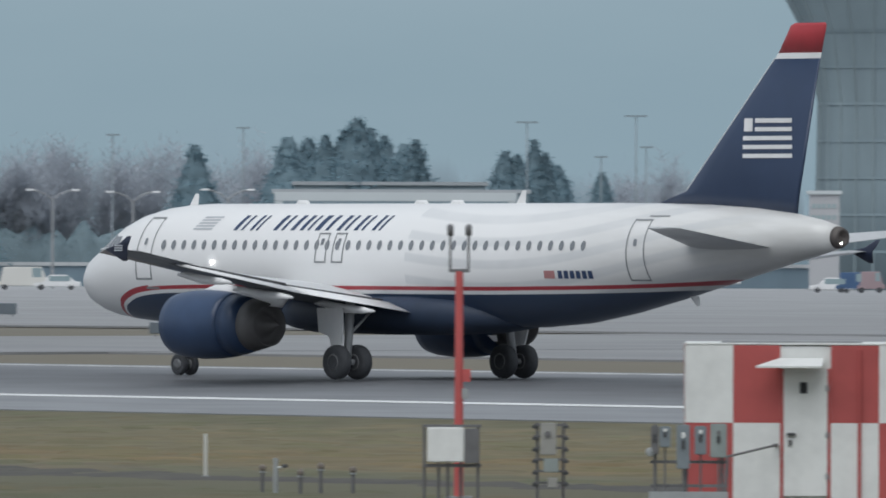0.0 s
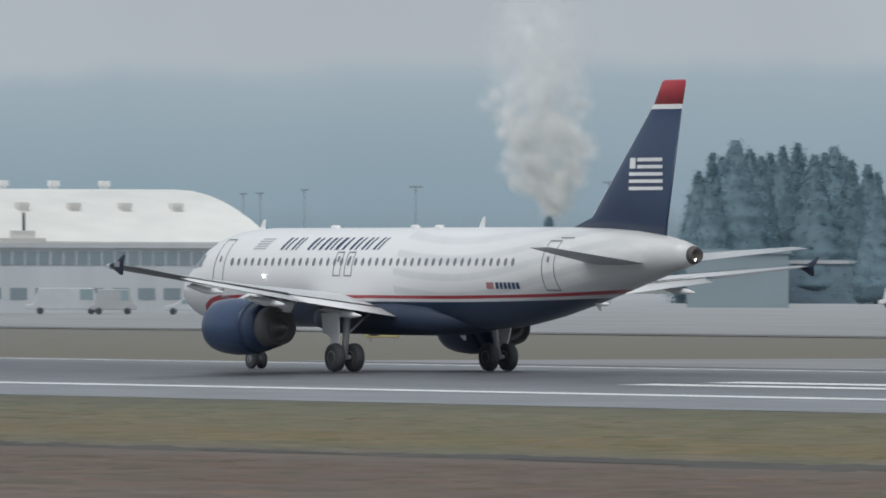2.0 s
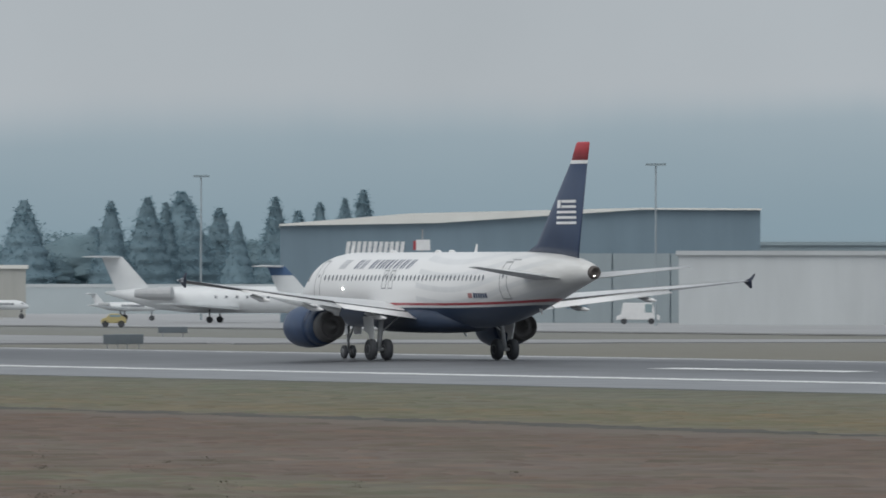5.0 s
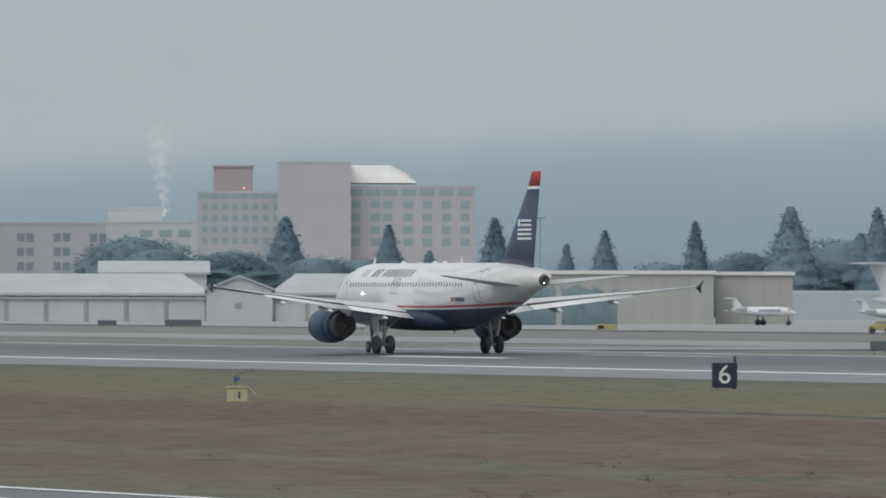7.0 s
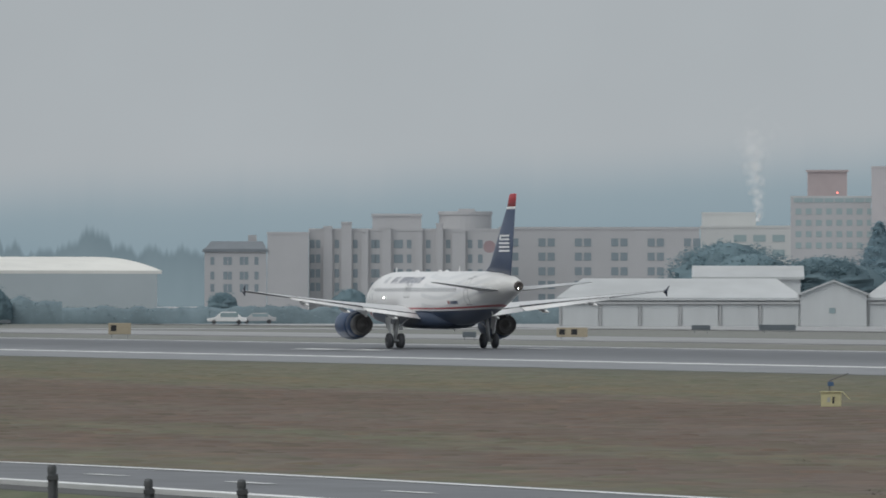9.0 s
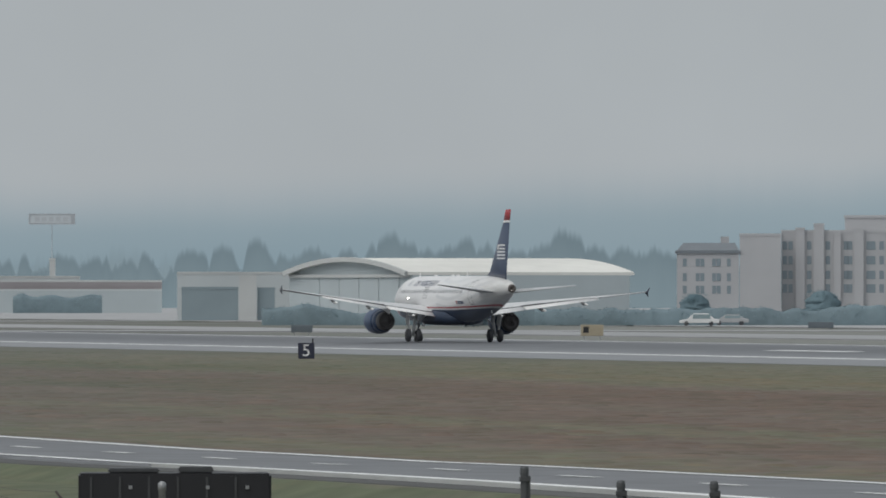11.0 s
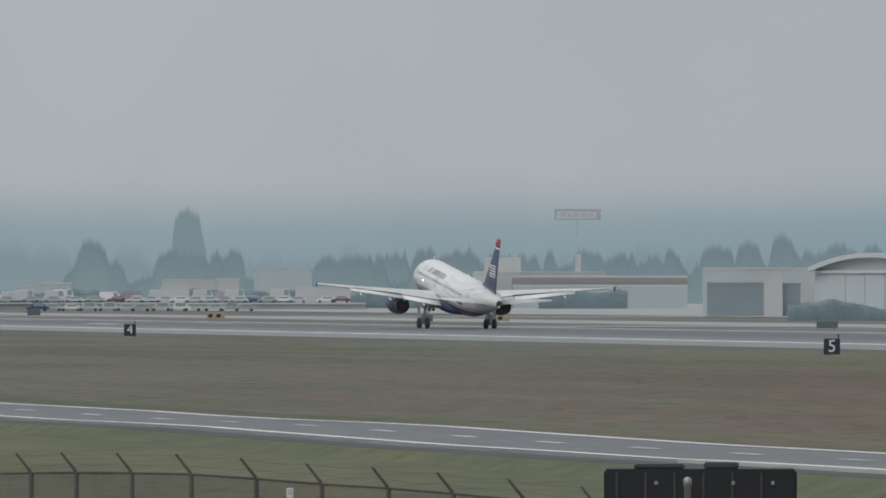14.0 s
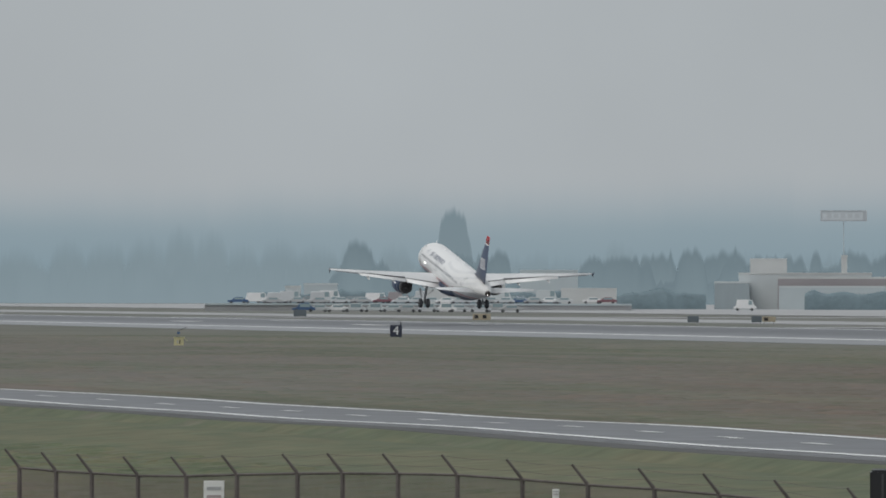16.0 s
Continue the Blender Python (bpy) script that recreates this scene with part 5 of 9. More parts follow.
def conifer(seed, slender=0.38, count=5500):
    """A conifer 1 m high, to be scaled: tapered trunk, uneven tiers of drooping boughs round a dense inside."""
    rnd = random.Random(seed)
    tree = empty("conifer", pose(0, 0, 0), "tall dark blue-green conifer in mist", "tree", "conifers beyond the airfield")
    bm = bmesh.new()
    tube(bm, (0, 0, 0), (0, 0, 0.97), 0.016, 0.003, 7)
    part("trunk", bm, BARK, tree)
    reach = lambda u: slender / 2 * (0.03 + min(1.0, 1.15 * (1 - u)) ** 0.9) * (0.65 + 0.35 * min(1, u / 0.12))
    boughs = [(u, rnd.uniform(0, 2 * math.pi), reach(u) * rnd.uniform(0.85, 1.2)) for u in (0.03 + 0.95 * (1 - (1 - rnd.random()) ** 0.7) for _ in range(1600))]
    pts = []
    for i in range(count):
        u, t, far = rnd.choice(boughs)
        q = 0.8 + 0.2 * rnd.random()
        w = 0.14 * far + 0.004
        pts.append((math.cos(t) * far * q + rnd.gauss(0, w), math.sin(t) * far * q + rnd.gauss(0, w), u - 0.05 * q * (1 - u) + rnd.gauss(0, 0.009)))
    verts, faces = flecks(pts, 0.0075, seed)
    tips = len(faces)
    lumpy(verts, faces, [(u, reach(u) * (0.9 + 0.04 * math.sin(u * 60 + seed))) for u in (0.02 + 0.95 * i / 40 for i in range(41))], seed, 0.13)
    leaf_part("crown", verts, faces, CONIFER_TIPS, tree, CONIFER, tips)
    return tree


def round_tree(seed, count=9000):
    rnd = random.Random(seed)
    tree = empty("broad_tree", pose(0, 0, 0), "broad grey-green tree with an uneven crown", "tree", "broad trees beyond the airfield")
    bm = bmesh.new()
    tube(bm, (0, 0, 0), (0, 0, 0.5), 0.035, 0.02, 7)
    for k in range(7):
        t = k * 2.4
        tube(bm, (0, 0, 0.25 + 0.04 * k), (0.26 * math.cos(t), 0.26 * math.sin(t), 0.5 + 0.05 * k), 0.014, 0.004, 5)
    part("trunk", bm, BARK, tree)
    clumps = [(Vector((rnd.uniform(-0.28, 0.28), rnd.uniform(-0.28, 0.28), rnd.uniform(0.12, 0.82))), rnd.uniform(0.1, 0.17)) for _ in range(30)]
    pts = []
    for i in range(count):
        c, r = rnd.choice(clumps)
        d = Vector((rnd.gauss(0, 1), rnd.gauss(0, 1), rnd.gauss(0, 1))).normalized()
        pts.append(c + d * r * rnd.uniform(0.75, 1.1))
    verts, faces = flecks(pts, 0.012, seed)
    tips = len(faces)
    lumpy(verts, faces, [(0.02 + 0.9 * i / 26, 0.4 * math.sqrt(max(0.0006, 1 - ((i / 26 - 0.42) / 0.585) ** 2))) for i in range(27)], seed, 0.34, 36, 10)
    leaf_part("crown", verts, faces, BROADLEAF_TIPS, tree, BROADLEAF, tips)
    return tree


def bare_tree(seed, twigs=2200):
    """A leafless tree 1 m high: forking limbs and a haze of fine twigs down to the ground."""
    rnd = random.Random(seed)
    tree = empty("bare_tree", pose(0, 0, 0), "leafless grey-brown winter tree with fine twigs", "tree", "bare trees beyond the airfield")
    bm = bmesh.new()
    tips = []

    def grow(a, d, length, r, depth):
        b = a + d * length
        tube(bm, a, b, r, r * 0.6, 4)
        if depth < 3:
            tips.append((a, b))
        if depth == 0:
            return
        for _ in range(3):
            n = (d + Vector((rnd.gauss(0, 0.4), rnd.gauss(0, 0.4), rnd.uniform(0.0, 0.35)))).normalized()
            grow(b - d * length * rnd.uniform(0, 0.5), n, length * rnd.uniform(0.6, 0.85), r * 0.55, depth - 1)

    for k in range(3):
        grow(Vector((0.05 * math.cos(k * 2.1), 0.05 * math.sin(k * 2.1), 0)), Vector((0.15 * math.cos(k * 2.1), 0.15 * math.sin(k * 2.1), 1)).normalized(), 0.2, 0.016, 4)
    top = max(b.z for a, b in tips)
    part("trunk", bm, TWIG, tree)
    verts, faces = [], []
    for i in range(twigs):
        a, b = rnd.choice(tips)
        p = a.lerp(b, rnd.random())
        p.z *= 0.93 / top * rnd.uniform(0.55, 1.0) ** 0.5
        d = Vector((rnd.gauss(0, 0.6), rnd.gauss(0, 0.6), rnd.uniform(0.0, 1))).normalized() * rnd.uniform(0.04, 0.11)
        s = Vector((rnd.gauss(0, 1), rnd.gauss(0, 1), 0)).normalized() * 0.0024
        n = len(verts)
        verts += [tuple(p - s), tuple(p + s), tuple(p + d)]
        faces.append((n, n + 1, n + 2))
    leaf_part("crown", verts, faces, TWIG, tree)
    return tree


def stand(proto, rows, r, slim=1.0):
    """Places copies of trees: rows of azimuth, height, width factor, depth offset."""
    for k, (az, h, w, dr) in enumerate(rows):
        src = proto[k % len(proto)]
        x, y = (r + dr) * math.sin(radians(az)), (r + dr) * math.cos(radians(az))
        copy_thing(src, Matrix.LocRotScale((x, y, -0.1), Euler((0, 0, k * 1.9)), (h * w * slim, h * w * slim, h)))


def hedge(a0, a1, r, h, label):
    """A long uneven hedge of fine leaves between two azimuths."""
    rnd = random.Random(17)
    b = empty("hedge", pose(0, 0, 0), label, "hedge")
    pts = []
    run = abs(a1 - a0) * radians(1) * r
    ridge = lambda a: h * (0.82 + 0.35 * noise.noise(Vector((a * 3, 0, 0))) + 0.25 * noise.noise(Vector((a * 11, 2, 0))))
    for _ in range(int(run * h * 14)):
        a, d = rnd.uniform(a0, a1), r + rnd.uniform(-2.2, 1.5)
        pts.append((d * math.sin(radians(a)), d * math.cos(radians(a)), rnd.random() ** 0.6 * ridge(a)))
    verts, faces = flecks(pts, 0.12, 17)
    tips = len(faces)
    steps = int(run / 0.8)
    base = len(verts)
    for i in range(steps + 1):
        a = a0 + (a1 - a0) * i / steps
        for d, f in ((-1.6, 0), (-1.5, 0.75), (-0.4, 0.95), (0.8, 0.9), (1.2, 0)):
            q = r + d + 0.3 * noise.noise(Vector((a * 40, d, 0)))
            verts.append((q * math.sin(radians(a)), q * math.cos(radians(a)), f * ridge(a)))
    for i in range(steps):
        for j in range(4):
            k = base + i * 5 + j
            faces.append((k, k + 5, k + 6, k + 1))
    leaf_part("leaves", verts, faces, HEDGE_TIPS, b, HEDGE, tips)
    return b


# hedge green with distance haze put into the colour
HEDGE = shader("hazed_hedge_leaves", (0.19, 0.255, 0.285), 0.7, spec=0.2, grain=0.25, scale=0.6)


def wall_body(bm, w, d, h, x0=0.0):
    box(bm, x0, 0, -0.3, x0 + w, d, h)


def windows(parent, xs, zs, w, h, material, y=-0.06, frame=0.12):
    """Sunk panes with a proud frame; one mesh each, shared."""
    bm = bmesh.new()
    box(bm, -w / 2, y, -h / 2, w / 2, y + 0.03, h / 2)
    pane = None
    for x in xs:
        for z in zs:
            if pane is None:
                pane = part("window", bm, material, parent)
                ob = pane
            else:
                ob = pane.copy()
                scene.collection.objects.link(ob)
            ob.location = (x, 0, z)


def house(name, label, category, m, w, d, h, wall, roof, over=0.4):
    """A flat-roofed block with parapet."""
    b = empty(name, m, label, category)
    bm = bmesh.new()
    wall_body(bm, w, d, h)
    part("wall", bm, wall, b)
    bm = bmesh.new()
    box(bm, -over, -over, h + 0.004, w + over, d + over, h + 0.45)
    part("roof", bm, roof, b)
    return b


def barrel_hangar(m, length, width, eave, ridge, label, vents=0, roof=None, doors=4, face=None, gable=None):
    b = empty("barrel_hangar", m, label, "hangar")
    k = 18
    half, rise = width / 2, ridge - eave
    arc = [(half - half * math.cos(math.pi * i / k), eave + rise * (1 - math.cos(math.pi * i / k) ** 2)) for i in range(k + 1)]
    bm = bmesh.new()
    rings = []
    for x in (-0.8, length + 0.8):
        rings.append([(x, y, z + 0.5) for y, z in arc] + [(x, y, z) for y, z in reversed(arc)])
    loft(bm, rings)
    part("roof", bm, roof or ROOF_PALE, b, "arched cream roof")
    bm = bmesh.new()
    rings = [[(x, 0.1, -0.3)] + [(x, y, z - 0.02) for y, z in arc] + [(x, width - 0.1, -0.3)] for x in (0, length)]
    loft(bm, rings)
    part("wall", bm, gable or face or SIDING, b, "end wall and side walls")
    bm = bmesh.new()
    rings = []
    for x in (-1.3, -0.9):
        rings.append([(x, y, z + 0.62) for y, z in arc] + [(x, half + (y - half) * 0.985, z - 0.12) for y, z in reversed(arc)])
    loft(bm, rings)
    part("arch_trim", bm, HAZE_ROOF, b, "grey arch trim")
    boxed("door_header", (-0.5, 1.0, eave - 0.38, -0.03, width - 1.0, eave + 0.12), HAZE_ROOF, b, "pale header beam over the doors")
    n = max(1, doors)
    for i in range(n):
        bm = bmesh.new()
        box(bm, -0.22, width * (0.1 + 0.8 * i / n) + 0.12, 0.02, -0.04, width * (0.1 + 0.8 * (i + 1) / n) - 0.12, eave - 0.4)
        # every third leaf is darker, painted in for an open shaded bay
        part("hangar_door", bm, HAZE_ASH if i % 3 == 1 else (face or SIDING), b, "tall sliding door leaf")
    for i in range(vents):
        x = length * (0.06 + 0.15 * i)
        bm = bmesh.new()
        box(bm, x - 0.3, half - 0.3, ridge - 0.3, x + 0.3, half + 0.3, ridge + 0.75)
        box(bm, x - 0.45, half - 0.45, ridge + 0.75, x + 0.45, half + 0.45, ridge + 1.3)
        part("roof_vent", bm, WHITE, b, "white roof ventilator")
        bm = bmesh.new()
        y, z = arc[5]
        x += 0.95
        box(bm, x - 0.45, y - 0.45, z - 0.3, x + 0.45, y + 0.45, z + 0.75)
        box(bm, x - 0.55, y - 0.55, z + 0.75, x + 0.55, y + 0.55, z + 1.2)
        part("roof_vent", bm, CREAM, b, "cream roof ventilator")
    return b


def gable_hangar(m, length, depth, eave, ridge, doors, label, wall=None, roof=None, hip=0.0):
    """Ridge along x; doors along the front."""
    b = empty("hangar", m, label, "hangar")
    bm = bmesh.new()
    loft(bm, [[(x, 0, -0.3), (x, 0, eave), (x + q, depth / 2, ridge), (x, depth, eave), (x, depth, -0.3)] for x, q in ((0, hip), (length, -hip))])
    part("wall", bm, wall or SIDING, b)
    bm = bmesh.new()
    o = 0.5
    loft(bm, [[(x, -o, eave - 0.15), (x, -o, eave + 0.2), (x + q, depth / 2, ridge + 0.35), (x, depth + o, eave + 0.2), (x, depth + o, eave - 0.15), (x + q, depth / 2, ridge + 0.02)] for x, q in ((-o, hip), (length + o, -hip))])
    part("roof", bm, roof or ROOF_GREY, b, "shallow grey metal roof")
    w = length / max(1, doors)
    for i in range(doors):
        bm = bmesh.new()
        box(bm, i * w + 0.25, -0.18, 0.02, (i + 1) * w - 0.25, -0.04, eave - 0.7)
        part("hangar_door", bm, SIDING, b, "pale sliding door")
        bm = bmesh.new()
        box(bm, i * w - 0.16, -0.3, 0.02, i * w + 0.16, -0.05, eave - 0.3)
        part("door_post", bm, GREY, b)
    if doors:
        bm = bmesh.new()
        box(bm, 0, -0.45, eave - 0.66, length, -0.05, eave - 0.34)
        part("door_track", bm, GREY, b)
    return b


MAST_GREY = shader("dull_mast_grey", (0.33, 0.375, 0.40), 0.7, grain=0.15, scale=1)


def flood_mast(az, r, h, head=2.6, group="floodlight masts round the apron"):
    b = empty("floodlight_mast", heading(az, r), "tall grey floodlight mast with a flat lamp head", "light mast", group)
    bm = bmesh.new()
    tube(bm, (0, 0, -0.2), (0, 0, h), 0.13, 0.07, 8)
    part("mast", bm, MAST_GREY, b)
    bm = bmesh.new()
    box(bm, -head / 2, -0.4, h - 0.05, head / 2, 0.4, h + 0.17)
    part("lamp_head", bm, HAZE_BLUE_GREY, b, "dark flat lamp head")
    return b


def street_lamp(az, r, h, span=6.0):
    b = empty("street_lamp", heading(az, r), "pale double-armed street lamp", "street lamp", "street lamps along the terminal road")
    bm = bmesh.new()
    tube(bm, (0, 0, -0.2), (0, 0, h - 1.0), 0.2, 0.13, 8)
    part("post", bm, GALV, b)
    for s in (-1, 1):
        bm = bmesh.new()
        pts = [(0, 0, h - 1.2), (s * span * 0.12, 0, h - 0.55), (s * span * 0.28, 0, h - 0.15), (s * span * 0.42, 0, h)]
        for p, q in zip(pts, pts[1:]):
            tube(bm, p, q, 0.09, 0.08, 6)
        part("arm", bm, GALV, b)
        bm = bmesh.new()
        box(bm, s * span * 0.45 - 0.5, -0.2, h - 0.12, s * span * 0.45 + 0.5, 0.2, h + 0.1)
        bmesh.ops.bevel(bm, geom=bm.edges[:], offset=0.06, segments=1, affect="EDGES")
        part("lantern", bm, WHITE, b, "pale lantern")
    return b


def airfield_sign(az, r, w, h, z, face, label):
    b = empty("airfield_sign", heading(az, r, 0, z), label, "sign", "signs beside the taxiways")
    bm = bmesh.new()
    box(bm, -w / 2, -0.1, 0.22, w / 2, 0.1, h)
    bmesh.ops.bevel(bm, geom=bm.edges[:], offset=0.03, segments=1, affect="EDGES")
    part("panel", bm, face, b)
    for s in (-0.35, 0.35):
        bm = bmesh.new()
        tube(bm, (w * s, 0, -0.2), (w * s, 0, 0.24), 0.05, 0.05, 6)
        part("leg", bm, GALV, b)
    if face is not SIGN_BACK:
        for k in range(max(1, int(w / 1.2))):
            boxed("legend_bar", (-w / 2 + 0.25 + k * 1.15, -0.12, h * 0.4, -w / 2 + 0.8 + k * 1.15, -0.104, h * 0.85), BLACK, b)
    return b


def car(m, paint, label, length=4.6, height=1.5, van=False, group="parked vehicles"):
    b = empty("van" if van else "car", m, label, "van" if van else "car", group)
    L, w, h = length, 1.8, height
    prof = [(0, 0.45), (0.05, 0.85), (L * 0.1, 0.95), (L * 0.16, h), (L * 0.82, h), (L * 0.92, 1.0), (L, 0.9), (L, 0.45)] if van else \
        [(0, 0.4), (0.05, 0.8), (L * 0.2, 0.92), (L * 0.36, h), (L * 0.72, h), (L * 0.88, 1.0), (L, 0.9), (L, 0.4)]
    bm = bmesh.new()
    loft(bm, [[(x, y, z) for x, z in prof] for y in (0, w)])
    bmesh.ops.bevel(bm, geom=bm.edges[:], offset=0.05, segments=1, affect="EDGES")
    part("body", bm, paint, b)
    for y in (-0.012, w + 0.002):
        bm = bmesh.new()
        a, c = (0.66, 0.82) if van else (0.34, 0.78)
        box(bm, L * a, y, 0.98 if not van else h * 0.55, L * c, y + 0.01, h - 0.12)
        part("side_window", bm, GLASS, b)
    for x in (L * 0.18, L * 0.8):
        for y in (0.1, w - 0.1):
            bm = bmesh.new()
            lathe(bm, ((-0.1, 0.2), (-0.1, 0.33), (0.1, 0.33), (0.1, 0.2)), 12, "Y", (x, y, 0.33))
            part("wheel", bm, TYRE, b)
    return b


def parked_jet(m, length, span, paint, label, tail_paint=None, t_tail=True, scale_h=1.0, prop=False, tall=1.0):
    """A small jet or turboprop: nose towards local +X."""
    b = empty("parked_aircraft", m, label, "airplane", "aircraft parked on the apron")
    L, R = length, length * 0.052 * scale_h
    zc = R * 1.0 + 1.05
    bm = bmesh.new()
    rings = []
    for f, q, dz in ((0, 0.08, 0.5), (0.08, 0.4, 0.35), (0.22, 0.85, 0.1), (0.35, 1, 0), (0.78, 1, 0), (0.88, 0.85, -0.08), (0.95, 0.5, -0.25), (0.99, 0.2, -0.38), (1.0, 0.05, -0.42)):
        rings.append([(L * f, R * q * math.cos(t), zc + R * dz + R * q * math.sin(t)) for t in (i * 2 * math.pi / 16 for i in range(16))])
    loft(bm, rings[3:] if prop else rings)
    part("fuselage", bm, paint, b, smooth=True)
    if prop:
        bm = bmesh.new()
        loft(bm, rings[:4])
        part("tail_cone", bm, tail_paint, b, "dark blue rear fuselage", True)
    tail = tail_paint or paint
    h = L * 0.115 * tall
    edge = lambda f: (L * (0.05 - 0.065 * f), L * (0.20 - 0.13 * f), zc + R * 0.5 + (R * 0.5 + h) * f)
    for f0, f1, name, coat in ((0, 0.7, "fin", tail if prop else paint), (0.7, 1.0, "fin_tip", tail)):
        bm = bmesh.new()
        loft(bm, [[(x0, -0.12, z), (x1, -0.02, z), (x1, 0.02, z), (x0, 0.12, z)] for x0, x1, z in (edge(f0), edge(f1))])
        part(name, bm, coat, b)
    tz = zc + R + h if t_tail else zc + R * 0.6
    for s in (-1, 1):
        bm = bmesh.new()
        loft(bm, [[(L * 0.06, 0, tz - 0.1), (-L * 0.04, 0, tz - 0.1), (-L * 0.04, 0, tz + 0.1), (L * 0.06, 0, tz + 0.1)], [(L * 0.0, s * L * 0.14, tz - 0.03), (-L * 0.05, s * L * 0.14, tz - 0.03), (-L * 0.05, s * L * 0.14, tz + 0.03), (0, s * L * 0.14, tz + 0.03)]])
        part("tailplane", bm, paint, b)
        bm = bmesh.new()
        wz = zc + R * 0.9 if prop else zc - R * 0.7
        a, c = L * 0.58, L * 0.36
        loft(bm, [[(a, 0, wz - 0.15), (c, 0, wz - 0.1), (c, 0, wz + 0.1), (a, 0, wz + 0.15)], [(L * 0.4, s * span / 2, wz + 0.5), (L * 0.34, s * span / 2, wz + 0.5), (L * 0.34, s * span / 2, wz + 0.58), (L * 0.4, s * span / 2, wz + 0.58)]])
        part("wing", bm, paint if not prop else GREY, b)
        bm = bmesh.new()
        ex, ey, ez = (L * 0.62, s * span * 0.17, wz - 0.2) if prop else (L * 0.3, s * (R + 0.75), zc + R * 0.45)
        lathe(bm, ((-L * 0.15, R * 0.3), (-L * 0.1, R * 0.45), (0, R * 0.5), (0.1, R * 0.3)), 12, "X", (ex, ey, ez))
        part("engine", bm, GREY if not prop else BLUE, b)
        bm = bmesh.new()
        tube(bm, (L * 0.45, s * R * 1.3, zc - R * 0.6), (L * 0.45, s * R * 1.3, 0.35), 0.1, 0.08, 6)
        lathe(bm, ((-0.12, 0.1), (-0.12, 0.35), (0.12, 0.35), (0.12, 0.1)), 12, "Y", (L * 0.45, s * R * 1.3, 0.35))
        part("main_gear", bm, TYRE, b)
    bm = bmesh.new()
    tube(bm, (L * 0.88, 0, zc - R * 0.6), (L * 0.88, 0, 0.3), 0.08, 0.06, 6)
    lathe(bm, ((-0.1, 0.08), (-0.1, 0.3), (0.1, 0.3), (0.1, 0.08)), 12, "Y", (L * 0.88, 0, 0.3))
    part("nose_gear", bm, TYRE, b)
    for s in (-1, 1):
        for i in range(8):
            bm = bmesh.new()
            lathe(bm, ((-0.02, 0.16), (0.02, 0.16)), 10, "Y", (L * (0.47 + 0.043 * i), s * R * 0.99, zc + R * 0.2))
            part("cabin_window", bm, PANE, b)
        bm = bmesh.new()
        box(bm, L * 0.895, s * R * 0.66 - 0.04, zc + R * 0.25, L * 0.93, s * R * 0.66 + 0.04, zc + R * 0.5)
        part("windscreen_pane", bm, PANE, b)
    return b


def steam(m, dense, thin, label, fleck=0.04):
    """Steam as rolling puffs of fine white flecks, thick below and thin above; rows of x, z, radius."""
    b = empty("steam_plume", m, label, "steam")
    g = np.random.default_rng(5)
    for k, (x, z, r) in enumerate(dense + thin):
        n = int((8.0 if k < len(dense) else 3.2 - 2.2 * (k - len(dense)) / len(thin)) * r * r / (fleck * fleck * 1.3))
        lobes = np.column_stack((g.normal(0, 0.45, (12, 3)) * r, g.uniform(0.2, 0.5, 12) * r))
        pick = lobes[g.integers(0, 12, n)]
        verts, faces = flecks(pick[:, :3] + g.normal(0, 0.8, (n, 3)) * pick[:, 3:], fleck, k)
        p = leaf_part("steam_puff", verts, faces, STEAM_FLECK, b)
        tagged(p, kind="stuff")
        p.location = (x, 0, z)
    return b


def steam_material(name):
    m = bpy.data.materials.new(name)
    m.use_nodes = True
    n, l = m.node_tree.nodes, m.node_tree.links
    n.remove(n["Principled BSDF"])
    dif, tra, mix = n.new("ShaderNodeBsdfDiffuse"), n.new("ShaderNodeBsdfTranslucent"), n.new("ShaderNodeMixShader")
    dif.inputs[0].default_value = tra.inputs[0].default_value = (0.98, 0.98, 0.97, 1)
    mix.inputs[0].default_value = 0.5
    l.new(dif.outputs[0], mix.inputs[1])
    l.new(tra.outputs[0], mix.inputs[2])
    l.new(mix.outputs[0], n["Material Output"].inputs[0])
    return m


STEAM_FLECK = steam_material("white_steam_droplets")
# pale rose; on the far rooftop sign it is red with haze put in
PALE_ROSE = shader("pale_rose_paint", (0.43, 0.37, 0.375), 0.6, grain=0.12, scale=0.4)

# ---- the far side ----

# tower, window and enamel tones with distance haze put into the colour
TOWER_RIB = shader("hazed_concrete_rib", (0.272, 0.338, 0.362), 0.8, grain=0.2, scale=0.3)
TOWER_WALL = shader("hazed_concrete", (0.235, 0.30, 0.33), 0.8, grain=0.25, scale=0.3, streak=(1, 1, 0.15))
HAZE_GLASS = shader("hazed_window_glass", (0.31, 0.395, 0.41), 0.3, spec=0.6)
DULL_ROSE = shader("hazed_red_enamel", (0.34, 0.255, 0.27), 0.6, grain=0.1, scale=0.5)
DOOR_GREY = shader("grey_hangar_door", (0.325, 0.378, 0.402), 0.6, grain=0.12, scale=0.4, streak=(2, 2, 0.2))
HOTEL_GLASS = shader("dim_hotel_glass", (0.23, 0.28, 0.31), 0.25, spec=0.6)
SIGN_RED = shader("muted_red_sign", (0.36, 0.12, 0.13), 0.6, grain=0.15, scale=0.5)
DECK_EDGE = shader("grey_deck_edge", (0.42, 0.45, 0.47), 0.7, grain=0.2, scale=0.3)

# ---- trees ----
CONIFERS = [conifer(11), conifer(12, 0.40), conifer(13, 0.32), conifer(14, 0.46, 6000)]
ROUNDS = [round_tree(21), round_tree(22)]
BARES = [bare_tree(31), bare_tree(32), bare_tree(33)]

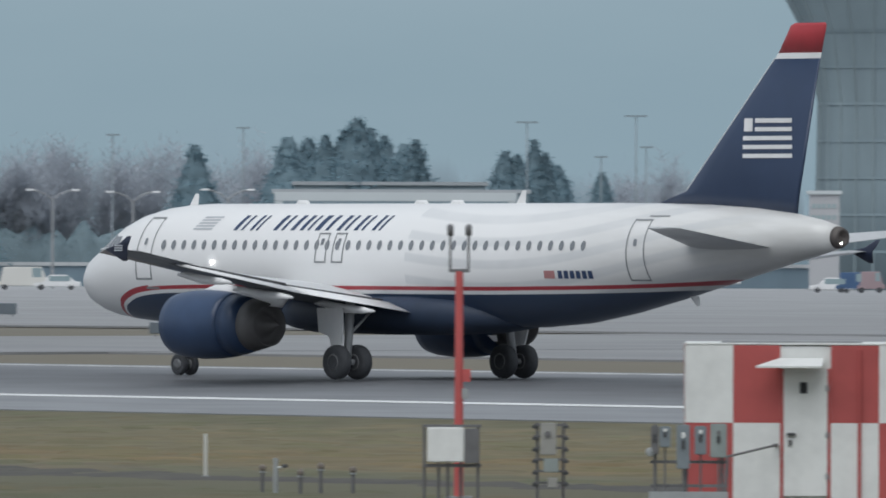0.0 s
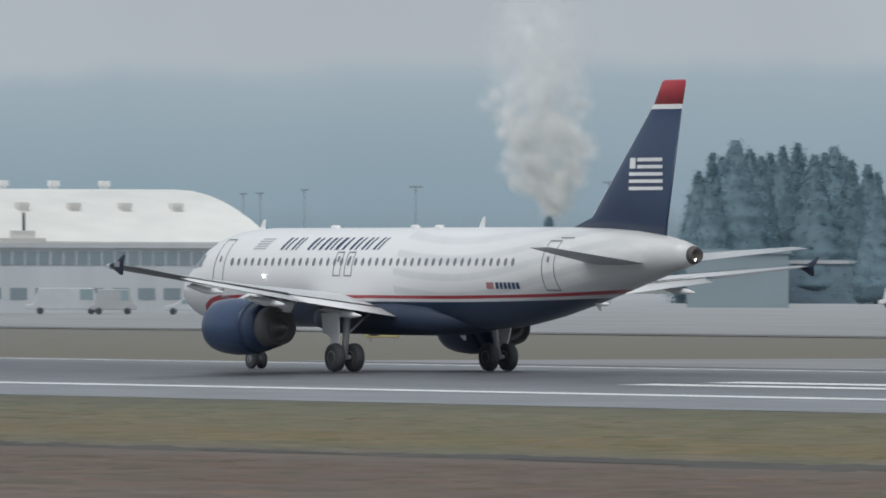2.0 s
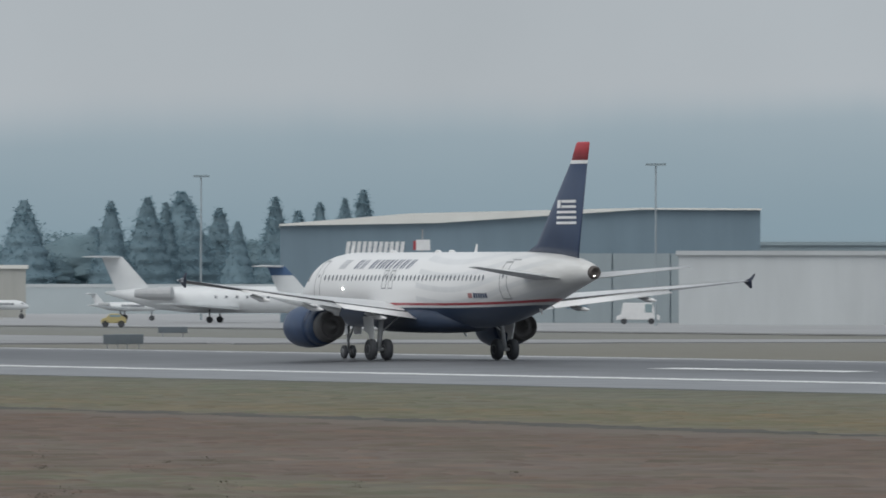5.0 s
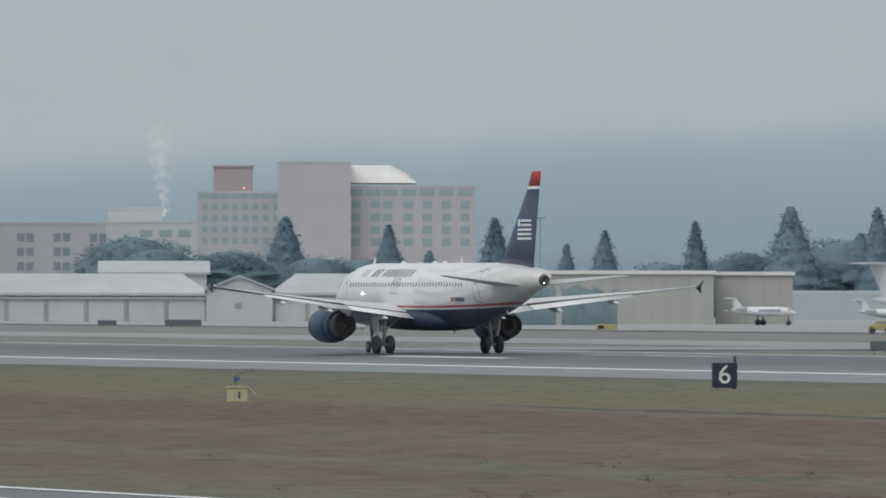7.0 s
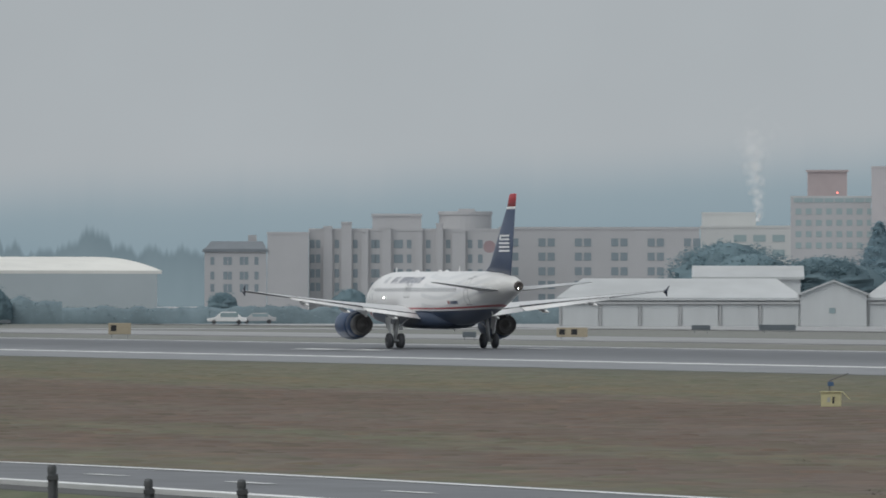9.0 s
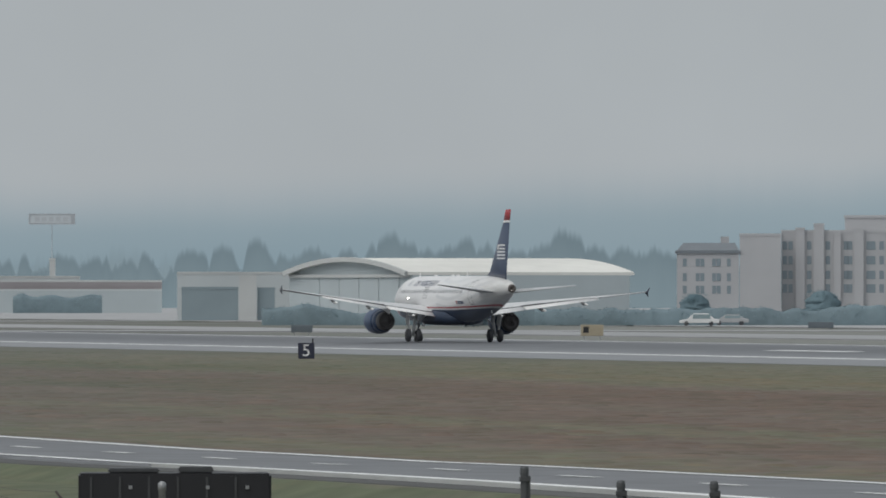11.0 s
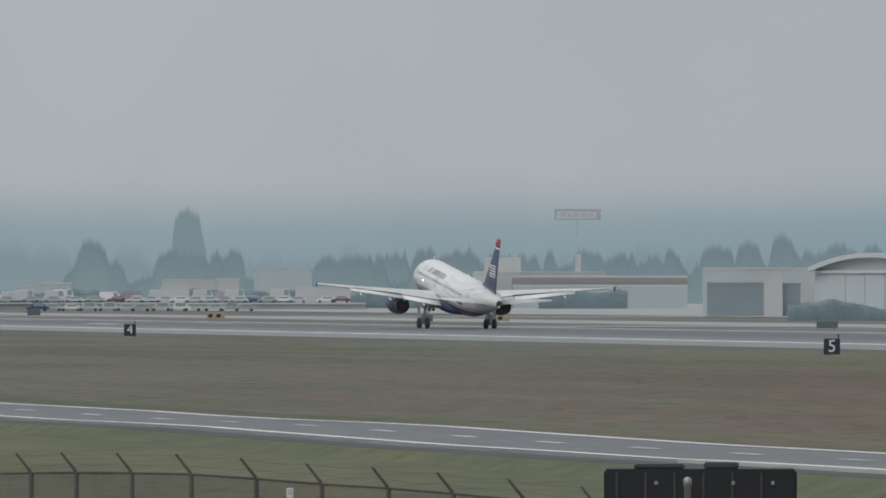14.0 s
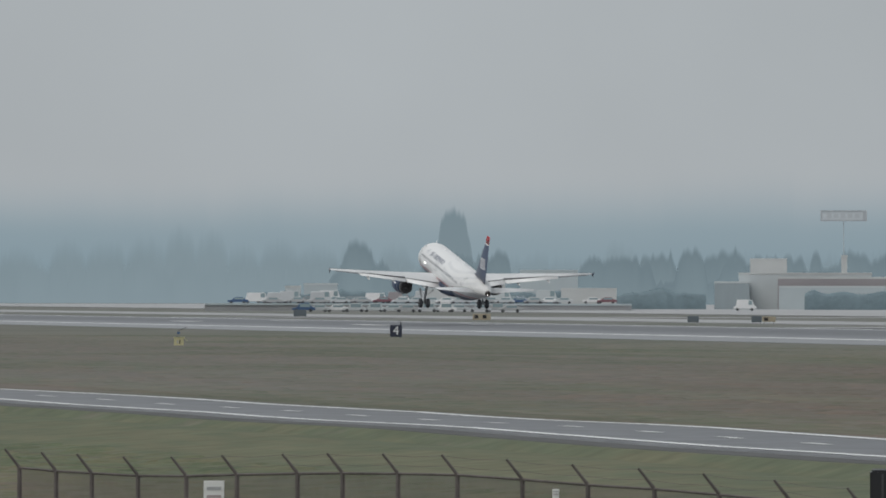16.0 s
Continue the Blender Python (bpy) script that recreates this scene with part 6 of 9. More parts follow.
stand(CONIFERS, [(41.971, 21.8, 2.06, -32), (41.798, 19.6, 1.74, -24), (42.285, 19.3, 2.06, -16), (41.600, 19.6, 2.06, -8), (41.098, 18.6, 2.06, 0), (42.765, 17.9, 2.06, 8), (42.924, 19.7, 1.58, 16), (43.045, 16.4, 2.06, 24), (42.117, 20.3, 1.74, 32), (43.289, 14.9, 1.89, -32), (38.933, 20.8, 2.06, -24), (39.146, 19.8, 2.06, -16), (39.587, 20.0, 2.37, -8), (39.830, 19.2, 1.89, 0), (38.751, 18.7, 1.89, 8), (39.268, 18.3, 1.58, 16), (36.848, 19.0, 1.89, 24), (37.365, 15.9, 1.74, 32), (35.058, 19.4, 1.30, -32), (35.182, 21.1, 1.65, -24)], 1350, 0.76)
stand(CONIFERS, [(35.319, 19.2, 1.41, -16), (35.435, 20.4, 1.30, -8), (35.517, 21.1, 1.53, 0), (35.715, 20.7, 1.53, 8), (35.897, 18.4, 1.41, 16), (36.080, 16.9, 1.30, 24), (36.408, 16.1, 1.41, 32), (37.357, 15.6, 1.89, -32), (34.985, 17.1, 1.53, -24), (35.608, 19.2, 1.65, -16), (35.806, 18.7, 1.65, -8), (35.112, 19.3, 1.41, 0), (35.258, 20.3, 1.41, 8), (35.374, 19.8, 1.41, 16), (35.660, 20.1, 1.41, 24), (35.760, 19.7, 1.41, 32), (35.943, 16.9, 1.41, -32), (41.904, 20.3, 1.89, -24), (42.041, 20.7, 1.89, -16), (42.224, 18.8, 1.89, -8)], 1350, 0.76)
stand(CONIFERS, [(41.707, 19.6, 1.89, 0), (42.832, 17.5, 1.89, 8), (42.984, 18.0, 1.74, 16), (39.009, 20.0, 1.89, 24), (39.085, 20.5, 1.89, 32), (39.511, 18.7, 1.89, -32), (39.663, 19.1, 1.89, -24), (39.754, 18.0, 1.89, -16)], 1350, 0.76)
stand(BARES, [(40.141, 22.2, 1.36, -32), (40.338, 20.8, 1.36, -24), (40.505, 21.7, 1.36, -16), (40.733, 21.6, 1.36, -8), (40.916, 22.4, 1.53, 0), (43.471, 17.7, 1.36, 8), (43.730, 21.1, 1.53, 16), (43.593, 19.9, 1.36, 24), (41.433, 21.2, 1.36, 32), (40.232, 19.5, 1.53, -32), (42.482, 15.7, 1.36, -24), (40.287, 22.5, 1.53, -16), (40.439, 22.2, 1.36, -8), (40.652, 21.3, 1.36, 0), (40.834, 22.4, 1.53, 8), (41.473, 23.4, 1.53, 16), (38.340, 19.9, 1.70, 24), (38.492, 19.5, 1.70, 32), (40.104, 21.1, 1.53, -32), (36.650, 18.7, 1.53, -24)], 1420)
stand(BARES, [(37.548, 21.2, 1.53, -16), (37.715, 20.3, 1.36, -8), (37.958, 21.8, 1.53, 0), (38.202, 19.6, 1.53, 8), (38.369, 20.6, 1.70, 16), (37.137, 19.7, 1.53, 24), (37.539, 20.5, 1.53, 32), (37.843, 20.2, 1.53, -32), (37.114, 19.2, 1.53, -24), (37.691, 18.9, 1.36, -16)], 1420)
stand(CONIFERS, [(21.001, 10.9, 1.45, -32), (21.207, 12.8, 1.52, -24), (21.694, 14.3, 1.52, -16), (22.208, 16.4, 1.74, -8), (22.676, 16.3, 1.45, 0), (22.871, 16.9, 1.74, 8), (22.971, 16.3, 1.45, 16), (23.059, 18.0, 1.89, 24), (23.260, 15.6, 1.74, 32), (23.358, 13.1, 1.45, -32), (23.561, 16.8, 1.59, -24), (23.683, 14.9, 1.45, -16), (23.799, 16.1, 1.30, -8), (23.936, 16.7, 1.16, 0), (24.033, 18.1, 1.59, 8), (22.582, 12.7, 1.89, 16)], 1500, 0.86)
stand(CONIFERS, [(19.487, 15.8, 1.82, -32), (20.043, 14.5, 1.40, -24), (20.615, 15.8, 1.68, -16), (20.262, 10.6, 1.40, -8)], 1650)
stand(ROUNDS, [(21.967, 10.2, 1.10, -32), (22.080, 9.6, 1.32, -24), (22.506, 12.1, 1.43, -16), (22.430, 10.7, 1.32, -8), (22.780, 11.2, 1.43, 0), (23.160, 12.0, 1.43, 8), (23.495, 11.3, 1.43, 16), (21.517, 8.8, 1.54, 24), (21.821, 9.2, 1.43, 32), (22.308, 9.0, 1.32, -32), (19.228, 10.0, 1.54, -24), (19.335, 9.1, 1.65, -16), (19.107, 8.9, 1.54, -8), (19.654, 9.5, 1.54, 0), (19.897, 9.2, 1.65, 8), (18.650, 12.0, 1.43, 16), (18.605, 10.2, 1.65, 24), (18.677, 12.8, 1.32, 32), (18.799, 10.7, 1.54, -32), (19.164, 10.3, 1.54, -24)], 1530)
stand(ROUNDS, [(15.955, 4.8, 1.2, 0), (16.640, 5.4, 1.2, -10)], 1600)
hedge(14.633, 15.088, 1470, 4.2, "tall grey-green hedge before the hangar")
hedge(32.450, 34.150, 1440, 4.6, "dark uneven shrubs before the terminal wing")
# pale thicket added over the dark tree feet, standing in for mist
hedge(36.400, 41.700, 1385, 9.0, "tall grey-green thicket added for the mist under the winter trees")
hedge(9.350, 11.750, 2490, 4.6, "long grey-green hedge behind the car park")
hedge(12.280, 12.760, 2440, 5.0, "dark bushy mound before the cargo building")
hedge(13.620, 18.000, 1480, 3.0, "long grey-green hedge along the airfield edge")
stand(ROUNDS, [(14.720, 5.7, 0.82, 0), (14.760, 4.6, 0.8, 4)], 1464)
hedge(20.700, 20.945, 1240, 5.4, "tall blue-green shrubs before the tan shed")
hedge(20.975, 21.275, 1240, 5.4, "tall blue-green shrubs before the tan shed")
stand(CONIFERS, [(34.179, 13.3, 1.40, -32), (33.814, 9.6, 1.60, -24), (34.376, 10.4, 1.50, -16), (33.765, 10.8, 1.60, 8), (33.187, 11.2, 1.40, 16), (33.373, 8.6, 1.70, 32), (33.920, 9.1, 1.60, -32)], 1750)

# ---- masts and lamps ----
for az, r, h, head in ((42.884, 1300, 20.3, 2.7), (43.471, 1300, 21.1, 2.7), (41.357, 1300, 19.5, 1.6), (40.654, 1300, 18.6, 1.6), (43.526, 1300, 17.3, 1.6), (43.283, 1300, 16.1, 1.6), (38.553, 1300, 18.2, 1.6), (39.322, 1300, 18.2, 1.6), (36.210, 1300, 16.4, 1.6), (37.791, 1300, 16.2, 1.6), (37.998, 1300, 16.8, 1.6), (33.461, 1300, 14.2, 1.6), (34.504, 1300, 14.8, 1.6)):
    flood_mast(az, r, h, head)
for az, r, h, head in ((30.815, 900, 16.6, 2.0), (28.091, 1400, 19.3, 1.5), (28.654, 1700, 21.1, 1.3), (29.895, 1500, 19.8, 1.3), (23.160, 1200, 16.2, 1.8), (25.608, 1050, 15.9, 2.0), (32.533, 1500, 14.7, 1.2), (32.624, 1500, 14.8, 1.2), (32.862, 1500, 15.3, 1.2), (27.529, 1700, 20.5, 1.2), (20.858, 1500, 14.2, 1.5)):
    flood_mast(az, r, h, head)
for az, h in ((40.332, 11.6), (40.764, 11.4), (41.275, 11.7), (38.912, 11.2), (39.374, 11.2), (39.836, 11.2), (37.532, 10.7), (38.445, 11.0)):
    street_lamp(az, 1250, h)

# ---- buildings ----
barrel_hangar(heading(30.802, 1000, 23), 35.8, 46, 6.25, 11.4, "barrel-roofed hangar with cream roof and white ventilators", 6, None, 7, HAZE_WALL, shader("taupe_gable_cladding", (0.335, 0.34, 0.335), 0.7, grain=0.12, scale=0.4))
office = house("office_annex", "two-storey pale office annex along the barrel hangar", "office", heading(30.665, 985, 8), 32.7, 9, 6.1, SIDING, ROOF_GREY, 0.3)
windows(office, (1.83, 3.03, 4.24, 5.44, 6.64, 7.85, 9.05, 10.25, 11.46, 12.66, 13.86, 15.06, 16.27, 17.47, 18.67, 19.88, 21.08, 22.28, 23.49, 24.69, 25.89, 27.09, 28.30, 29.50,), (5.15,), 1.02, 1.3, HOTEL_GLASS)
windows(office, (1.83, 4.24, 6.64, 9.05, 11.46, 13.86, 16.27, 18.67, 21.08, 23.49, 25.89, 28.30,), (1.86,), 1.57, 1.05, HOTEL_GLASS)
garage = house("parking_deck", "long pale parking deck with a flat roof", "building", heading(41.524, 1290, 0), 30.8, 20, 11.6, HAZE_BLUE_GREY, DECK_EDGE, 0.3)
# dark panels painted in for the shaded openings between decks
windows(garage, (1.03, 3.08, 5.14, 7.19, 9.25, 11.30, 13.36, 15.41, 17.47, 19.52, 21.58, 23.63, 25.69, 27.74, 29.80,), (10.05, 8.13, 6.21,), 1.71, 0.82, SLATE)
garage_top = house("parking_deck", "upper deck wall of the parking building", "building", heading(41.631, 1315, 0), 23.7, 16, 12.7, HAZE_BLUE_GREY, DECK_EDGE, 0.3)
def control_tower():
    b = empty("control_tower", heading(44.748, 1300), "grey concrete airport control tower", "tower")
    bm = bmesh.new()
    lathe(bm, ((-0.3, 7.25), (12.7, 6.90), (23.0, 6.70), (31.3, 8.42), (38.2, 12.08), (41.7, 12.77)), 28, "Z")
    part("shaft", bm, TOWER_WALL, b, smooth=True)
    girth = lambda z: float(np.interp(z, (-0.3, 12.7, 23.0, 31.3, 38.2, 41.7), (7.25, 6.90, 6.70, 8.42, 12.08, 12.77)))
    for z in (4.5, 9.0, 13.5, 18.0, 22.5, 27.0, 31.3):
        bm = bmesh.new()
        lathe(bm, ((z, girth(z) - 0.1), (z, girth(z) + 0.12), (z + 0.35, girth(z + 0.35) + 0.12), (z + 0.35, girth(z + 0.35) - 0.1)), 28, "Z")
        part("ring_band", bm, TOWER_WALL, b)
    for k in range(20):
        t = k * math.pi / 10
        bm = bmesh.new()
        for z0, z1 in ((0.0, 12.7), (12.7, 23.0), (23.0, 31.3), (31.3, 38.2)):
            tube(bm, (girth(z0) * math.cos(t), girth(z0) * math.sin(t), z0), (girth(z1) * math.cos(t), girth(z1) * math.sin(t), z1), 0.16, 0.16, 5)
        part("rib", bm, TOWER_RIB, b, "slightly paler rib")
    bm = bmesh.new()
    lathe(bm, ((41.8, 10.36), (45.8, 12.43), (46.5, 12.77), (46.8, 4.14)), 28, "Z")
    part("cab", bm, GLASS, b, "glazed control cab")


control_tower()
def portal_frame(m, w, h, label):
    b = empty("portal_frame", m, label, "gantry")
    for x in (0, w):
        boxed("post", (x - 0.45, -0.5, -0.2, x + 0.45, 0.5, h - 1.0), HAZE_WALL, b)
    boxed("beam", (-0.5, -0.55, h - 0.996, w + 0.5, 0.55, h), HAZE_WALL, b)

portal_frame(heading(37.302, 1180), 14.6, 9.0, "pale grey steel portal frame over the service road")
portal_frame(heading(41.549, 1240), 27.2, 11.4, "pale grey steel canopy frame beside the terminal")
flat_hangar = house("hangar", "flat grey hangar with tall doors", "hangar", heading(25.732, 1080, 0), 32.4, 30, 7.1, SIDING, ROOF_GREY, 0.3)
low_wall = house("maintenance_building", "long low pale maintenance building", "building", heading(27.453, 1090, 0), 20.7, 20, 6.2, SIDING, ROOF_DARK, 0.3)
roof_block = house("warehouse", "long dark-roofed building behind the hangars", "building", heading(26.096, 1300, 0), 56.6, 30, 8.9, HAZE_BLUE_GREY, HAZE_BLUE_GREY, 0.3)
blue_roof = house("warehouse", "blue-grey roofed building beside the barrel hangar", "building", heading(29.296, 1300, 0), 15.5, 20, 10.4, HAZE_BLUE_GREY, HAZE_BLUE_GREY, 0.3)
beige_strip = house("maintenance_building", "low pale grey building on the apron", "building", heading(29.281, 1150, 0), 17.1, 14, 7.7, HAZE_ASH, HAZE_ROOF, 0.3)
def glass_terminal():
    b = empty("glazed_terminal", heading(28.607, 1060), "small terminal with sloped green glass roof", "building")
    boxed("wall", (0, 0, -0.3, 12.4, 14, 6.1), SIDING, b)
    bm = bmesh.new()
    n = 12
    for i in range(n):
        x0, x1 = 12.44 * i / n + 0.06, 12.44 * (i + 1) / n - 0.06
        bm2 = bmesh.new()
        vs = [bm2.verts.new(p) for p in ((x0, -0.6, 6.11), (x1, -0.6, 6.11), (x1 + 1.7 - 2.6 * x1 / 12.44, 7, 8.69), (x0 + 1.7 - 2.6 * x0 / 12.44, 7, 8.69))]
        bm2.faces.new(vs)
        ext = bmesh.ops.extrude_face_region(bm2, geom=bm2.faces[:])
        bmesh.ops.translate(bm2, vec=(0, 0.05, 0.1), verts=[v for v in ext["geom"] if isinstance(v, bmesh.types.BMVert)])
        part("roof_pane", bm2, GREEN_GLASS, b)
    for z0, z1 in ((8.64, 8.86),):
        box(bm, 1.5, 6.8, z0 + 0.1, 12.44 - 0.8, 7.4, z1 + 0.3)
    tube(bm, (0, -0.9, 6.11), (1.7, 7, 8.81), 0.35, 0.35, 6)
    tube(bm, (12.44, -0.9, 6.11), (12.44 - 1.2, 7, 8.81), 0.35, 0.35, 6)
    part("roof_edge", bm, WHITE, b, "white roof edge")
    windows(b, [12.44 * (i + 0.5) / 14 for i in range(14)], (4.87,), 0.71, 1.6, GREEN_GLASS)


glass_terminal()
# grey block added in place of haze; covers the dark under the trees
jet_haze_block = house("metal_shed", "long low grey block added for the haze behind the parked jets", "shed", heading(21.95, 1440, 0), 42.0, 12, 3.6, HAZE_ASH, HAZE_WALL, 0.05)
tan_wall = house("metal_shed", "long tan ribbed-metal shed", "shed", heading(20.917, 1270, 0), 19.4, 16, 6.0, TAN, ROOF_PALE, 0.3)
tan_ext = house("metal_shed", "open-fronted lean-to with pale roof edge", "shed", heading(21.802, 1282, 0), 9.3, 10, 5.9, TAN, ROOF_PALE, 0.3)
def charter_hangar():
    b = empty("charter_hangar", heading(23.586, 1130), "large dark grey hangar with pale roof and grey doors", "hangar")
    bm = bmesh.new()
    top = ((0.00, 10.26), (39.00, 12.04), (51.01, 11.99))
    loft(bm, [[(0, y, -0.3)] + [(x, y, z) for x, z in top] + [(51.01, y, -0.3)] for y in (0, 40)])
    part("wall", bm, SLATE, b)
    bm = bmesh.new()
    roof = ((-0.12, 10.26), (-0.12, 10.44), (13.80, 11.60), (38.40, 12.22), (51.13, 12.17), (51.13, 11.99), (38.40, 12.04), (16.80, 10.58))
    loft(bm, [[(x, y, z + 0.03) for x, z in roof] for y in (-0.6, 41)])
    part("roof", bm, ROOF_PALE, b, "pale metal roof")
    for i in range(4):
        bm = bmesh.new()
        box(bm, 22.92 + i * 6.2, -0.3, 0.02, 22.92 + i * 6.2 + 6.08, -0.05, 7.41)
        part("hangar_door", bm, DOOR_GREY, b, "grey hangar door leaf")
    windows(b, [25.50 + i * 6.0 for i in range(4)], (1.83,), 2.2, 0.6, SLATE, -0.36)
    for i in range(11):
        bm = bmesh.new()
        x = 17.88 - 10.98 + i * 0.576
        vs = [bm.verts.new(p) for p in ((x, -0.12, 7.32), (x + 0.4, -0.12, 7.32), (x + 0.6, -0.12, 8.64), (x + 0.2, -0.12, 8.64))]
        bm.faces.new(vs)
        ext = bmesh.ops.extrude_face_region(bm, geom=bm.faces[:])
        bmesh.ops.translate(bm, vec=(0, 0.1, 0), verts=[v for v in ext["geom"] if isinstance(v, bmesh.types.BMVert)])
        part("sign_block", bm, WHITE, b)
    boxed("sign_bar", (6.90, -0.12, 6.00, 10.02, -0.02, 6.96), SIGN_RED, b)
    boxed("sign_bar", (10.98, -0.12, 6.12, 12.90, -0.02, 6.36), WHITE, b)


charter_hangar()
def pole_sign():
    b = empty("pole_sign", heading(24.352, 1100), "small white and red sign on a pole", "sign")
    bm = bmesh.new()
    tube(bm, (0, 0, -0.2), (0, 0, 9.77), 0.09, 0.09, 8)
    part("pole", bm, GALV, b)
    boxed("panel", (-0.65, -0.16, 7.61, 0.8, -0.1, 8.72), WHITE, b)
    boxed("panel_end", (-0.95, -0.16, 7.67, -0.66, -0.1, 8.60), RED, b)


pole_sign()
gable_hangar(heading(17.769, 1365, 0), 30.8, 18, 3.51, 5.83, 6, "row of pale hangars with wide sliding doors", SIDING, ROOF_GREY, 3.4)
gable_hangar(heading(19.423, 1365, 0), 17.3, 18, 3.54, 5.86, 4, "row of pale hangars with wide sliding doors", SIDING, ROOF_GREY, 3.4)
def gable_end(m, w, eave, peak, label):
    b = empty("hangar_office", m, label, "hangar")
    bm = bmesh.new()
    loft(bm, [[(0, y, -0.3), (0, y, eave), (w / 2, y, peak), (w, y, eave), (w, y, -0.3)] for y in (0, 16)])
    part("wall", bm, SIDING, b)
    bm = bmesh.new()
    loft(bm, [[(-0.3, y, eave - 0.1), (w / 2, y, peak + 0.06), (w + 0.3, y, eave - 0.1), (w + 0.3, y, eave + 0.15), (w / 2, y, peak + 0.3), (-0.3, y, eave + 0.15)] for y in (-0.4, 16.2)])
    part("roof", bm, ROOF_GREY, b)
    windows(b, (w * 0.48,), (eave * 0.5,), 0.8, 0.7, GLASS)

gable_end(heading(19.064, 1364), 8.41, 4.11, 5.71, "pale gabled hangar bay between the door rows")
gable_end(heading(20.150, 1364), 8.92, 4.13, 5.73, "pale gabled hangar bay between the door rows")
gable_hangar(heading(19.864, 1420, 0), 28.1, 20, 5.69, 7.0, 0, "tan hangar with pale roof and white chimneys", TAN, HAZE_ROOF, 5.0)
VENT_H = empty('chimney_stack', heading(20.213, 1405), 'three white box chimneys on the hangar roof', 'chimney')
boxed('chimney', (-0.50, 9, 5.31, 0.50, 10, 7.78), WHITE, VENT_H)
boxed('chimney', (4.65, 9, 5.31, 5.65, 10, 7.78), WHITE, VENT_H)
boxed('chimney', (10.02, 9, 5.32, 11.02, 10, 7.79), WHITE, VENT_H)
gable_hangar(heading(18.498, 1450, 0), 14.3, 14, 6.33, 7.71, 0, "low grey roofed building behind the hangars", SIDING, ROOF_GREY)
hotel_long_wing = house("hotel", "long stucco hotel wing with paired windows", "building", heading(17.44, 1790, 0), 33.7, 25, 15.0, STUCCO, STUCCO, 0.08)
windows(hotel_long_wing, [1.1 + 6.12 * i + d for i in range(6) for d in (0.0, 1.55)], (12.84, 10.46, 7.99, 5.7, 3.5), 1.2, 1.35, HOTEL_GLASS)
white_block = house("office_block", "white three-storey block with dark windows", "building", heading(18.525, 1830, 0), 15.5, 25, 15.5, HAZE_ROOF, HAZE_ROOF, 0.06)
windows(white_block, (6.80, 10.11, 13.41,), (13.76, 11.23,), 2.14, 1.17, HAZE_GLASS)
white_top = house("office_block", "white penthouse storey on the office block", "building", heading(18.531, 1845, 0), 9.4, 15, 17.9, HAZE_ROOF, HAZE_ROOF, 0.05)
hotel_wing = house("hotel", "stucco hotel wing with slate roof", "building", heading(15.854, 1750, 0), 10.2, 20, 11.1, STUCCO, ROOF_DARK, 0.3)
windows(hotel_wing, (1.30, 3.44, 4.18, 6.13, 6.88, 8.55,), (9.58, 7.17, 5.12,), 0.65, 1.30, HOTEL_GLASS)
hotel_stair = house("hotel", "stucco hotel stair block", "building", heading(16.192, 1750, 0), 6.8, 20, 13.9, STUCCO, STUCCO, 0.06)
hotel_main = house("hotel", "long five-storey stucco hotel with bays", "building", heading(16.417, 1755, 0), 33.4, 25, 14.5, STUCCO, STUCCO, 0.06)
windows(hotel_main, (0.56, 1.49, 4.57, 7.64, 10.62, 11.28, 14.35, 15.10, 16.50, 19.66, 22.93, 26.56, 28.24,), (12.40, 9.98, 7.56, 5.32,), 0.75, 1.40, HOTEL_GLASS)
hotel_top = house("hotel_penthouse", "upper storey block of the stucco hotel", "building", heading(16.758, 1762, 0), 8.1, 12, 17.0, STUCCO, STUCCO, 0.15)
hotel_drum = empty("hotel_penthouse", heading(17.258, 1766.6), "round upper drum of the stucco hotel", "building")
bm = bmesh.new()
lathe(bm, ((14.4, 4.35), (17.25, 4.35), (17.3, 4.5), (17.85, 4.5), (17.86, 0.1)), 32, "Z")
part("wall", bm, STUCCO, hotel_drum, smooth=False)
boxed("roof_box", (-1.2, -1.2, 17.87, 1.6, 1.4, 18.3), STUCCO, hotel_drum)
hotel_roof = empty("mansard_roof", heading(15.854, 1750, 0, 11.56), "dark slate mansard roof on the hotel wing", "roof")
bm = bmesh.new()
loft(bm, [[(0, -0.3, 0), (10.2, -0.3, 0), (10.2, 20, 0), (0, 20, 0)], [(1.1, 1.6, 1.25), (9.6, 1.6, 1.25), (9.6, 19, 1.25), (1.1, 19, 1.25)]])
part("slates", bm, ROOF_DARK, hotel_roof)
boxed("chimney", (7.2, 4, 1.25, 8.6, 5.4, 2.3), STUCCO, hotel_roof)
pier_a = house("hotel_pier", "slim projecting pier of the stucco hotel", "building", heading(16.493, 1754.2, 0), 1.5, 1.5, 14.9, STUCCO, STUCCO, 0.05)
pier_b = house("hotel_pier", "slim projecting pier of the stucco hotel", "building", heading(16.591, 1754.2, 0), 1.7, 1.5, 15.6, STUCCO, STUCCO, 0.05)
pier_c = house("hotel_pier", "slim projecting pier of the stucco hotel", "building", heading(16.700, 1754.2, 0), 1.1, 1.5, 14.3, STUCCO, STUCCO, 0.05)
pier_d = house("hotel_pier", "slim projecting pier of the stucco hotel", "building", heading(16.810, 1754.2, 0), 1.5, 1.5, 15.0, STUCCO, STUCCO, 0.05)
pier_e = house("hotel_pier", "slim projecting pier of the stucco hotel", "building", heading(16.992, 1754.2, 0), 1.1, 1.5, 14.6, STUCCO, STUCCO, 0.05)
pier_f = house("hotel_pier", "slim projecting pier of the stucco hotel", "building", heading(17.102, 1754.2, 0), 1.1, 1.5, 15.4, STUCCO, STUCCO, 0.05)
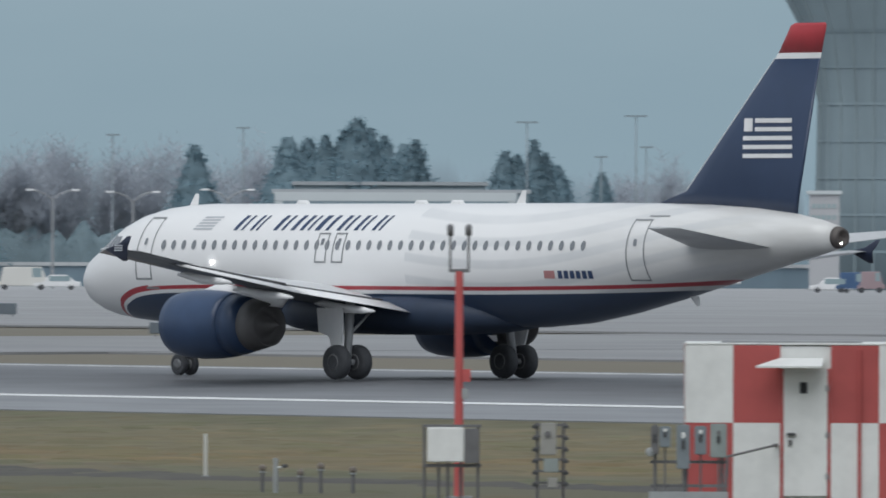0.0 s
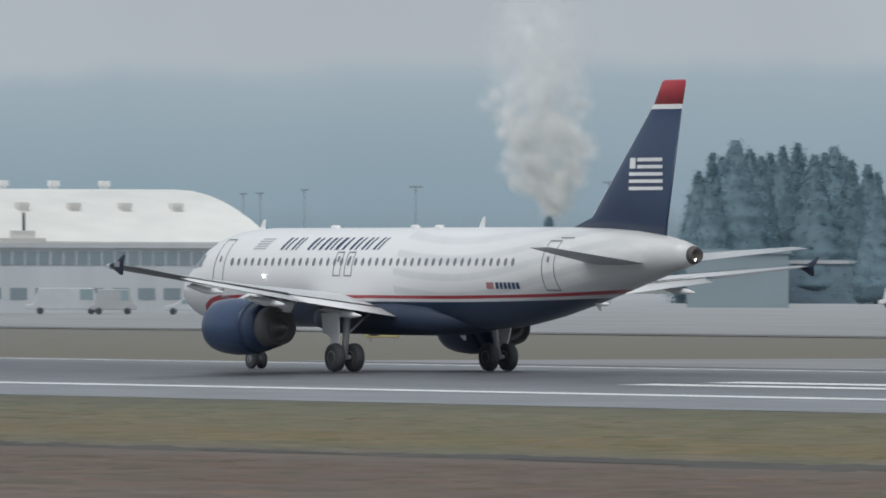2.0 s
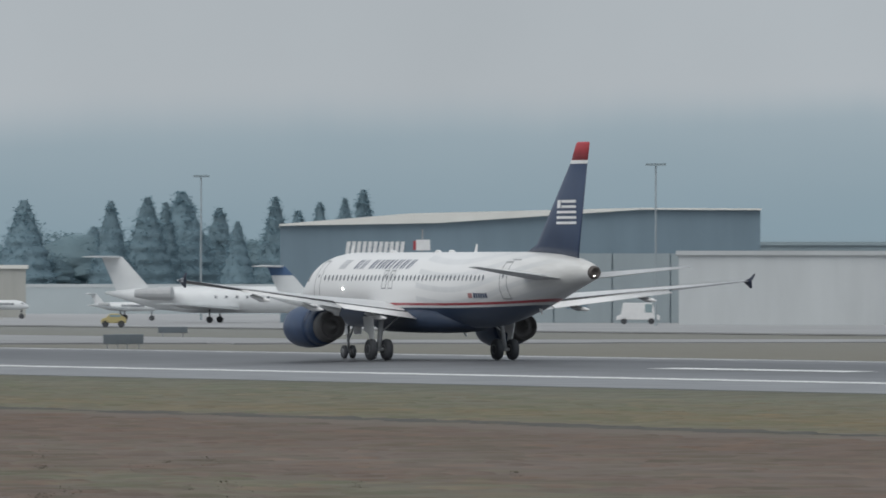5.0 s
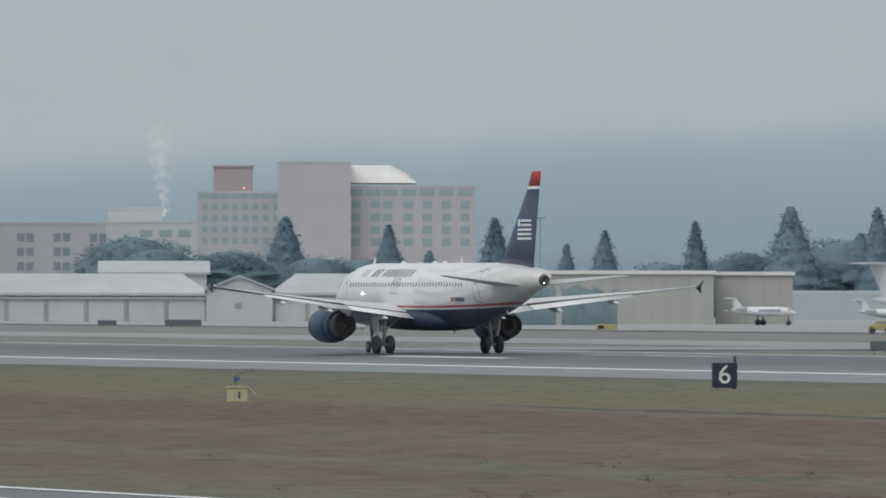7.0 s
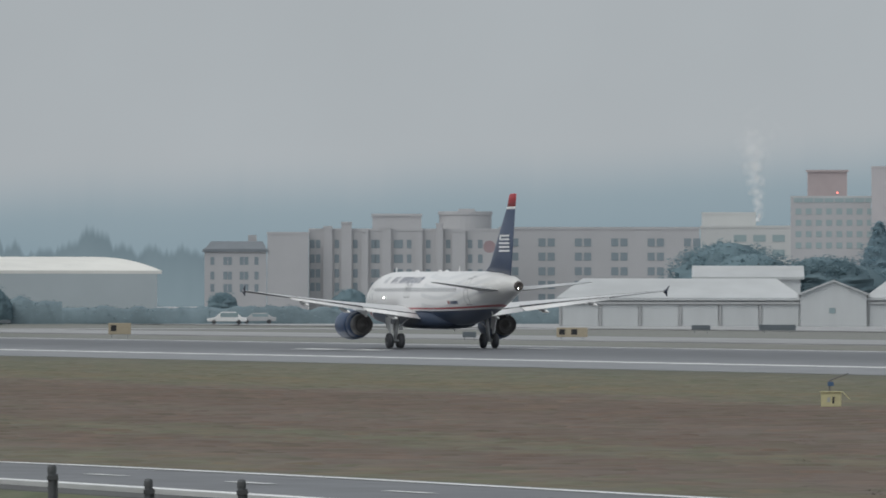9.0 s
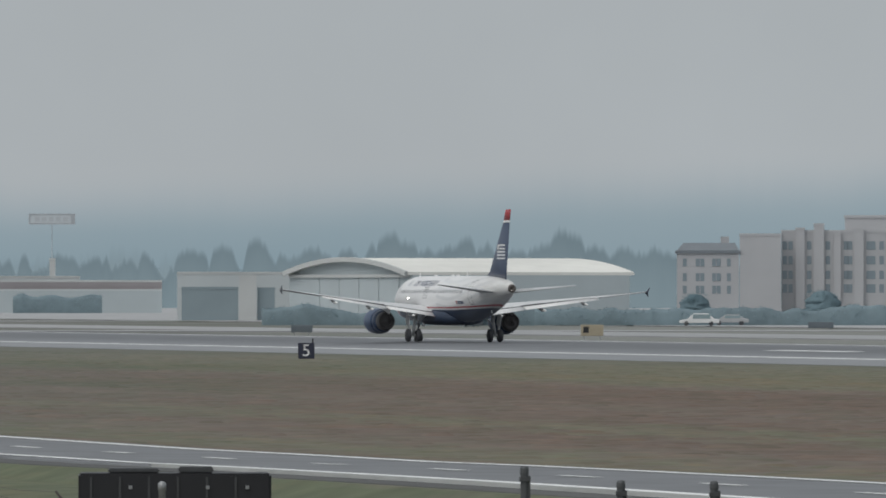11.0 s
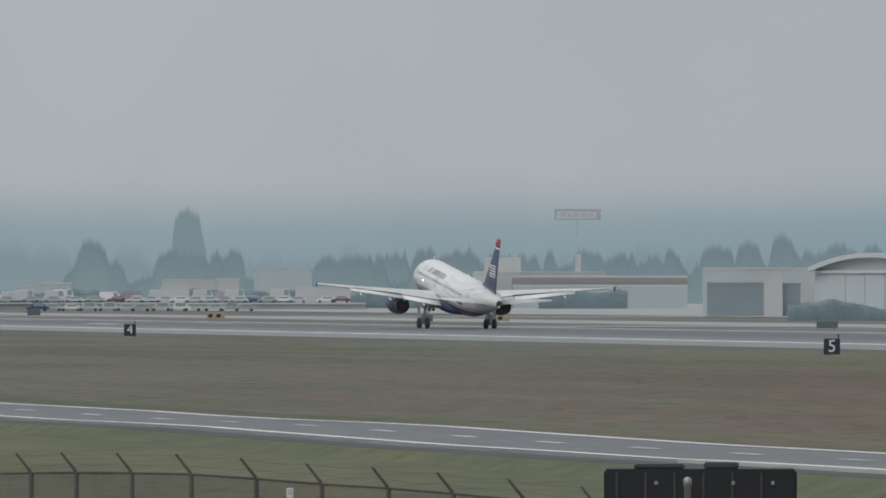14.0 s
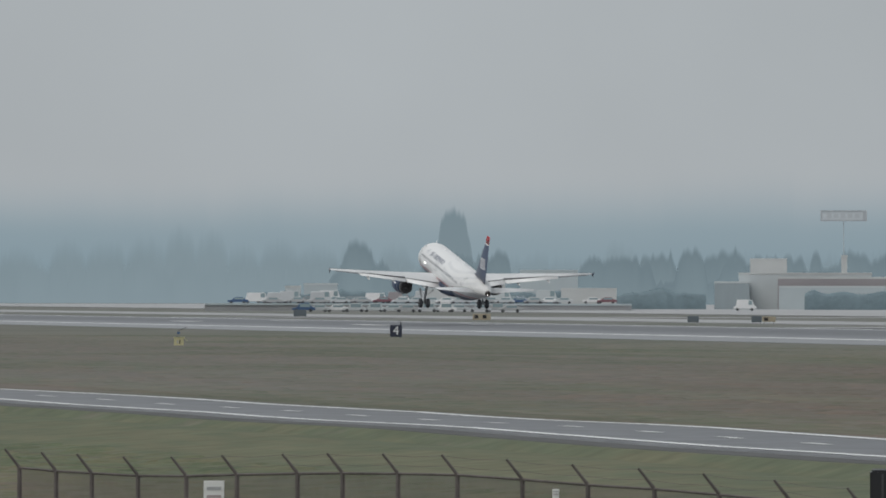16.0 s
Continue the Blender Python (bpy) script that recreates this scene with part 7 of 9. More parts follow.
pier_g = house("hotel_pier", "slim projecting pier of the stucco hotel", "building", heading(17.187, 1754.2, 0), 2.2, 1.5, 14.3, STUCCO, STUCCO, 0.05)
bm = bmesh.new()
lathe(bm, ((-0.3, 1.02), (0.1, 1.02)), 24, "Y", (0, 0, 0))
SEAL = tagged(part("wall_roundel", bm, DULL_ROSE), "round maroon emblem on the hotel wall", "sign")
SEAL.matrix_world = heading(17.388, 1748.6, 0, 11.93)
tower_hotel_left = house("hotel", "pale hotel wing with pale windows", "building", heading(19.009, 2200, 0), 16.6, 25, 24.0, STUCCO, ROOF_GREY, 0.05)
windows(tower_hotel_left, (1.64, 3.74, 5.84, 7.94, 10.05, 12.15, 14.25, 16.36,), (23.56,), 1.87, 0.93, HAZE_GLASS)
windows(tower_hotel_left, (1.64, 3.74, 5.84, 7.94, 10.05, 12.15, 14.25, 16.36,), (21.23, 18.89, 16.55, 14.22,), 1.2, 1.25, HAZE_GLASS)
tower_hotel = house("hotel", "pink stucco hotel tower", "building", heading(19.444, 2195, 0), 15.0, 30, 30.1, PINK, PINK, 0.06)
tower_hotel_right = house("hotel", "pink hotel wing with green-tinted windows", "building", heading(19.840, 2200, 0), 25.8, 30, 25.2, PINK, PINK, 0.06)
windows(tower_hotel_right, (1.05, 4.56, 8.06, 11.92, 15.77, 19.74, 23.60,), (24.18,), 3.04, 1.29, HAZE_GLASS)
windows(tower_hotel_right, (1.05, 5.02, 7.59, 11.80, 15.77, 19.74, 23.60,), (21.72, 19.03, 16.46, 13.89,), 1.95, 1.55, HAZE_GLASS)
WARN = lamp_glow("red_warning_lamp", (1.0, 0.16, 0.12), 2.2)
bm = bmesh.new()
bmesh.ops.create_icosphere(bm, subdivisions=2, radius=0.16)
bmesh.ops.translate(bm, vec=(0, 0, 0.3), verts=bm.verts[:])
tube(bm, (0, 0, 0), (0, 0, 0.2), 0.05, 0.05, 6)
tagged(part("warning_lamp", bm, WARN), "lit red warning lamp on a hotel roof", "lamp").matrix_world = heading(19.262, 2205, 0, 24.9)
red_sign = house("rooftop_sign", "red rooftop sign block paled for haze", "sign", heading(19.100, 2210, 0), 8.2, 4, 29.5, PALE_ROSE, PALE_ROSE, 0.3)
bm = bmesh.new()
rings = []
for x, k in ((0, 1.0), (8.20, 1.0), (11.71, 0.55), (13.59, 0.1)):
    rings.append([(x, 18 + 16 * math.cos(t), 26.22 + k * 3.87 * math.sin(t)) for t in (math.pi * i / 10 for i in range(11))])
loft(bm, rings)
VAULT = tagged(part("skylight_vault", bm, ROOF_PALE), "cream vaulted roof of the hotel", "roof")
VAULT.matrix_world = heading(19.840, 2206)
barrel_hangar(heading(14.431, 1700, 26), 39, 46, 7.4, 9.7, "barrel-roofed hangar with pale roof behind hedges", 0, ROOF_PALE, 5, HAZE_ASH)
annex2 = house("hangar_annex", "low pale hangar annex", "building", heading(13.312, 1770, 0), 14.6, 20, 7.5, HAZE_WALL, HAZE_ROOF, 0.05)
cargo = house("cargo_building", "long low pale cargo building with a red band", "building", heading(11.926, 2500, 0), 31.2, 20, 8.2, HAZE_WALL, HAZE_ROOF, 0.05)
cargo_red = house("cargo_building", "long low red-brown banded building", "building", heading(12.136, 2490, 0), 41.1, 6, 7.2, HAZE_ROSE, HAZE_ROOF, 0.05)
cargo_front = house("cargo_building", "pale lower front of the cargo building", "building", heading(12.142, 2482, 0), 40.7, 6, 5.1, HAZE_ASH, HAZE_WALL, 0.05)
# solid block whose darker tone stands for the shade inside the bay
cargo_dark = house("metal_shed", "dark solid block for an open metal shed bay", "shed", heading(11.795, 2490, 0), 8.2, 10, 6.1, DOOR_GREY, HAZE_WALL, 0.05)
cargo_right = house("cargo_building", "long pale cargo hall with a dark doorway", "building", heading(13.164, 1764, 0), 30.7, 20, 7.6, HAZE_WALL, HAZE_ROOF, 0.05)
# again a solid dark block in place of the bay's inner shade
cargo_right_bay = house("cargo_bay", "dark solid block for the open bay in the cargo hall front", "building", heading(13.188, 1752, 0), 9.3, 5, 5.1, HAZE_BLUE_GREY, HAZE_BLUE_GREY, 0.05)
cargo_right_door = house("cargo_office", "pale office front of the cargo hall", "building", heading(13.498, 1751, 0), 2.8, 5, 7.0, HAZE_ROOF, HAZE_ROOF, 0.05)
cargo_right_bay2 = house("cargo_bay", "dark service door in the cargo hall front", "building", heading(13.595, 1752, 0), 2.9, 5, 5.0, HAZE_BLUE_GREY, HAZE_BLUE_GREY, 0.05)
cargo_vent = house("roof_plant", "small pale plant box on the cargo roof", "roof plant", heading(12.477, 2501, 0, 8.14), 1.4, 1.4, 4.2, HAZE_ROOF, HAZE_ROOF, 0.05)
trailer_row = house("trailer", "row of parked white trailers", "trailer", heading(10.970, 2440, 0), 12.7, 3, 4.5, HAZE_ROOF, HAZE_ROOF, 0.05)
trailer_row2 = house("metal_shed", "long white shed at the car park", "shed", heading(10.253, 2500, 0), 12.6, 8, 6.3, HAZE_ROOF, HAZE_ROOF, 0.05)
trailer_row3 = house("trailer", "white box trailer at the car park", "trailer", heading(10.548, 2500, 0), 5.3, 8, 6.6, HAZE_ROOF, HAZE_ROOF, 0.05)
kiosk = house("gatehouse", "cream gatehouse beside the car park", "building", heading(10.247, 2430, 0), 6.5, 6, 4.6, HAZE_ROOF, HAZE_WALL, 0.05)
small_white = house("metal_shed", "low white-roofed shed among trees", "shed", heading(9.484, 2500, 0), 3.7, 6, 5.0, HAZE_WALL, HAZE_ROOF, 0.05)
red_top = house("metal_shed", "brown-grey flat building behind the car park", "shed", heading(9.584, 2520, 0), 8.0, 6, 5.6, HAZE_ASH, HAZE_WALL, 0.05)
hazy_block = house("warehouse", "pale distant warehouse block", "building", heading(11.987, 3300, 0), 11.4, 20, 14.0, HAZE_ROOF, HAZE_ROOF, 0.05)
hazy_low = house("warehouse", "long pale warehouse roof among trees", "building", heading(10.749, 3300, 0), 17.9, 20, 10.4, HAZE_ASH, HAZE_ASH, 0.05)
def billboard():
    b = empty("billboard", heading(12.490, 2900), "tall pole sign with a pale grey face and darker border", "sign")
    bm = bmesh.new()
    tube(bm, (0, 0.5, -0.2), (0, 0.5, 23.4), 0.12, 0.1, 8)
    part("pole", bm, HAZE_ASH, b)
    boxed("panel", (-6.31, 0, 23.40, 6.31, 0.8, 26.33), SIGN_FACE, b)
    for x0, z0, x1, z1 in ((-6.31, 23.4, 6.31, 23.75), (-6.31, 25.95, 6.31, 26.33), (-6.31, 23.75, -5.85, 25.95), (5.2, 23.75, 6.31, 25.95)):
        boxed("border", (x0, -0.09, z0, x1, -0.01, z1), SIGN_EDGE, b)
    for i in range(5):
        boxed("legend_bar", (-4.62 + i * 1.9, -0.08, 24.3, -4.62 + i * 1.9 + 1.3, -0.02, 25.4), SIGN_PALE, b)


SIGN_FACE = shader("pale_sign_face", (0.58, 0.622, 0.648), 0.6, grain=0.1, scale=0.4)
SIGN_EDGE = shader("grey_sign_border", (0.42, 0.447, 0.472), 0.6, grain=0.1, scale=0.4)
SIGN_PALE = shader("pale_sign_legend", (0.51, 0.545, 0.57), 0.6, grain=0.1, scale=0.4)
billboard()

# ---- steam ----
steam(heading(34.179, 1900), [(0.7, 14.9, 1.9), (0.1, 15.8, 2.1), (1.5, 16.4, 2.1), (0.5, 17.4, 2.5), (1.8, 18.4, 2.6), (-0.9, 19.0, 2.5), (-4.4, 20.0, 2.5), (3.2, 20.4, 3.1), (-1.2, 21.2, 3.0), (-5.0, 22.6, 2.9), (4.0, 23.0, 3.1), (-0.6, 24.2, 3.7), (4.0, 26.0, 3.0), (-4.8, 26.4, 3.2), (0.0, 28.0, 4.1), (-6.6, 29.8, 3.4), (3.0, 30.2, 3.6), (-2.2, 32.2, 4.2)], [(3.6, 33.5, 3.4), (-7.6, 33.5, 3.8), (-1.5, 36.0, 5.4), (-5.8, 37.5, 4.8), (2.5, 38.0, 4.6), (-2.5, 41.1, 6.0), (1.5, 43.1, 5.4), (-6.1, 43.6, 5.2), (-1.5, 47.1, 6.2), (-4.5, 49.6, 5.8), (1.5, 50.7, 5.8)], "thick white steam plume rising from a plant")
steam(heading(18.836, 2400), [(0.0, 21.0, 0.5), (0.0, 21.7, 0.6)], [(0.0, 22.8, 0.9), (-0.1, 24.5, 1.3), (-0.4, 26.8, 1.7), (-0.6, 29.6, 2.0), (-0.8, 32.7, 2.4), (-1.0, 36.0, 2.8), (-1.3, 39.6, 3.2)], "thin white steam wisp above a rooftop")

# ---- airfield signs ----
airfield_sign(22.769, 715, 2.05, 0.87, -0.10, SIGN_BACK, "dark back of an airfield sign on short legs")
airfield_sign(23.009, 849, 2.34, 0.72, 0.00, SIGN_BACK, "dark back of an airfield sign on short legs")
airfield_sign(18.527, 1176, 2.06, 0.75, 0.00, SIGN_BACK, "dark back of an airfield sign on short legs")
airfield_sign(18.938, 1160, 4.00, 0.86, 0.00, SIGN_BACK, "dark back of an airfield sign on short legs")
airfield_sign(22.710, 710, 1.88, 0.87, -0.10, SIGN_BACK, "dark back of an airfield sign on short legs")
airfield_sign(24.681, 959, 2.04, 0.92, 0.00, SIGN_BACK, "dark back of an airfield sign on short legs")
airfield_sign(21.217, 1058, 2.14, 0.73, 0.00, SIGN_YELLOW, "yellow airfield guidance sign with black legend")
airfield_sign(28.207, 718, 2.82, 0.88, -0.05, SIGN_YELLOW, "yellow airfield guidance sign with black legend")
airfield_sign(29.763, 896, 2.24, 0.86, 0.00, SIGN_YELLOW, "yellow airfield guidance sign with black legend")
airfield_sign(33.282, 634, 2.05, 0.84, -0.10, SIGN_YELLOW, "yellow airfield guidance sign with black legend")
airfield_sign(38.257, 718, 1.72, 0.99, -0.05, SIGN_BACK, "dark back of an airfield sign on short legs")
airfield_sign(40.065, 697, 1.81, 0.96, -0.05, SIGN_BACK, "dark back of an airfield sign on short legs")
airfield_sign(30.857, 913, 3.49, 1.16, 0.00, SIGN_BACK, "dark back of an airfield sign on short legs")
airfield_sign(15.398, 1052, 2.24, 1.34, -0.05, ORANGE, "orange-yellow airfield sign panel")
airfield_sign(17.833, 1004, 2.93, 1.12, -0.10, ORANGE, "orange-yellow airfield sign panel")
airfield_sign(17.281, 999, 1.27, 0.74, -0.10, SIGN_BACK, "dark back of an airfield sign on short legs")
airfield_sign(14.750, 1425, 3.03, 0.68, 0.00, SIGN_BACK, "dark back of an airfield sign on short legs")
airfield_sign(13.833, 1164, 2.29, 0.93, -0.10, SIGN_BACK, "dark back of an airfield sign on short legs")
airfield_sign(16.629, 1292, 3.09, 0.96, 0.00, SIGN_BACK, "dark back of an airfield sign on short legs")
airfield_sign(13.835, 1209, 2.44, 0.90, -0.10, SIGN_BACK, "dark back of an airfield sign on short legs")
airfield_sign(12.022, 1396, 1.33, 1.04, -0.05, SIGN_BACK, "dark back of an airfield sign on short legs")
airfield_sign(12.089, 1421, 1.81, 0.91, -0.05, ORANGE, "orange-yellow airfield sign panel")
airfield_sign(11.681, 1395, 1.48, 1.04, -0.05, SIGN_BACK, "dark back of an airfield sign on short legs")
airfield_sign(9.564, 1698, 2.07, 1.26, -0.05, SIGN_BACK, "dark back of an airfield sign on short legs")
airfield_sign(10.542, 1486, 2.53, 1.10, -0.05, ORANGE, "orange-yellow airfield sign panel")
airfield_sign(20.525, 1085, 1.44, 1.09, 0.00, SIGN_BACK, "dark back of an airfield sign on short legs")

airfield_sign(40.954, 548, 1.90, 0.80, -0.15, SIGN_BACK, "dark back of an airfield sign on short legs")
airfield_sign(41.262, 548, 1.16, 0.72, -0.15, SIGN_BACK, "dark back of an airfield sign on short legs")

# ---- parked aircraft and vehicles ----
parked_jet(heading(21.888, 1237, -25, 0.03), 8.3, 16, JET_WHITE, "white business jet with a high tail", None, True, 1.3, False)
parked_jet(heading(23.533, 1080, -15, 0.03), 22.1, 21, JET_WHITE, "white regional jet with a blue-topped high tail", BLUE, True, 1.0, False)
parked_jet(heading(22.646, 1120, -18, 0.03), 26.8, 21, JET_WHITE, "white regional jet with a high tail", None, True, 1.0, False)
parked_jet(heading(27.735, 1040, -20, 0.03), 12.6, 20, JET_WHITE, "white business jet on the apron", None, True, 1.1, False)
parked_jet(heading(27.486, 1030, 195, 0.03), 5.7, 11, JET_WHITE, "small white propeller aircraft", None, False, 1.0, False)
parked_jet(heading(28.971, 1000, 200, 0.03), 22.5, 24, JET_WHITE, "white jet with a tall white fin", None, True, 1.3, False, 1.28)
parked_jet(heading(29.722, 980, 192, 0.03), 21.5, 22, JET_WHITE, "turboprop airliner with dark blue tail and engines", BLUE, True, 1.15, True)
parked_jet(heading(37.824, 1170, -12, 0.03), 16.2, 18, JET_WHITE, "white business jet facing the terminal", None, True, 1.1, False)
parked_jet(heading(38.542, 1050, 195, 0.03), 20.8, 24, JET_WHITE, "white airliner fuselage parked nose outward", None, False, 1.2, False)
parked_jet(heading(22.574, 1180, -20, 0.03), 8.0, 18, JET_WHITE, "white jet tail beside the shed", None, True, 1.2, False)
car(heading(40.226, 1200, 0, 0.03), WHITE, "white pickup car parked by the road", 5.4, 1.7, False)
car(heading(40.019, 1200, 0, 0.03), CREAM, "cream delivery van parked by the road", 6.5, 2.6, True)
car(heading(39.013, 1200, 0, 0.03), BLUE, "blue baggage container truck", 5.5, 2.2, True)
car(heading(39.353, 1200, 0, 0.03), BLUE, "blue baggage container truck", 5.0, 2.2, True)
beige_block = house("office_block", "small beige building beside the tower", "building", heading(44.404, 1270, 0), 3.6, 10, 11.5, STUCCO, HAZE_WALL, 0.3)
windows(beige_block, (0.54, 1.15, 1.75, 2.36, 2.97,), (10.10, 8.76, 7.41,), 0.40, 0.54, HAZE_GLASS)
car(heading(44.404, 1190, 0, 0.03), WHITE, "white pickup parked by the tower", 5.2, 1.7, False)
car(heading(44.544, 1190, 0, 0.03), BLUE, "blue van parked by the tower", 3.6, 2.3, True)
car(heading(44.660, 1190, 0, 0.03), DULL_ROSE, "dull red truck parked by the tower", 3.2, 2.4, True)
car(heading(32.106, 960, 0, 0.03), HAZED_WHITE, "haze-greyed white airport car beside the hangar", 4.8, 1.5, False)
car(heading(31.361, 965, 0, 0.03), HAZED_WHITE, "haze-greyed white fuel truck beside the hangar", 7.5, 2.4, True)
car(heading(31.711, 962, 0, 0.03), GREY, "grey service truck beside the hangar", 4.2, 2.3, True)
car(heading(29.906, 955, 0, 0.03), HAZED_WHITE, "haze-greyed white box truck beside the hangar", 5.2, 3.0, True)
car(heading(30.112, 957, 0, 0.03), HAZED_WHITE, "haze-greyed white service truck beside the hangar", 4.6, 2.5, True)
car(heading(15.867, 1440, 0, 0.03), WHITE, "white estate car by the hedge", 5.4, 1.7, False)
car(heading(16.046, 1470, 0, 0.03), GREY, "grey car by the hedge", 5.0, 1.5, False)
car(heading(11.897, 2300, 0, 0.03), WHITE, "white van on the apron", 5, 2.4, True)
car(heading(33.707, 1130, 0, 0.03), WHITE, "white tug truck with stairs", 5.5, 2.2, True)
car(heading(33.935, 1100, 0, 0.03), SIGN_YELLOW, "small yellow apron tug", 3.6, 1.3, False)
car(heading(35.951, 1180, 0, 0.03), WHITE, "white van by the terminal", 5.5, 2.3, True)
car(heading(36.149, 1175, 0, 0.03), GREY, "grey car by the terminal", 4.6, 1.5, False)
car(heading(27.644, 1000, 0, 0.03), SIGN_YELLOW, "small yellow apron tug", 3.2, 1.3, False)
car(heading(27.523, 1000, 0, 0.03), TEAL, "small teal apron tug", 2.6, 2.0, True)
car(heading(22.621, 1000, 0, 0.03), SIGN_YELLOW, "small yellow apron tug", 2.4, 1.3, False)
car(heading(25.395, 1090, 0, 0.03), WHITE, "white van before the dark hangar", 4.5, 2.2, True)
car(heading(10.055, 2368, 0, 1.33), HAZED_WHITE, "haze-greyed white car parked in the car park", 4.6, 1.5, False)
car(heading(10.134, 2422, 0, 1.33), HAZED_WHITE, "haze-greyed white car parked in the car park", 4.6, 1.5, False)
car(heading(10.213, 2391, 0, 1.33), HAZE_WALL, "pale grey car parked in the car park", 4.6, 1.5, False)
car(heading(10.292, 2341, 0, 1.33), WHITE, "white car parked in the car park", 4.6, 1.5, False)
car(heading(10.371, 2332, 0, 1.33), HAZED_WHITE, "haze-greyed white car parked in the car park", 4.6, 1.5, False)
car(heading(10.450, 2400, 0, 1.33), HAZE_WALL, "pale grey car parked in the car park", 4.6, 1.5, False)
car(heading(10.530, 2432, 0, 1.33), GREY, "grey car parked in the car park", 4.6, 1.5, False)
car(heading(10.609, 2358, 0, 1.33), HAZED_WHITE, "haze-greyed white car parked in the car park", 4.6, 1.5, False)
car(heading(10.688, 2398, 0, 1.33), BLUE, "blue car parked in the car park", 4.6, 1.5, False)
car(heading(10.767, 2365, 0, 1.33), GREY, "grey car parked in the car park", 4.6, 1.5, False)
car(heading(10.846, 2435, 0, 1.33), WHITE, "white car parked in the car park", 4.6, 1.5, False)
car(heading(10.925, 2363, 0, 1.33), HAZED_WHITE, "haze-greyed white car parked in the car park", 4.6, 1.5, False)
car(heading(11.004, 2450, 0, 1.33), HAZED_WHITE, "haze-greyed white car parked in the car park", 4.6, 1.5, False)
car(heading(11.083, 2436, 0, 1.33), WHITE, "white car parked in the car park", 4.6, 1.5, False)
car(heading(11.162, 2433, 0, 1.33), MAROON, "dark red car parked in the car park", 4.6, 1.5, False)
car(heading(9.493, 2432, 0, 1.33), GREY, "grey car parked in the car park", 4.6, 1.5, False)
car(heading(9.608, 2354, 0, 1.33), GREY, "grey car parked in the car park", 4.6, 1.5, False)
car(heading(9.724, 2369, 0, 1.33), HAZED_WHITE, "haze-greyed white car parked in the car park", 4.6, 1.5, False)
car(heading(9.839, 2410, 0, 1.33), GREY, "grey car parked in the car park", 4.6, 1.5, False)
car(heading(9.955, 2439, 0, 1.33), MAROON, "dark red car parked in the car park", 4.6, 1.5, False)
car(heading(9.356, 2341, 0, 1.33), GREY, "grey car parked in the car park", 4.6, 1.5, False)
car(heading(9.174, 2373, 0, 1.33), BLUE, "blue car parked in the car park", 4.6, 1.5, False)
car(heading(9.520, 2091, 0, 0.03), BLUE, "blue car parked in the car park", 4.6, 1.8, False)
car(heading(9.599, 2095, 0, 0.03), HAZED_WHITE, "haze-greyed white car parked in the car park", 4.6, 1.5, False)
car(heading(9.699, 2097, 0, 0.03), WHITE, "white car parked in the car park", 4.6, 1.5, False)
car(heading(9.794, 2084, 0, 0.03), HAZED_WHITE, "haze-greyed white car parked in the car park", 4.6, 1.8, False)
car(heading(9.900, 2096, 0, 0.03), HAZE_WALL, "pale grey car parked in the car park", 4.6, 1.8, False)
car(heading(9.997, 2089, 0, 0.03), HAZE_WALL, "pale grey car parked in the car park", 4.6, 1.5, False)
car(heading(10.073, 2070, 0, 0.03), GREY, "grey car parked in the car park", 4.6, 1.5, False)
car(heading(10.186, 2095, 0, 0.03), HAZED_WHITE, "haze-greyed white car parked in the car park", 4.6, 1.8, False)
car(heading(10.283, 2103, 0, 0.03), WHITE, "white car parked in the car park", 4.6, 1.8, False)
car(heading(10.350, 2112, 0, 0.03), HAZED_WHITE, "haze-greyed white car parked in the car park", 4.6, 1.5, False)
car(heading(10.469, 2083, 0, 0.03), HAZED_WHITE, "haze-greyed white car parked in the car park", 4.6, 1.5, False)
car(heading(10.560, 2135, 0, 0.03), GREY, "grey car parked in the car park", 4.6, 1.8, False)
car(heading(10.633, 2072, 0, 0.03), GREY, "grey car parked in the car park", 4.6, 1.5, False)
def car_park_deck():
    b = empty("parking_deck", pose(0, 0, 0), "long low pale concrete deck with parked cars", "car park")
    bm = bmesh.new()
    ring = lambda a: [(d * math.sin(radians(a)), d * math.cos(radians(a)), z) for d, z in ((2322, -0.3), (2322, 1.3), (2472, 1.3), (2472, -0.3))]
    loft(bm, [ring(9.05 + 0.1 * i) for i in range(24)])
    part("slab", bm, CONCRETE, b)
    bm = bmesh.new()
    edge = lambda a: [(d * math.sin(radians(a)), d * math.cos(radians(a)), z) for d, z in ((2321.7, 1.1), (2321.7, 1.5), (2321.95, 1.5), (2321.95, 1.1))]
    loft(bm, [edge(9.05 + 0.1 * i) for i in range(24)])
    part("kerb", bm, HAZE_ASH, b)


car_park_deck()
lot = random.Random(4)
for i in range(34):
    paint, word = lot.choice(((HAZED_WHITE, "haze-greyed white"), (WHITE, "white"), (HAZED_WHITE, "haze-greyed white"), (GREY, "grey"), (HAZE_WALL, "pale blue"), (HAZE_ROSE, "dull red")))
    tall = lot.random() < 0.35
    car(heading(9.25 + 0.058 * i + lot.uniform(-0.015, 0.015), 2455 + lot.uniform(-6, 8), 0, 1.33), paint, word + (" box van" if tall else " car") + " parked in the car park", 6.2 if tall else 4.6, lot.uniform(2.4, 3.1) if tall else 1.6, tall)


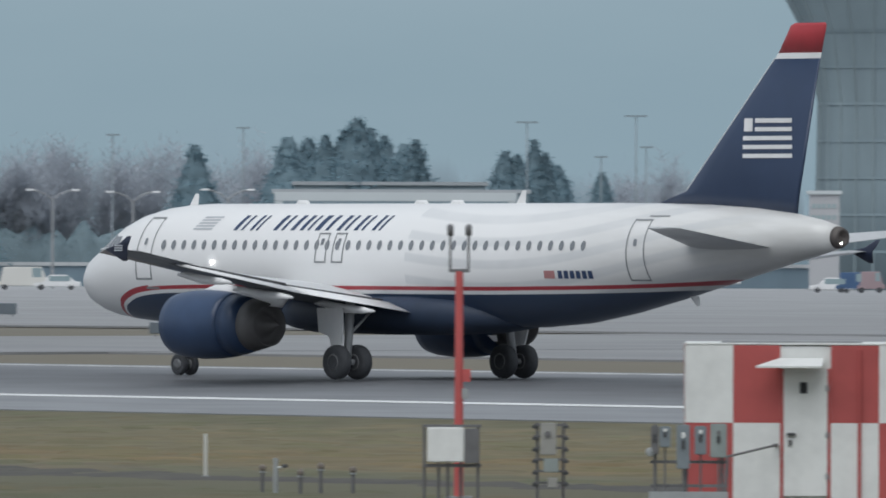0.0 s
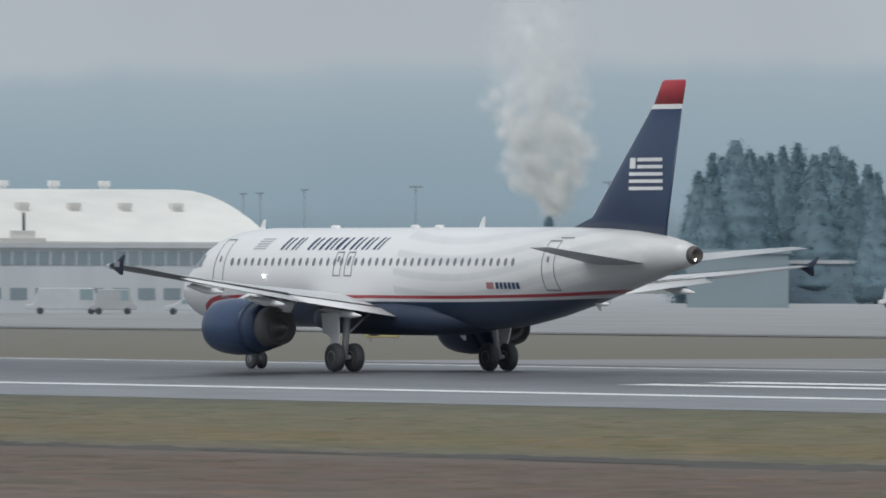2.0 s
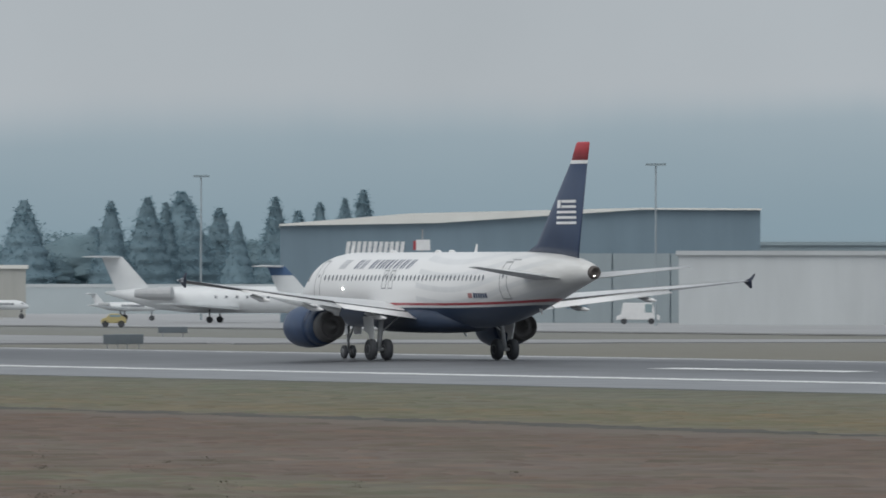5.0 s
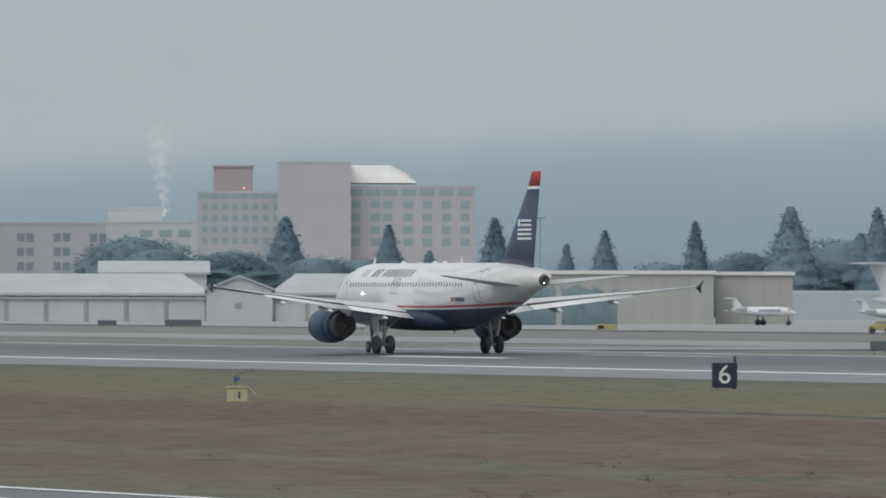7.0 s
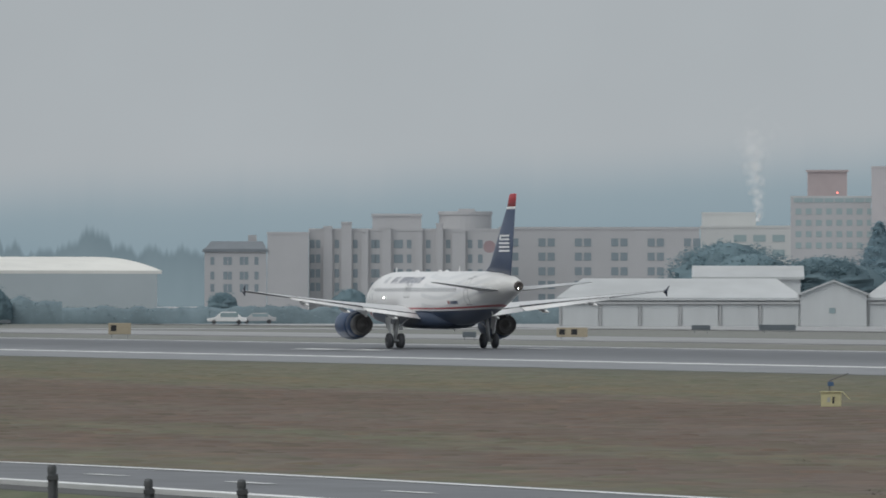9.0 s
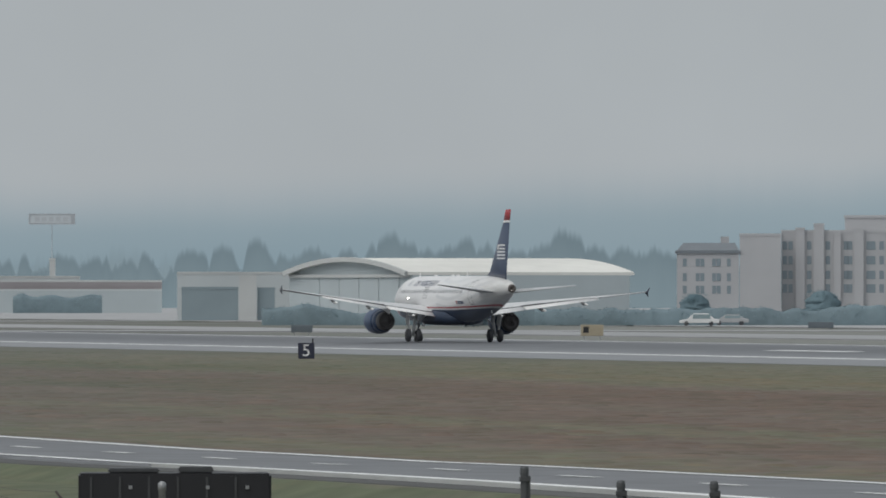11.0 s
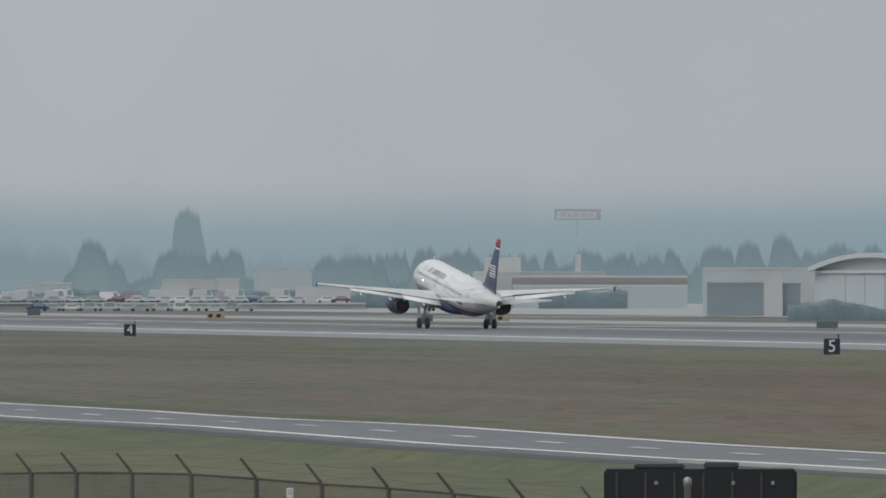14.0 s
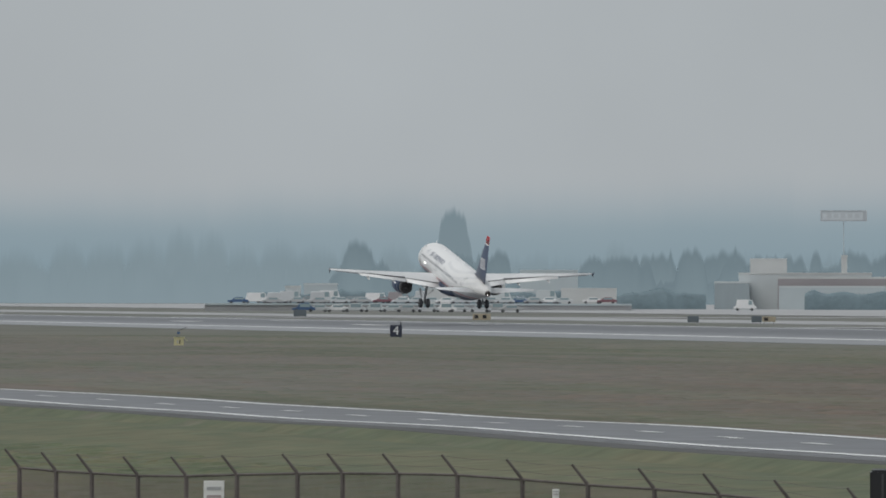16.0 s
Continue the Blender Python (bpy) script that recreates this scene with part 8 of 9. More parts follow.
def trailer():
    b = empty("trailer", heading(33.343, 1120, 0, 0.03), "teal container trailer with yellow top rail", "trailer")
    boxed("body", (0, 0, 0.9, 8.33, 2.5, 3.14), TEAL, b, "", 0.05)
    for i in range(9):
        boxed("rib", (0.89 * (i + 0.4), -0.06, 0.95, 0.89 * (i + 0.4) + 0.12, -0.004, 3.02), TEAL, b)
    bm = bmesh.new()
    for x in range(10):
        tube(bm, (x * 0.925, 0.1, 3.14), (x * 0.925, 0.1, 4.21), 0.06, 0.06, 5)
    for z in (4.21, 3.67):
        tube(bm, (0, 0.1, z), (8.33, 0.1, z), 0.09, 0.09, 5)
    part("top_rail", bm, YELLOW, b, "yellow railing")
    for x in (0.8, 1.8, 7.14, 7.73):
        bm = bmesh.new()
        lathe(bm, ((-0.15, 0.2), (-0.15, 0.45), (0.15, 0.45), (0.15, 0.2)), 12, "Y", (x, 0.3, 0.45))
        part("wheel", bm, TYRE, b)
    bm = bmesh.new()
    tube(bm, (8.62, 0.8, 0.4), (10.41, 0.8, 2.43), 0.35, 0.3, 4)
    part("stair", bm, WHITE, b, "white boarding stair")


trailer()


def small_shed(az, r, w, d, eave, peak, wall, roof, label):
    """A little gabled hut, its ridge across the view."""
    b = empty("hut", heading(az, r), label, "hut")
    bm = bmesh.new()
    loft(bm, [[(x, 0, -0.3), (x, 0, eave), (x, d / 2, peak), (x, d, eave), (x, d, -0.3)] for x in (0, w)])
    part("wall", bm, wall, b)
    bm = bmesh.new()
    loft(bm, [[(x, -0.3, eave - 0.1), (x, -0.3, eave + 0.1), (x, d / 2, peak + 0.2), (x, d + 0.3, eave + 0.1), (x, d + 0.3, eave - 0.1), (x, d / 2, peak + 0.01)] for x in (-0.3, w + 0.3)])
    part("roof", bm, roof, b)
    windows(b, (w * 0.3, w * 0.7), (eave * 0.55,), 0.9, 0.9, HOTEL_GLASS)


small_shed(33.565, 1560, 3.0, 6, 8.6, 9.6, HAZE_ROOF, HAZE_WALL, "small cream gabled hut behind the terminal wing")
small_shed(33.915, 1560, 4.0, 6, 8.3, 9.3, HAZE_ROOF, HAZE_WALL, "small cream gabled hut behind the terminal wing")
small_shed(34.02, 1460, 5.2, 8, 5.2, 6.4, HAZE_BLUE_GREY, HAZE_BLUE_GREY, "blue-grey hut beside the terminal wing")


def roof_stack():
    b = empty("roof_stack", heading(31.36, 1000, 8, 6.55), "beige plant box with a slim dark stack on the hangar eave", "roof plant")
    boxed("plinth", (-2.2, 0, -0.3, 2.0, 2.2, 0.5), CREAM, b)
    boxed("plant_box", (-1.2, 0.3, 0.5, 1.0, 1.9, 1.2), CREAM, b)
    bm = bmesh.new()
    tube(bm, (0, 1.0, 1.2), (0, 1.0, 2.9), 0.16, 0.14, 10)
    part("stack", bm, DARK, b, "dark flue")


roof_stack()
green_roofs = house("terminal_wing", "low pale terminal wing with a blue roof", "building", heading(32.402, 1500, 0), 44.0, 20, 7.8, HAZE_BLUE_GREY, HAZE_WALL, 0.3)
blue_shed = house("metal_shed", "low shed with blue roof", "shed", heading(34.921, 1180, 0), 11.3, 14, 6.0, HAZE_BLUE_GREY, HAZE_BLUE_GREY, 0.3)
terminal_low = house("terminal_wing", "low dark terminal front under the trees", "building", heading(34.859, 1330, 0), 57.9, 8, 5.0, SLATE, ROOF_GREY, 0.3)
terminal_low2 = house("terminal_wing", "low dark terminal front under the trees", "building", heading(39.443, 1335, 0), 120.5, 8, 2.6, SLATE, ROOF_GREY, 0.3)

# the unit trees have done their work
for src in CONIFERS + ROUNDS + BARES:
    for ob in (*src.children, src):
        bpy.data.objects.remove(ob)

# ---- the near side of the runway ----
PIPE = shader("weathered_pipe", (0.20, 0.20, 0.205), 0.6, metal=0.3, grain=0.35, scale=5)
CAB_GREY = shader("cabinet_grey_paint", (0.36, 0.38, 0.385), 0.5, grain=0.2, scale=6)
CAB_WHITE = shader("cabinet_white_paint", (0.80, 0.81, 0.79), 0.5, grain=0.15, scale=4)
SHED_RED = shader("faded_brick_red_paint", (0.47, 0.095, 0.09), 0.6, grain=0.22, scale=2.5)
MAST_RED = shader("mast_red_paint", (0.58, 0.115, 0.11), 0.5, grain=0.2, scale=4)
PALE_YELLOW = shader("faded_yellow_paint", (0.60, 0.56, 0.33), 0.6, grain=0.2, scale=4)


def glyph(text, size, m, parent, material):
    """A numeral in the built-in font, as a thin mesh."""
    cu = bpy.data.curves.new("numeral", "FONT")
    cu.body, cu.size, cu.align_x, cu.align_y, cu.extrude = text, size, "CENTER", "CENTER", 0.006
    tmp = bpy.data.objects.new("numeral", cu)
    scene.collection.objects.link(tmp)
    me = bpy.data.meshes.new_from_object(tmp.evaluated_get(bpy.context.evaluated_depsgraph_get()))
    bpy.data.objects.remove(tmp)
    me.materials.clear()
    me.materials.append(material)
    ob = new("numeral", me)
    ob.parent, ob.matrix_local = parent, m
    return tagged(ob, "white numeral")


SIGN_NAVY = shader("blue_black_sign_face", (0.03, 0.034, 0.062), 0.5, grain=0.2, scale=4)


def distance_sign(n, x, y, z):
    az = math.degrees(math.atan2(x, y))
    b = empty("distance_sign", pose(x, y, z, 0, 0, -az), f"black runway distance sign with white numeral {n}", "sign", "runway distance signs")
    bm = bmesh.new()
    box(bm, -0.62, -0.16, 0.12, 0.62, 0.16, 1.34)
    bmesh.ops.bevel(bm, geom=bm.edges[:], offset=0.03, segments=2, affect="EDGES")
    part("panel", bm, SIGN_NAVY, b, "blue-black sign box")
    for s in (-0.4, 0.4):
        bm = bmesh.new()
        tube(bm, (s, 0, -0.3), (s, 0, 0.14), 0.05, 0.05, 8)
        part("leg", bm, GALV, b)
    bm = bmesh.new()
    tube(bm, (0.5, 0.25, -0.2), (0.5, 0.25, 1.68), 0.05, 0.05, 8)
    part("marker_stick", bm, BLACK, b)
    glyph(str(n), 1.30, pose(0, -0.165, 0.73, 90, 0, 0), b, WHITE)


def marker_shed(m):
    """Equipment shed in orange-red and white squares."""
    b = empty("equipment_shed", m, "red and white checkered equipment shed with white door", "shed")
    col = [0.0, 0.80, 1.60, 2.46, 3.28, 4.1, 4.9, 5.7]
    row = [0.05, 1.36, 2.68]
    boxed("body", (0.02, 0.02, -0.8, 5.68, 3.4, 2.66), CAB_WHITE, b, "white shed body")
    for i in range(len(col) - 1):
        for j in range(2):
            if i == 2 and j < 2:
                continue
            red = (i + j) % 2 == 0
            boxed("wall_panel", (col[i] + 0.002, -0.02, row[j], col[i + 1] - 0.002, 0.018, row[j + 1] - 0.003), SHED_RED if red else CAB_WHITE, b)
    for k in range(4):
        for j in range(2):
            boxed("wall_panel", (-0.02, 0.85 * k + 0.03, row[j], 0.018, 0.85 * k + 0.87, row[j + 1] - 0.003), SHED_RED if (k + j) % 2 == 0 else CAB_WHITE, b)
    boxed("roof", (-0.01, -0.025, 2.68, 5.71, 3.42, 2.715), CAB_WHITE, b, "flat white roof", 0.015)
    boxed("roof_trim", (0.6, 0.2, 2.719, 3.0, 0.9, 2.755), GALV, b)
    bm = bmesh.new()
    vs = [bm.verts.new(p) for p in ((1.18, -0.62, 2.30), (2.3, -0.62, 2.30), (2.34, -0.02, 2.43), (1.6, -0.02, 2.43))]
    bm.faces.new(vs)
    ext = bmesh.ops.extrude_face_region(bm, geom=bm.faces[:])
    bmesh.ops.translate(bm, vec=(0, 0, 0.035), verts=[v for v in ext["geom"] if isinstance(v, bmesh.types.BMVert)])
    part("canopy", bm, CAB_WHITE, b, "white door canopy")
    door = boxed("door", (1.66, -0.05, 0.12, 2.4, -0.004, 2.2), CAB_WHITE, b, "white steel door")
    boxed("door_pane", (1.93, -0.062, 1.86, 2.06, -0.052, 2.05), BLACK, door)
    boxed("handle", (1.72, -0.1, 1.14, 1.86, -0.052, 1.19), DARK, door)
    boxed("lock", (1.74, -0.08, 0.98, 1.80, -0.052, 1.07), DARK, door)
    for z in (0.4, 1.1, 1.9):
        boxed("hinge", (2.37, -0.075, z, 2.43, -0.052, z + 0.1), GALV, door)
    boxed("door_frame", (1.60, -0.03, 0.05, 1.655, 0.0, 2.28), SHED_RED, b)
    boxed("door_frame", (2.405, -0.03, 0.05, 2.46, 0.0, 2.28), SHED_RED, b)
    bm = bmesh.new()
    tube(bm, (2.95, -0.06, 0.05), (2.95, -0.06, 2.6), 0.03, 0.03, 8)
    part("conduit", bm, SHED_RED, b)
    bm = bmesh.new()
    tube(bm, (0.7, -0.9, 0.80), (1.5, -0.35, 0.98), 0.02, 0.02, 8)
    tube(bm, (1.5, -0.35, 0.98), (1.55, -0.05, 0.98), 0.035, 0.03, 8)
    tube(bm, (0.7, -0.9, 0.80), (0.62, -0.95, -0.6), 0.03, 0.03, 8)
    part("cable_arm", bm, PIPE, b, "grey bent conduit")
    return b


def red_mast(m, z1, z2):
    b = empty("antenna_mast", m, "orange-red tubular mast with small twin antennas", "mast")
    bm = bmesh.new()
    tube(bm, (0, 0, -0.7), (0, 0, z1 - 0.1), 0.085, 0.07, 14)
    part("pole", bm, MAST_RED, b, "orange-red pole")
    bm = bmesh.new()
    box(bm, -0.18, -0.05, z1 - 0.12, 0.18, 0.05, z1 - 0.06)
    for s in (-0.16, 0.16):
        tube(bm, (s, 0, z1 - 0.1), (s, 0, z2 - 0.1), 0.022, 0.022, 8)
    part("bracket", bm, PIPE, b)
    for s in (-0.16, 0.16):
        bm = bmesh.new()
        lathe(bm, ((z2 - 0.22, 0.02), (z2 - 0.2, 0.055), (z2 - 0.05, 0.06), (z2, 0.02)), 12, "Z", (s, 0, 0))
        part("lamp", bm, PIPE, b, "grey obstruction lamp", True)
    boxed("clamp", (0.06, -0.08, 1.98, 0.2, 0.08, 2.2), MAST_RED, b)
    boxed("clamp", (0.05, -0.08, 1.68, 0.16, 0.08, 1.86), CAB_GREY, b)
    boxed("foot_plate", (-0.24, -0.24, -0.75, 0.24, 0.24, -0.02), GALV, b)
    return b


def cabinet(m, w, z0, z1):
    b = empty("control_cabinet", m, "pale grey control cabinet on steel legs", "cabinet")
    boxed("body", (0, 0, z0, w, 0.45, z1), CAB_WHITE, b, "", 0.02)
    boxed("side_box", (w + 0.004, 0.02, z0 - 0.02, w + 0.26, 0.4, z1 - 0.02), PIPE, b, "dark side box", 0.01)
    boxed("top_rail", (-0.08, 0.1, z1 + 0.004, w + 0.3, 0.16, z1 + 0.05), PIPE, b)
    boxed("lower_rail", (-0.08, 0.1, z0 - 0.09, w + 0.3, 0.16, z0 - 0.03), PIPE, b)
    for x in (-0.05, 0.2, 0.36, w - 0.06, w + 0.24):
        bm = bmesh.new()
        tube(bm, (x, 0.2, -0.7), (x, 0.2, z0 + 0.02 if 0.1 < x < w else z1), 0.026, 0.026, 8)
        part("leg", bm, PIPE, b)
    return b


BOX_BEIGE = shader("weathered_beige_box_paint", (0.36, 0.36, 0.335), 0.6, grain=0.2, scale=5)
BOX_GREEN = shader("weathered_green_grey_box_paint", (0.30, 0.345, 0.335), 0.6, grain=0.2, scale=5)
BOX_BLUE = shader("weathered_blue_grey_box_paint", (0.225, 0.262, 0.285), 0.6, grain=0.25, scale=5)


def meter_post(m, w, top):
    b = empty("meter_stand", m, "grey electrical boxes on a steel stand", "cabinet")
    for x in (0.02, w - 0.02):
        bm = bmesh.new()
        tube(bm, (x, 0.1, -0.7), (x, 0.1, top), 0.028, 0.028, 8)
        part("leg", bm, PIPE, b)
    for k in range(6):
        boxed("rail", (-0.05, 0.08, top - 0.06 - 0.2 * k, w + 0.05, 0.12, top - 0.02 - 0.2 * k), PIPE, b)
        for x in (-0.02, w + 0.02):
            boxed("stud", (x - 0.05, 0.05, top - 0.1 - 0.2 * k, x + 0.05, 0.15, top - 0.05 - 0.2 * k), DARK, b)
    boxed("upper_box", (0.07, -0.12, top - 0.56, w - 0.14, 0.07, top - 0.0), BOX_BEIGE, b, "", 0.015)
    boxed("lower_box", (0.13, -0.12, top - 0.86, w - 0.1, 0.07, top - 0.62), BOX_GREEN, b, "", 0.015)
    boxed("small_box", (0.2, -0.1, top - 1.12, w - 0.12, 0.07, top - 0.95), BOX_BEIGE, b, "", 0.01)
    bm = bmesh.new()
    lathe(bm, ((-0.02, 0.02), (-0.02, 0.06), (0.02, 0.06)), 12, "Y", (0.2, -0.128, top - 0.2))
    part("dial", bm, PIPE, b, "round dial")
    return b


def meter_rack(m, w, top):
    b = empty("switchgear_rack", m, "rack of grey electrical switch boxes beside the shed", "cabinet")
    for x in (0.1, 0.62, w - 0.1):
        bm = bmesh.new()
        tube(bm, (x, 0.1, -0.7), (x, 0.1, top), 0.028, 0.028, 8)
        part("leg", bm, PIPE, b)
    for z in (top - 0.65, top - 1.05):
        boxed("rail", (0.02, 0.07, z, w, 0.13, z + 0.05), PIPE, b)
    for x0, x1, z0, z1, mat in ((0.03, 0.16, 0.5, 0.02, PIPE), (0.17, 0.36, 0.38, 0.03, BOX_BLUE), (0.46, 0.68, 0.74, 0.0, BOX_BLUE), (0.76, 0.96, 0.5, 0.02, BOX_BLUE), (1.02, w - 0.02, 0.55, -0.02, BOX_GREEN)):
        boxed("switch_box", (x0, -0.1, top - z0, x1, 0.06, top - z1), mat, b, "", 0.015)
        boxed("switch", ((x0 + x1) / 2 - 0.03, -0.125, top - z0 * 0.55, (x0 + x1) / 2 + 0.03, -0.104, top - z0 * 0.35), DARK, b)
        boxed("tag", ((x0 + x1) / 2 - 0.025, -0.125, top - z0 * 0.3, (x0 + x1) / 2 + 0.03, -0.104, top - z0 * 0.17), CAB_WHITE if mat == BOX_BLUE else PIPE, b)
        bm = bmesh.new()
        tube(bm, ((x0 + x1) / 2, 0.0, top - 1.15), ((x0 + x1) / 2, 0.0, top - z0 + 0.02), 0.018, 0.018, 6)
        part("conduit", bm, PIPE, b)
    bm = bmesh.new()
    lathe(bm, ((-0.05, 0.03), (-0.04, 0.07), (0.05, 0.08)), 12, "Y", (0.02, -0.05, top - 0.46))
    part("meter_dial", bm, CAB_GREY, b, "round meter")
    boxed("cable_tray", (0, -0.25, top - 1.28, w, 0.0, top - 1.12), CAB_GREY, b)
    boxed("tray_foot", (0.02, -0.2, -0.7, 0.3, 0.1, top - 1.3), DARK, b)
    return b


STAKE_CREAM = shader("weathered_cream_paint", (0.60, 0.60, 0.55), 0.6, grain=0.2, scale=6)


def stake(m, h):
    b = empty("marker_stake", m @ pose(0, 0, -0.64), "thin white marker stake in grass", "stake")
    boxed("post", (-0.042, -0.03, -0.1, 0.042, 0.03, h), STAKE_CREAM, b, "", 0.008)
    boxed("base", (-0.07, -0.06, -0.1, 0.07, 0.06, 0.05), GALV, b)
    return b


CAP_BROWN = shader("dull_amber_glass", (0.19, 0.16, 0.135), 0.3, grain=0.2, scale=8)


def light_stub(az, r, h):
    b = empty("runway_light_post", heading(az, r, 0, -0.64), "short grey runway light post with dull amber cap", "light post", "light posts in the grass")
    bm = bmesh.new()
    tube(bm, (0, 0, -0.1), (0, 0, h - 0.12), 0.04, 0.04, 8)
    part("post", bm, PIPE, b)
    bm = bmesh.new()
    lathe(bm, ((h - 0.13, 0.05), (h - 0.1, 0.075), (h - 0.04, 0.07), (h, 0.02)), 10, "Z")
    part("lamp_cap", bm, CAP_BROWN, b, "dull amber lamp cap")
    bm = bmesh.new()
    lathe(bm, ((h - 0.17, 0.05), (h - 0.165, 0.066), (h - 0.135, 0.066), (h - 0.132, 0.05)), 10, "Z")
    part("collar", bm, CAB_GREY, b, "grey collar")
    return b


def arm_post(az, r, h):
    b = empty("sensor_post", heading(az, r, 0, -0.64), "pale steel post with a short side arm in grass", "post")
    bm = bmesh.new()
    tube(bm, (0, 0, -0.1), (0, 0, h), 0.05, 0.05, 10)
    part("post", bm, CAB_GREY, b)
    bm = bmesh.new()
    tube(bm, (0, 0, h - 0.2), (0.16, -0.02, h - 0.18), 0.022, 0.022, 8)
    part("arm", bm, CAB_WHITE, b)
    boxed("head", (0.12, -0.07, h - 0.2, 0.24, 0.05, h - 0.13), DARK, b, "dark sensor head", 0.01)
    return b


def culvert_slab(az, r, w):
    b = empty("culvert_slab", heading(az, r, 0, -0.66), "pale concrete culvert slab in the damp ditch", "slab")
    boxed("slab", (-w / 2, -0.12, -0.1, w / 2, 0.12, 0.02), CAB_GREY, b, "", 0.01)
    boxed("lip", (-w * 0.46, 0.02, 0.022, w * 0.3, 0.1, 0.04), CAB_GREY, b, "", 0.006)
    return b


def yellow_box(m, w, h):
    b = empty("yellow_marker_box", m, "faded yellow roofed marker box with a grey arm", "marker box", "yellow marker boxes")
    boxed("body", (0, 0, 0, w, w, h * 0.93), PALE_YELLOW, b, "", 0.01)
    boxed("dark_slot", (w * 0.56, -0.012, h * 0.2, w * 0.66, -0.002, h * 0.65), BLACK, b)
    boxed("pale_slot", (w * 0.3, -0.012, h * 0.3, w * 0.45, -0.002, h * 0.6), GREY, b)
    bm = bmesh.new()
    loft(bm, [[(-0.04, y, h * 0.93), (w + 0.06, y, h * 0.93), (w * 1.42, y, h * 0.45), (w * 1.42, y, h * 0.52), (w + 0.06, y, h), (-0.04, y, h)] for y in (-0.05, w + 0.05)])
    part("roof", bm, PALE_YELLOW, b, "slanted pale roof")
    bm = bmesh.new()
    tube(bm, (w * 0.42, w / 2, h), (w * 0.42, w / 2, h * 1.75), 0.035, 0.03, 8)
    tube(bm, (w * 0.42, w / 2, h * 1.72), (w * 1.35, w / 2, h * 2.2), 0.035, 0.02, 8)
    part("arm", bm, PIPE, b, "grey bent arm")
    boxed("arm_box", (w * 0.33, w / 2 - 0.08, h * 1.35, w * 0.62, w / 2 + 0.08, h * 1.62), BLUE, b, "blue-grey box")
    return b


POST_STEEL = shader("dark_weathered_post_steel", (0.125, 0.132, 0.14), 0.6, metal=0.2, grain=0.35, scale=5)


def gate_post(az, r, top):
    b = empty("gate_post", heading(az, r), "dark weathered steel gate post with cap", "post", "gate posts beside the road")
    bm = bmesh.new()
    tube(bm, (0, 0, -1.2), (0, 0, top - 0.05), 0.062, 0.058, 12)
    part("post", bm, POST_STEEL, b)
    bm = bmesh.new()
    lathe(bm, ((top - 0.13, 0.058), (top - 0.1, 0.064), (top - 0.04, 0.062), (top - 0.01, 0.05), (top, 0.02)), 12, "Z")
    part("cap", bm, POST_STEEL, b)
    boxed("bracket", (0.05, -0.04, -1.0, 0.085, 0.04, top - 0.14), DARK, b)
    boxed("band", (-0.07, -0.07, top - 0.22, 0.09, 0.07, top - 0.16), DARK, b)
    return b


def dark_cabinet(m, w, top):
    b = empty("dark_utility_cabinet", m, "black metal utility cabinet with low lids", "cabinet")
    boxed("body", (0, 0, -0.8, w, 1.4, top), BLACK, b, "", 0.03)
    boxed("lid", (w * 0.155, 0.1, top + 0.004, w * 0.42, 0.9, top + 0.07), DARK, b, "", 0.02)
    boxed("lid", (w * 0.52, 0.1, top + 0.004, w * 0.7, 0.9, top + 0.09), DARK, b, "", 0.02)
    for x in (0.27, 0.67, 0.875):
        boxed("bolt", (w * x - 0.025, -0.03, top - 0.22, w * x + 0.025, -0.004, top - 0.17), GALV, b)
    for k in range(6):
        boxed("vent_rib", (w * (0.06 + 0.15 * k), -0.02, -0.6, w * (0.06 + 0.15 * k) + 0.03, -0.003, top - 0.05), DARK, b)
    return b


def pipe_post(m, top):
    b = empty("vent_pipe", m, "galvanised pipe post with rounded cap", "post")
    bm = bmesh.new()
    lathe(bm, ((-1.0, 0.045), (top - 0.12, 0.045), (top - 0.11, 0.055), (top - 0.03, 0.055), (top, 0.02)), 12, "Z")
    part("pipe", bm, GALV, b, "", True)
    return b


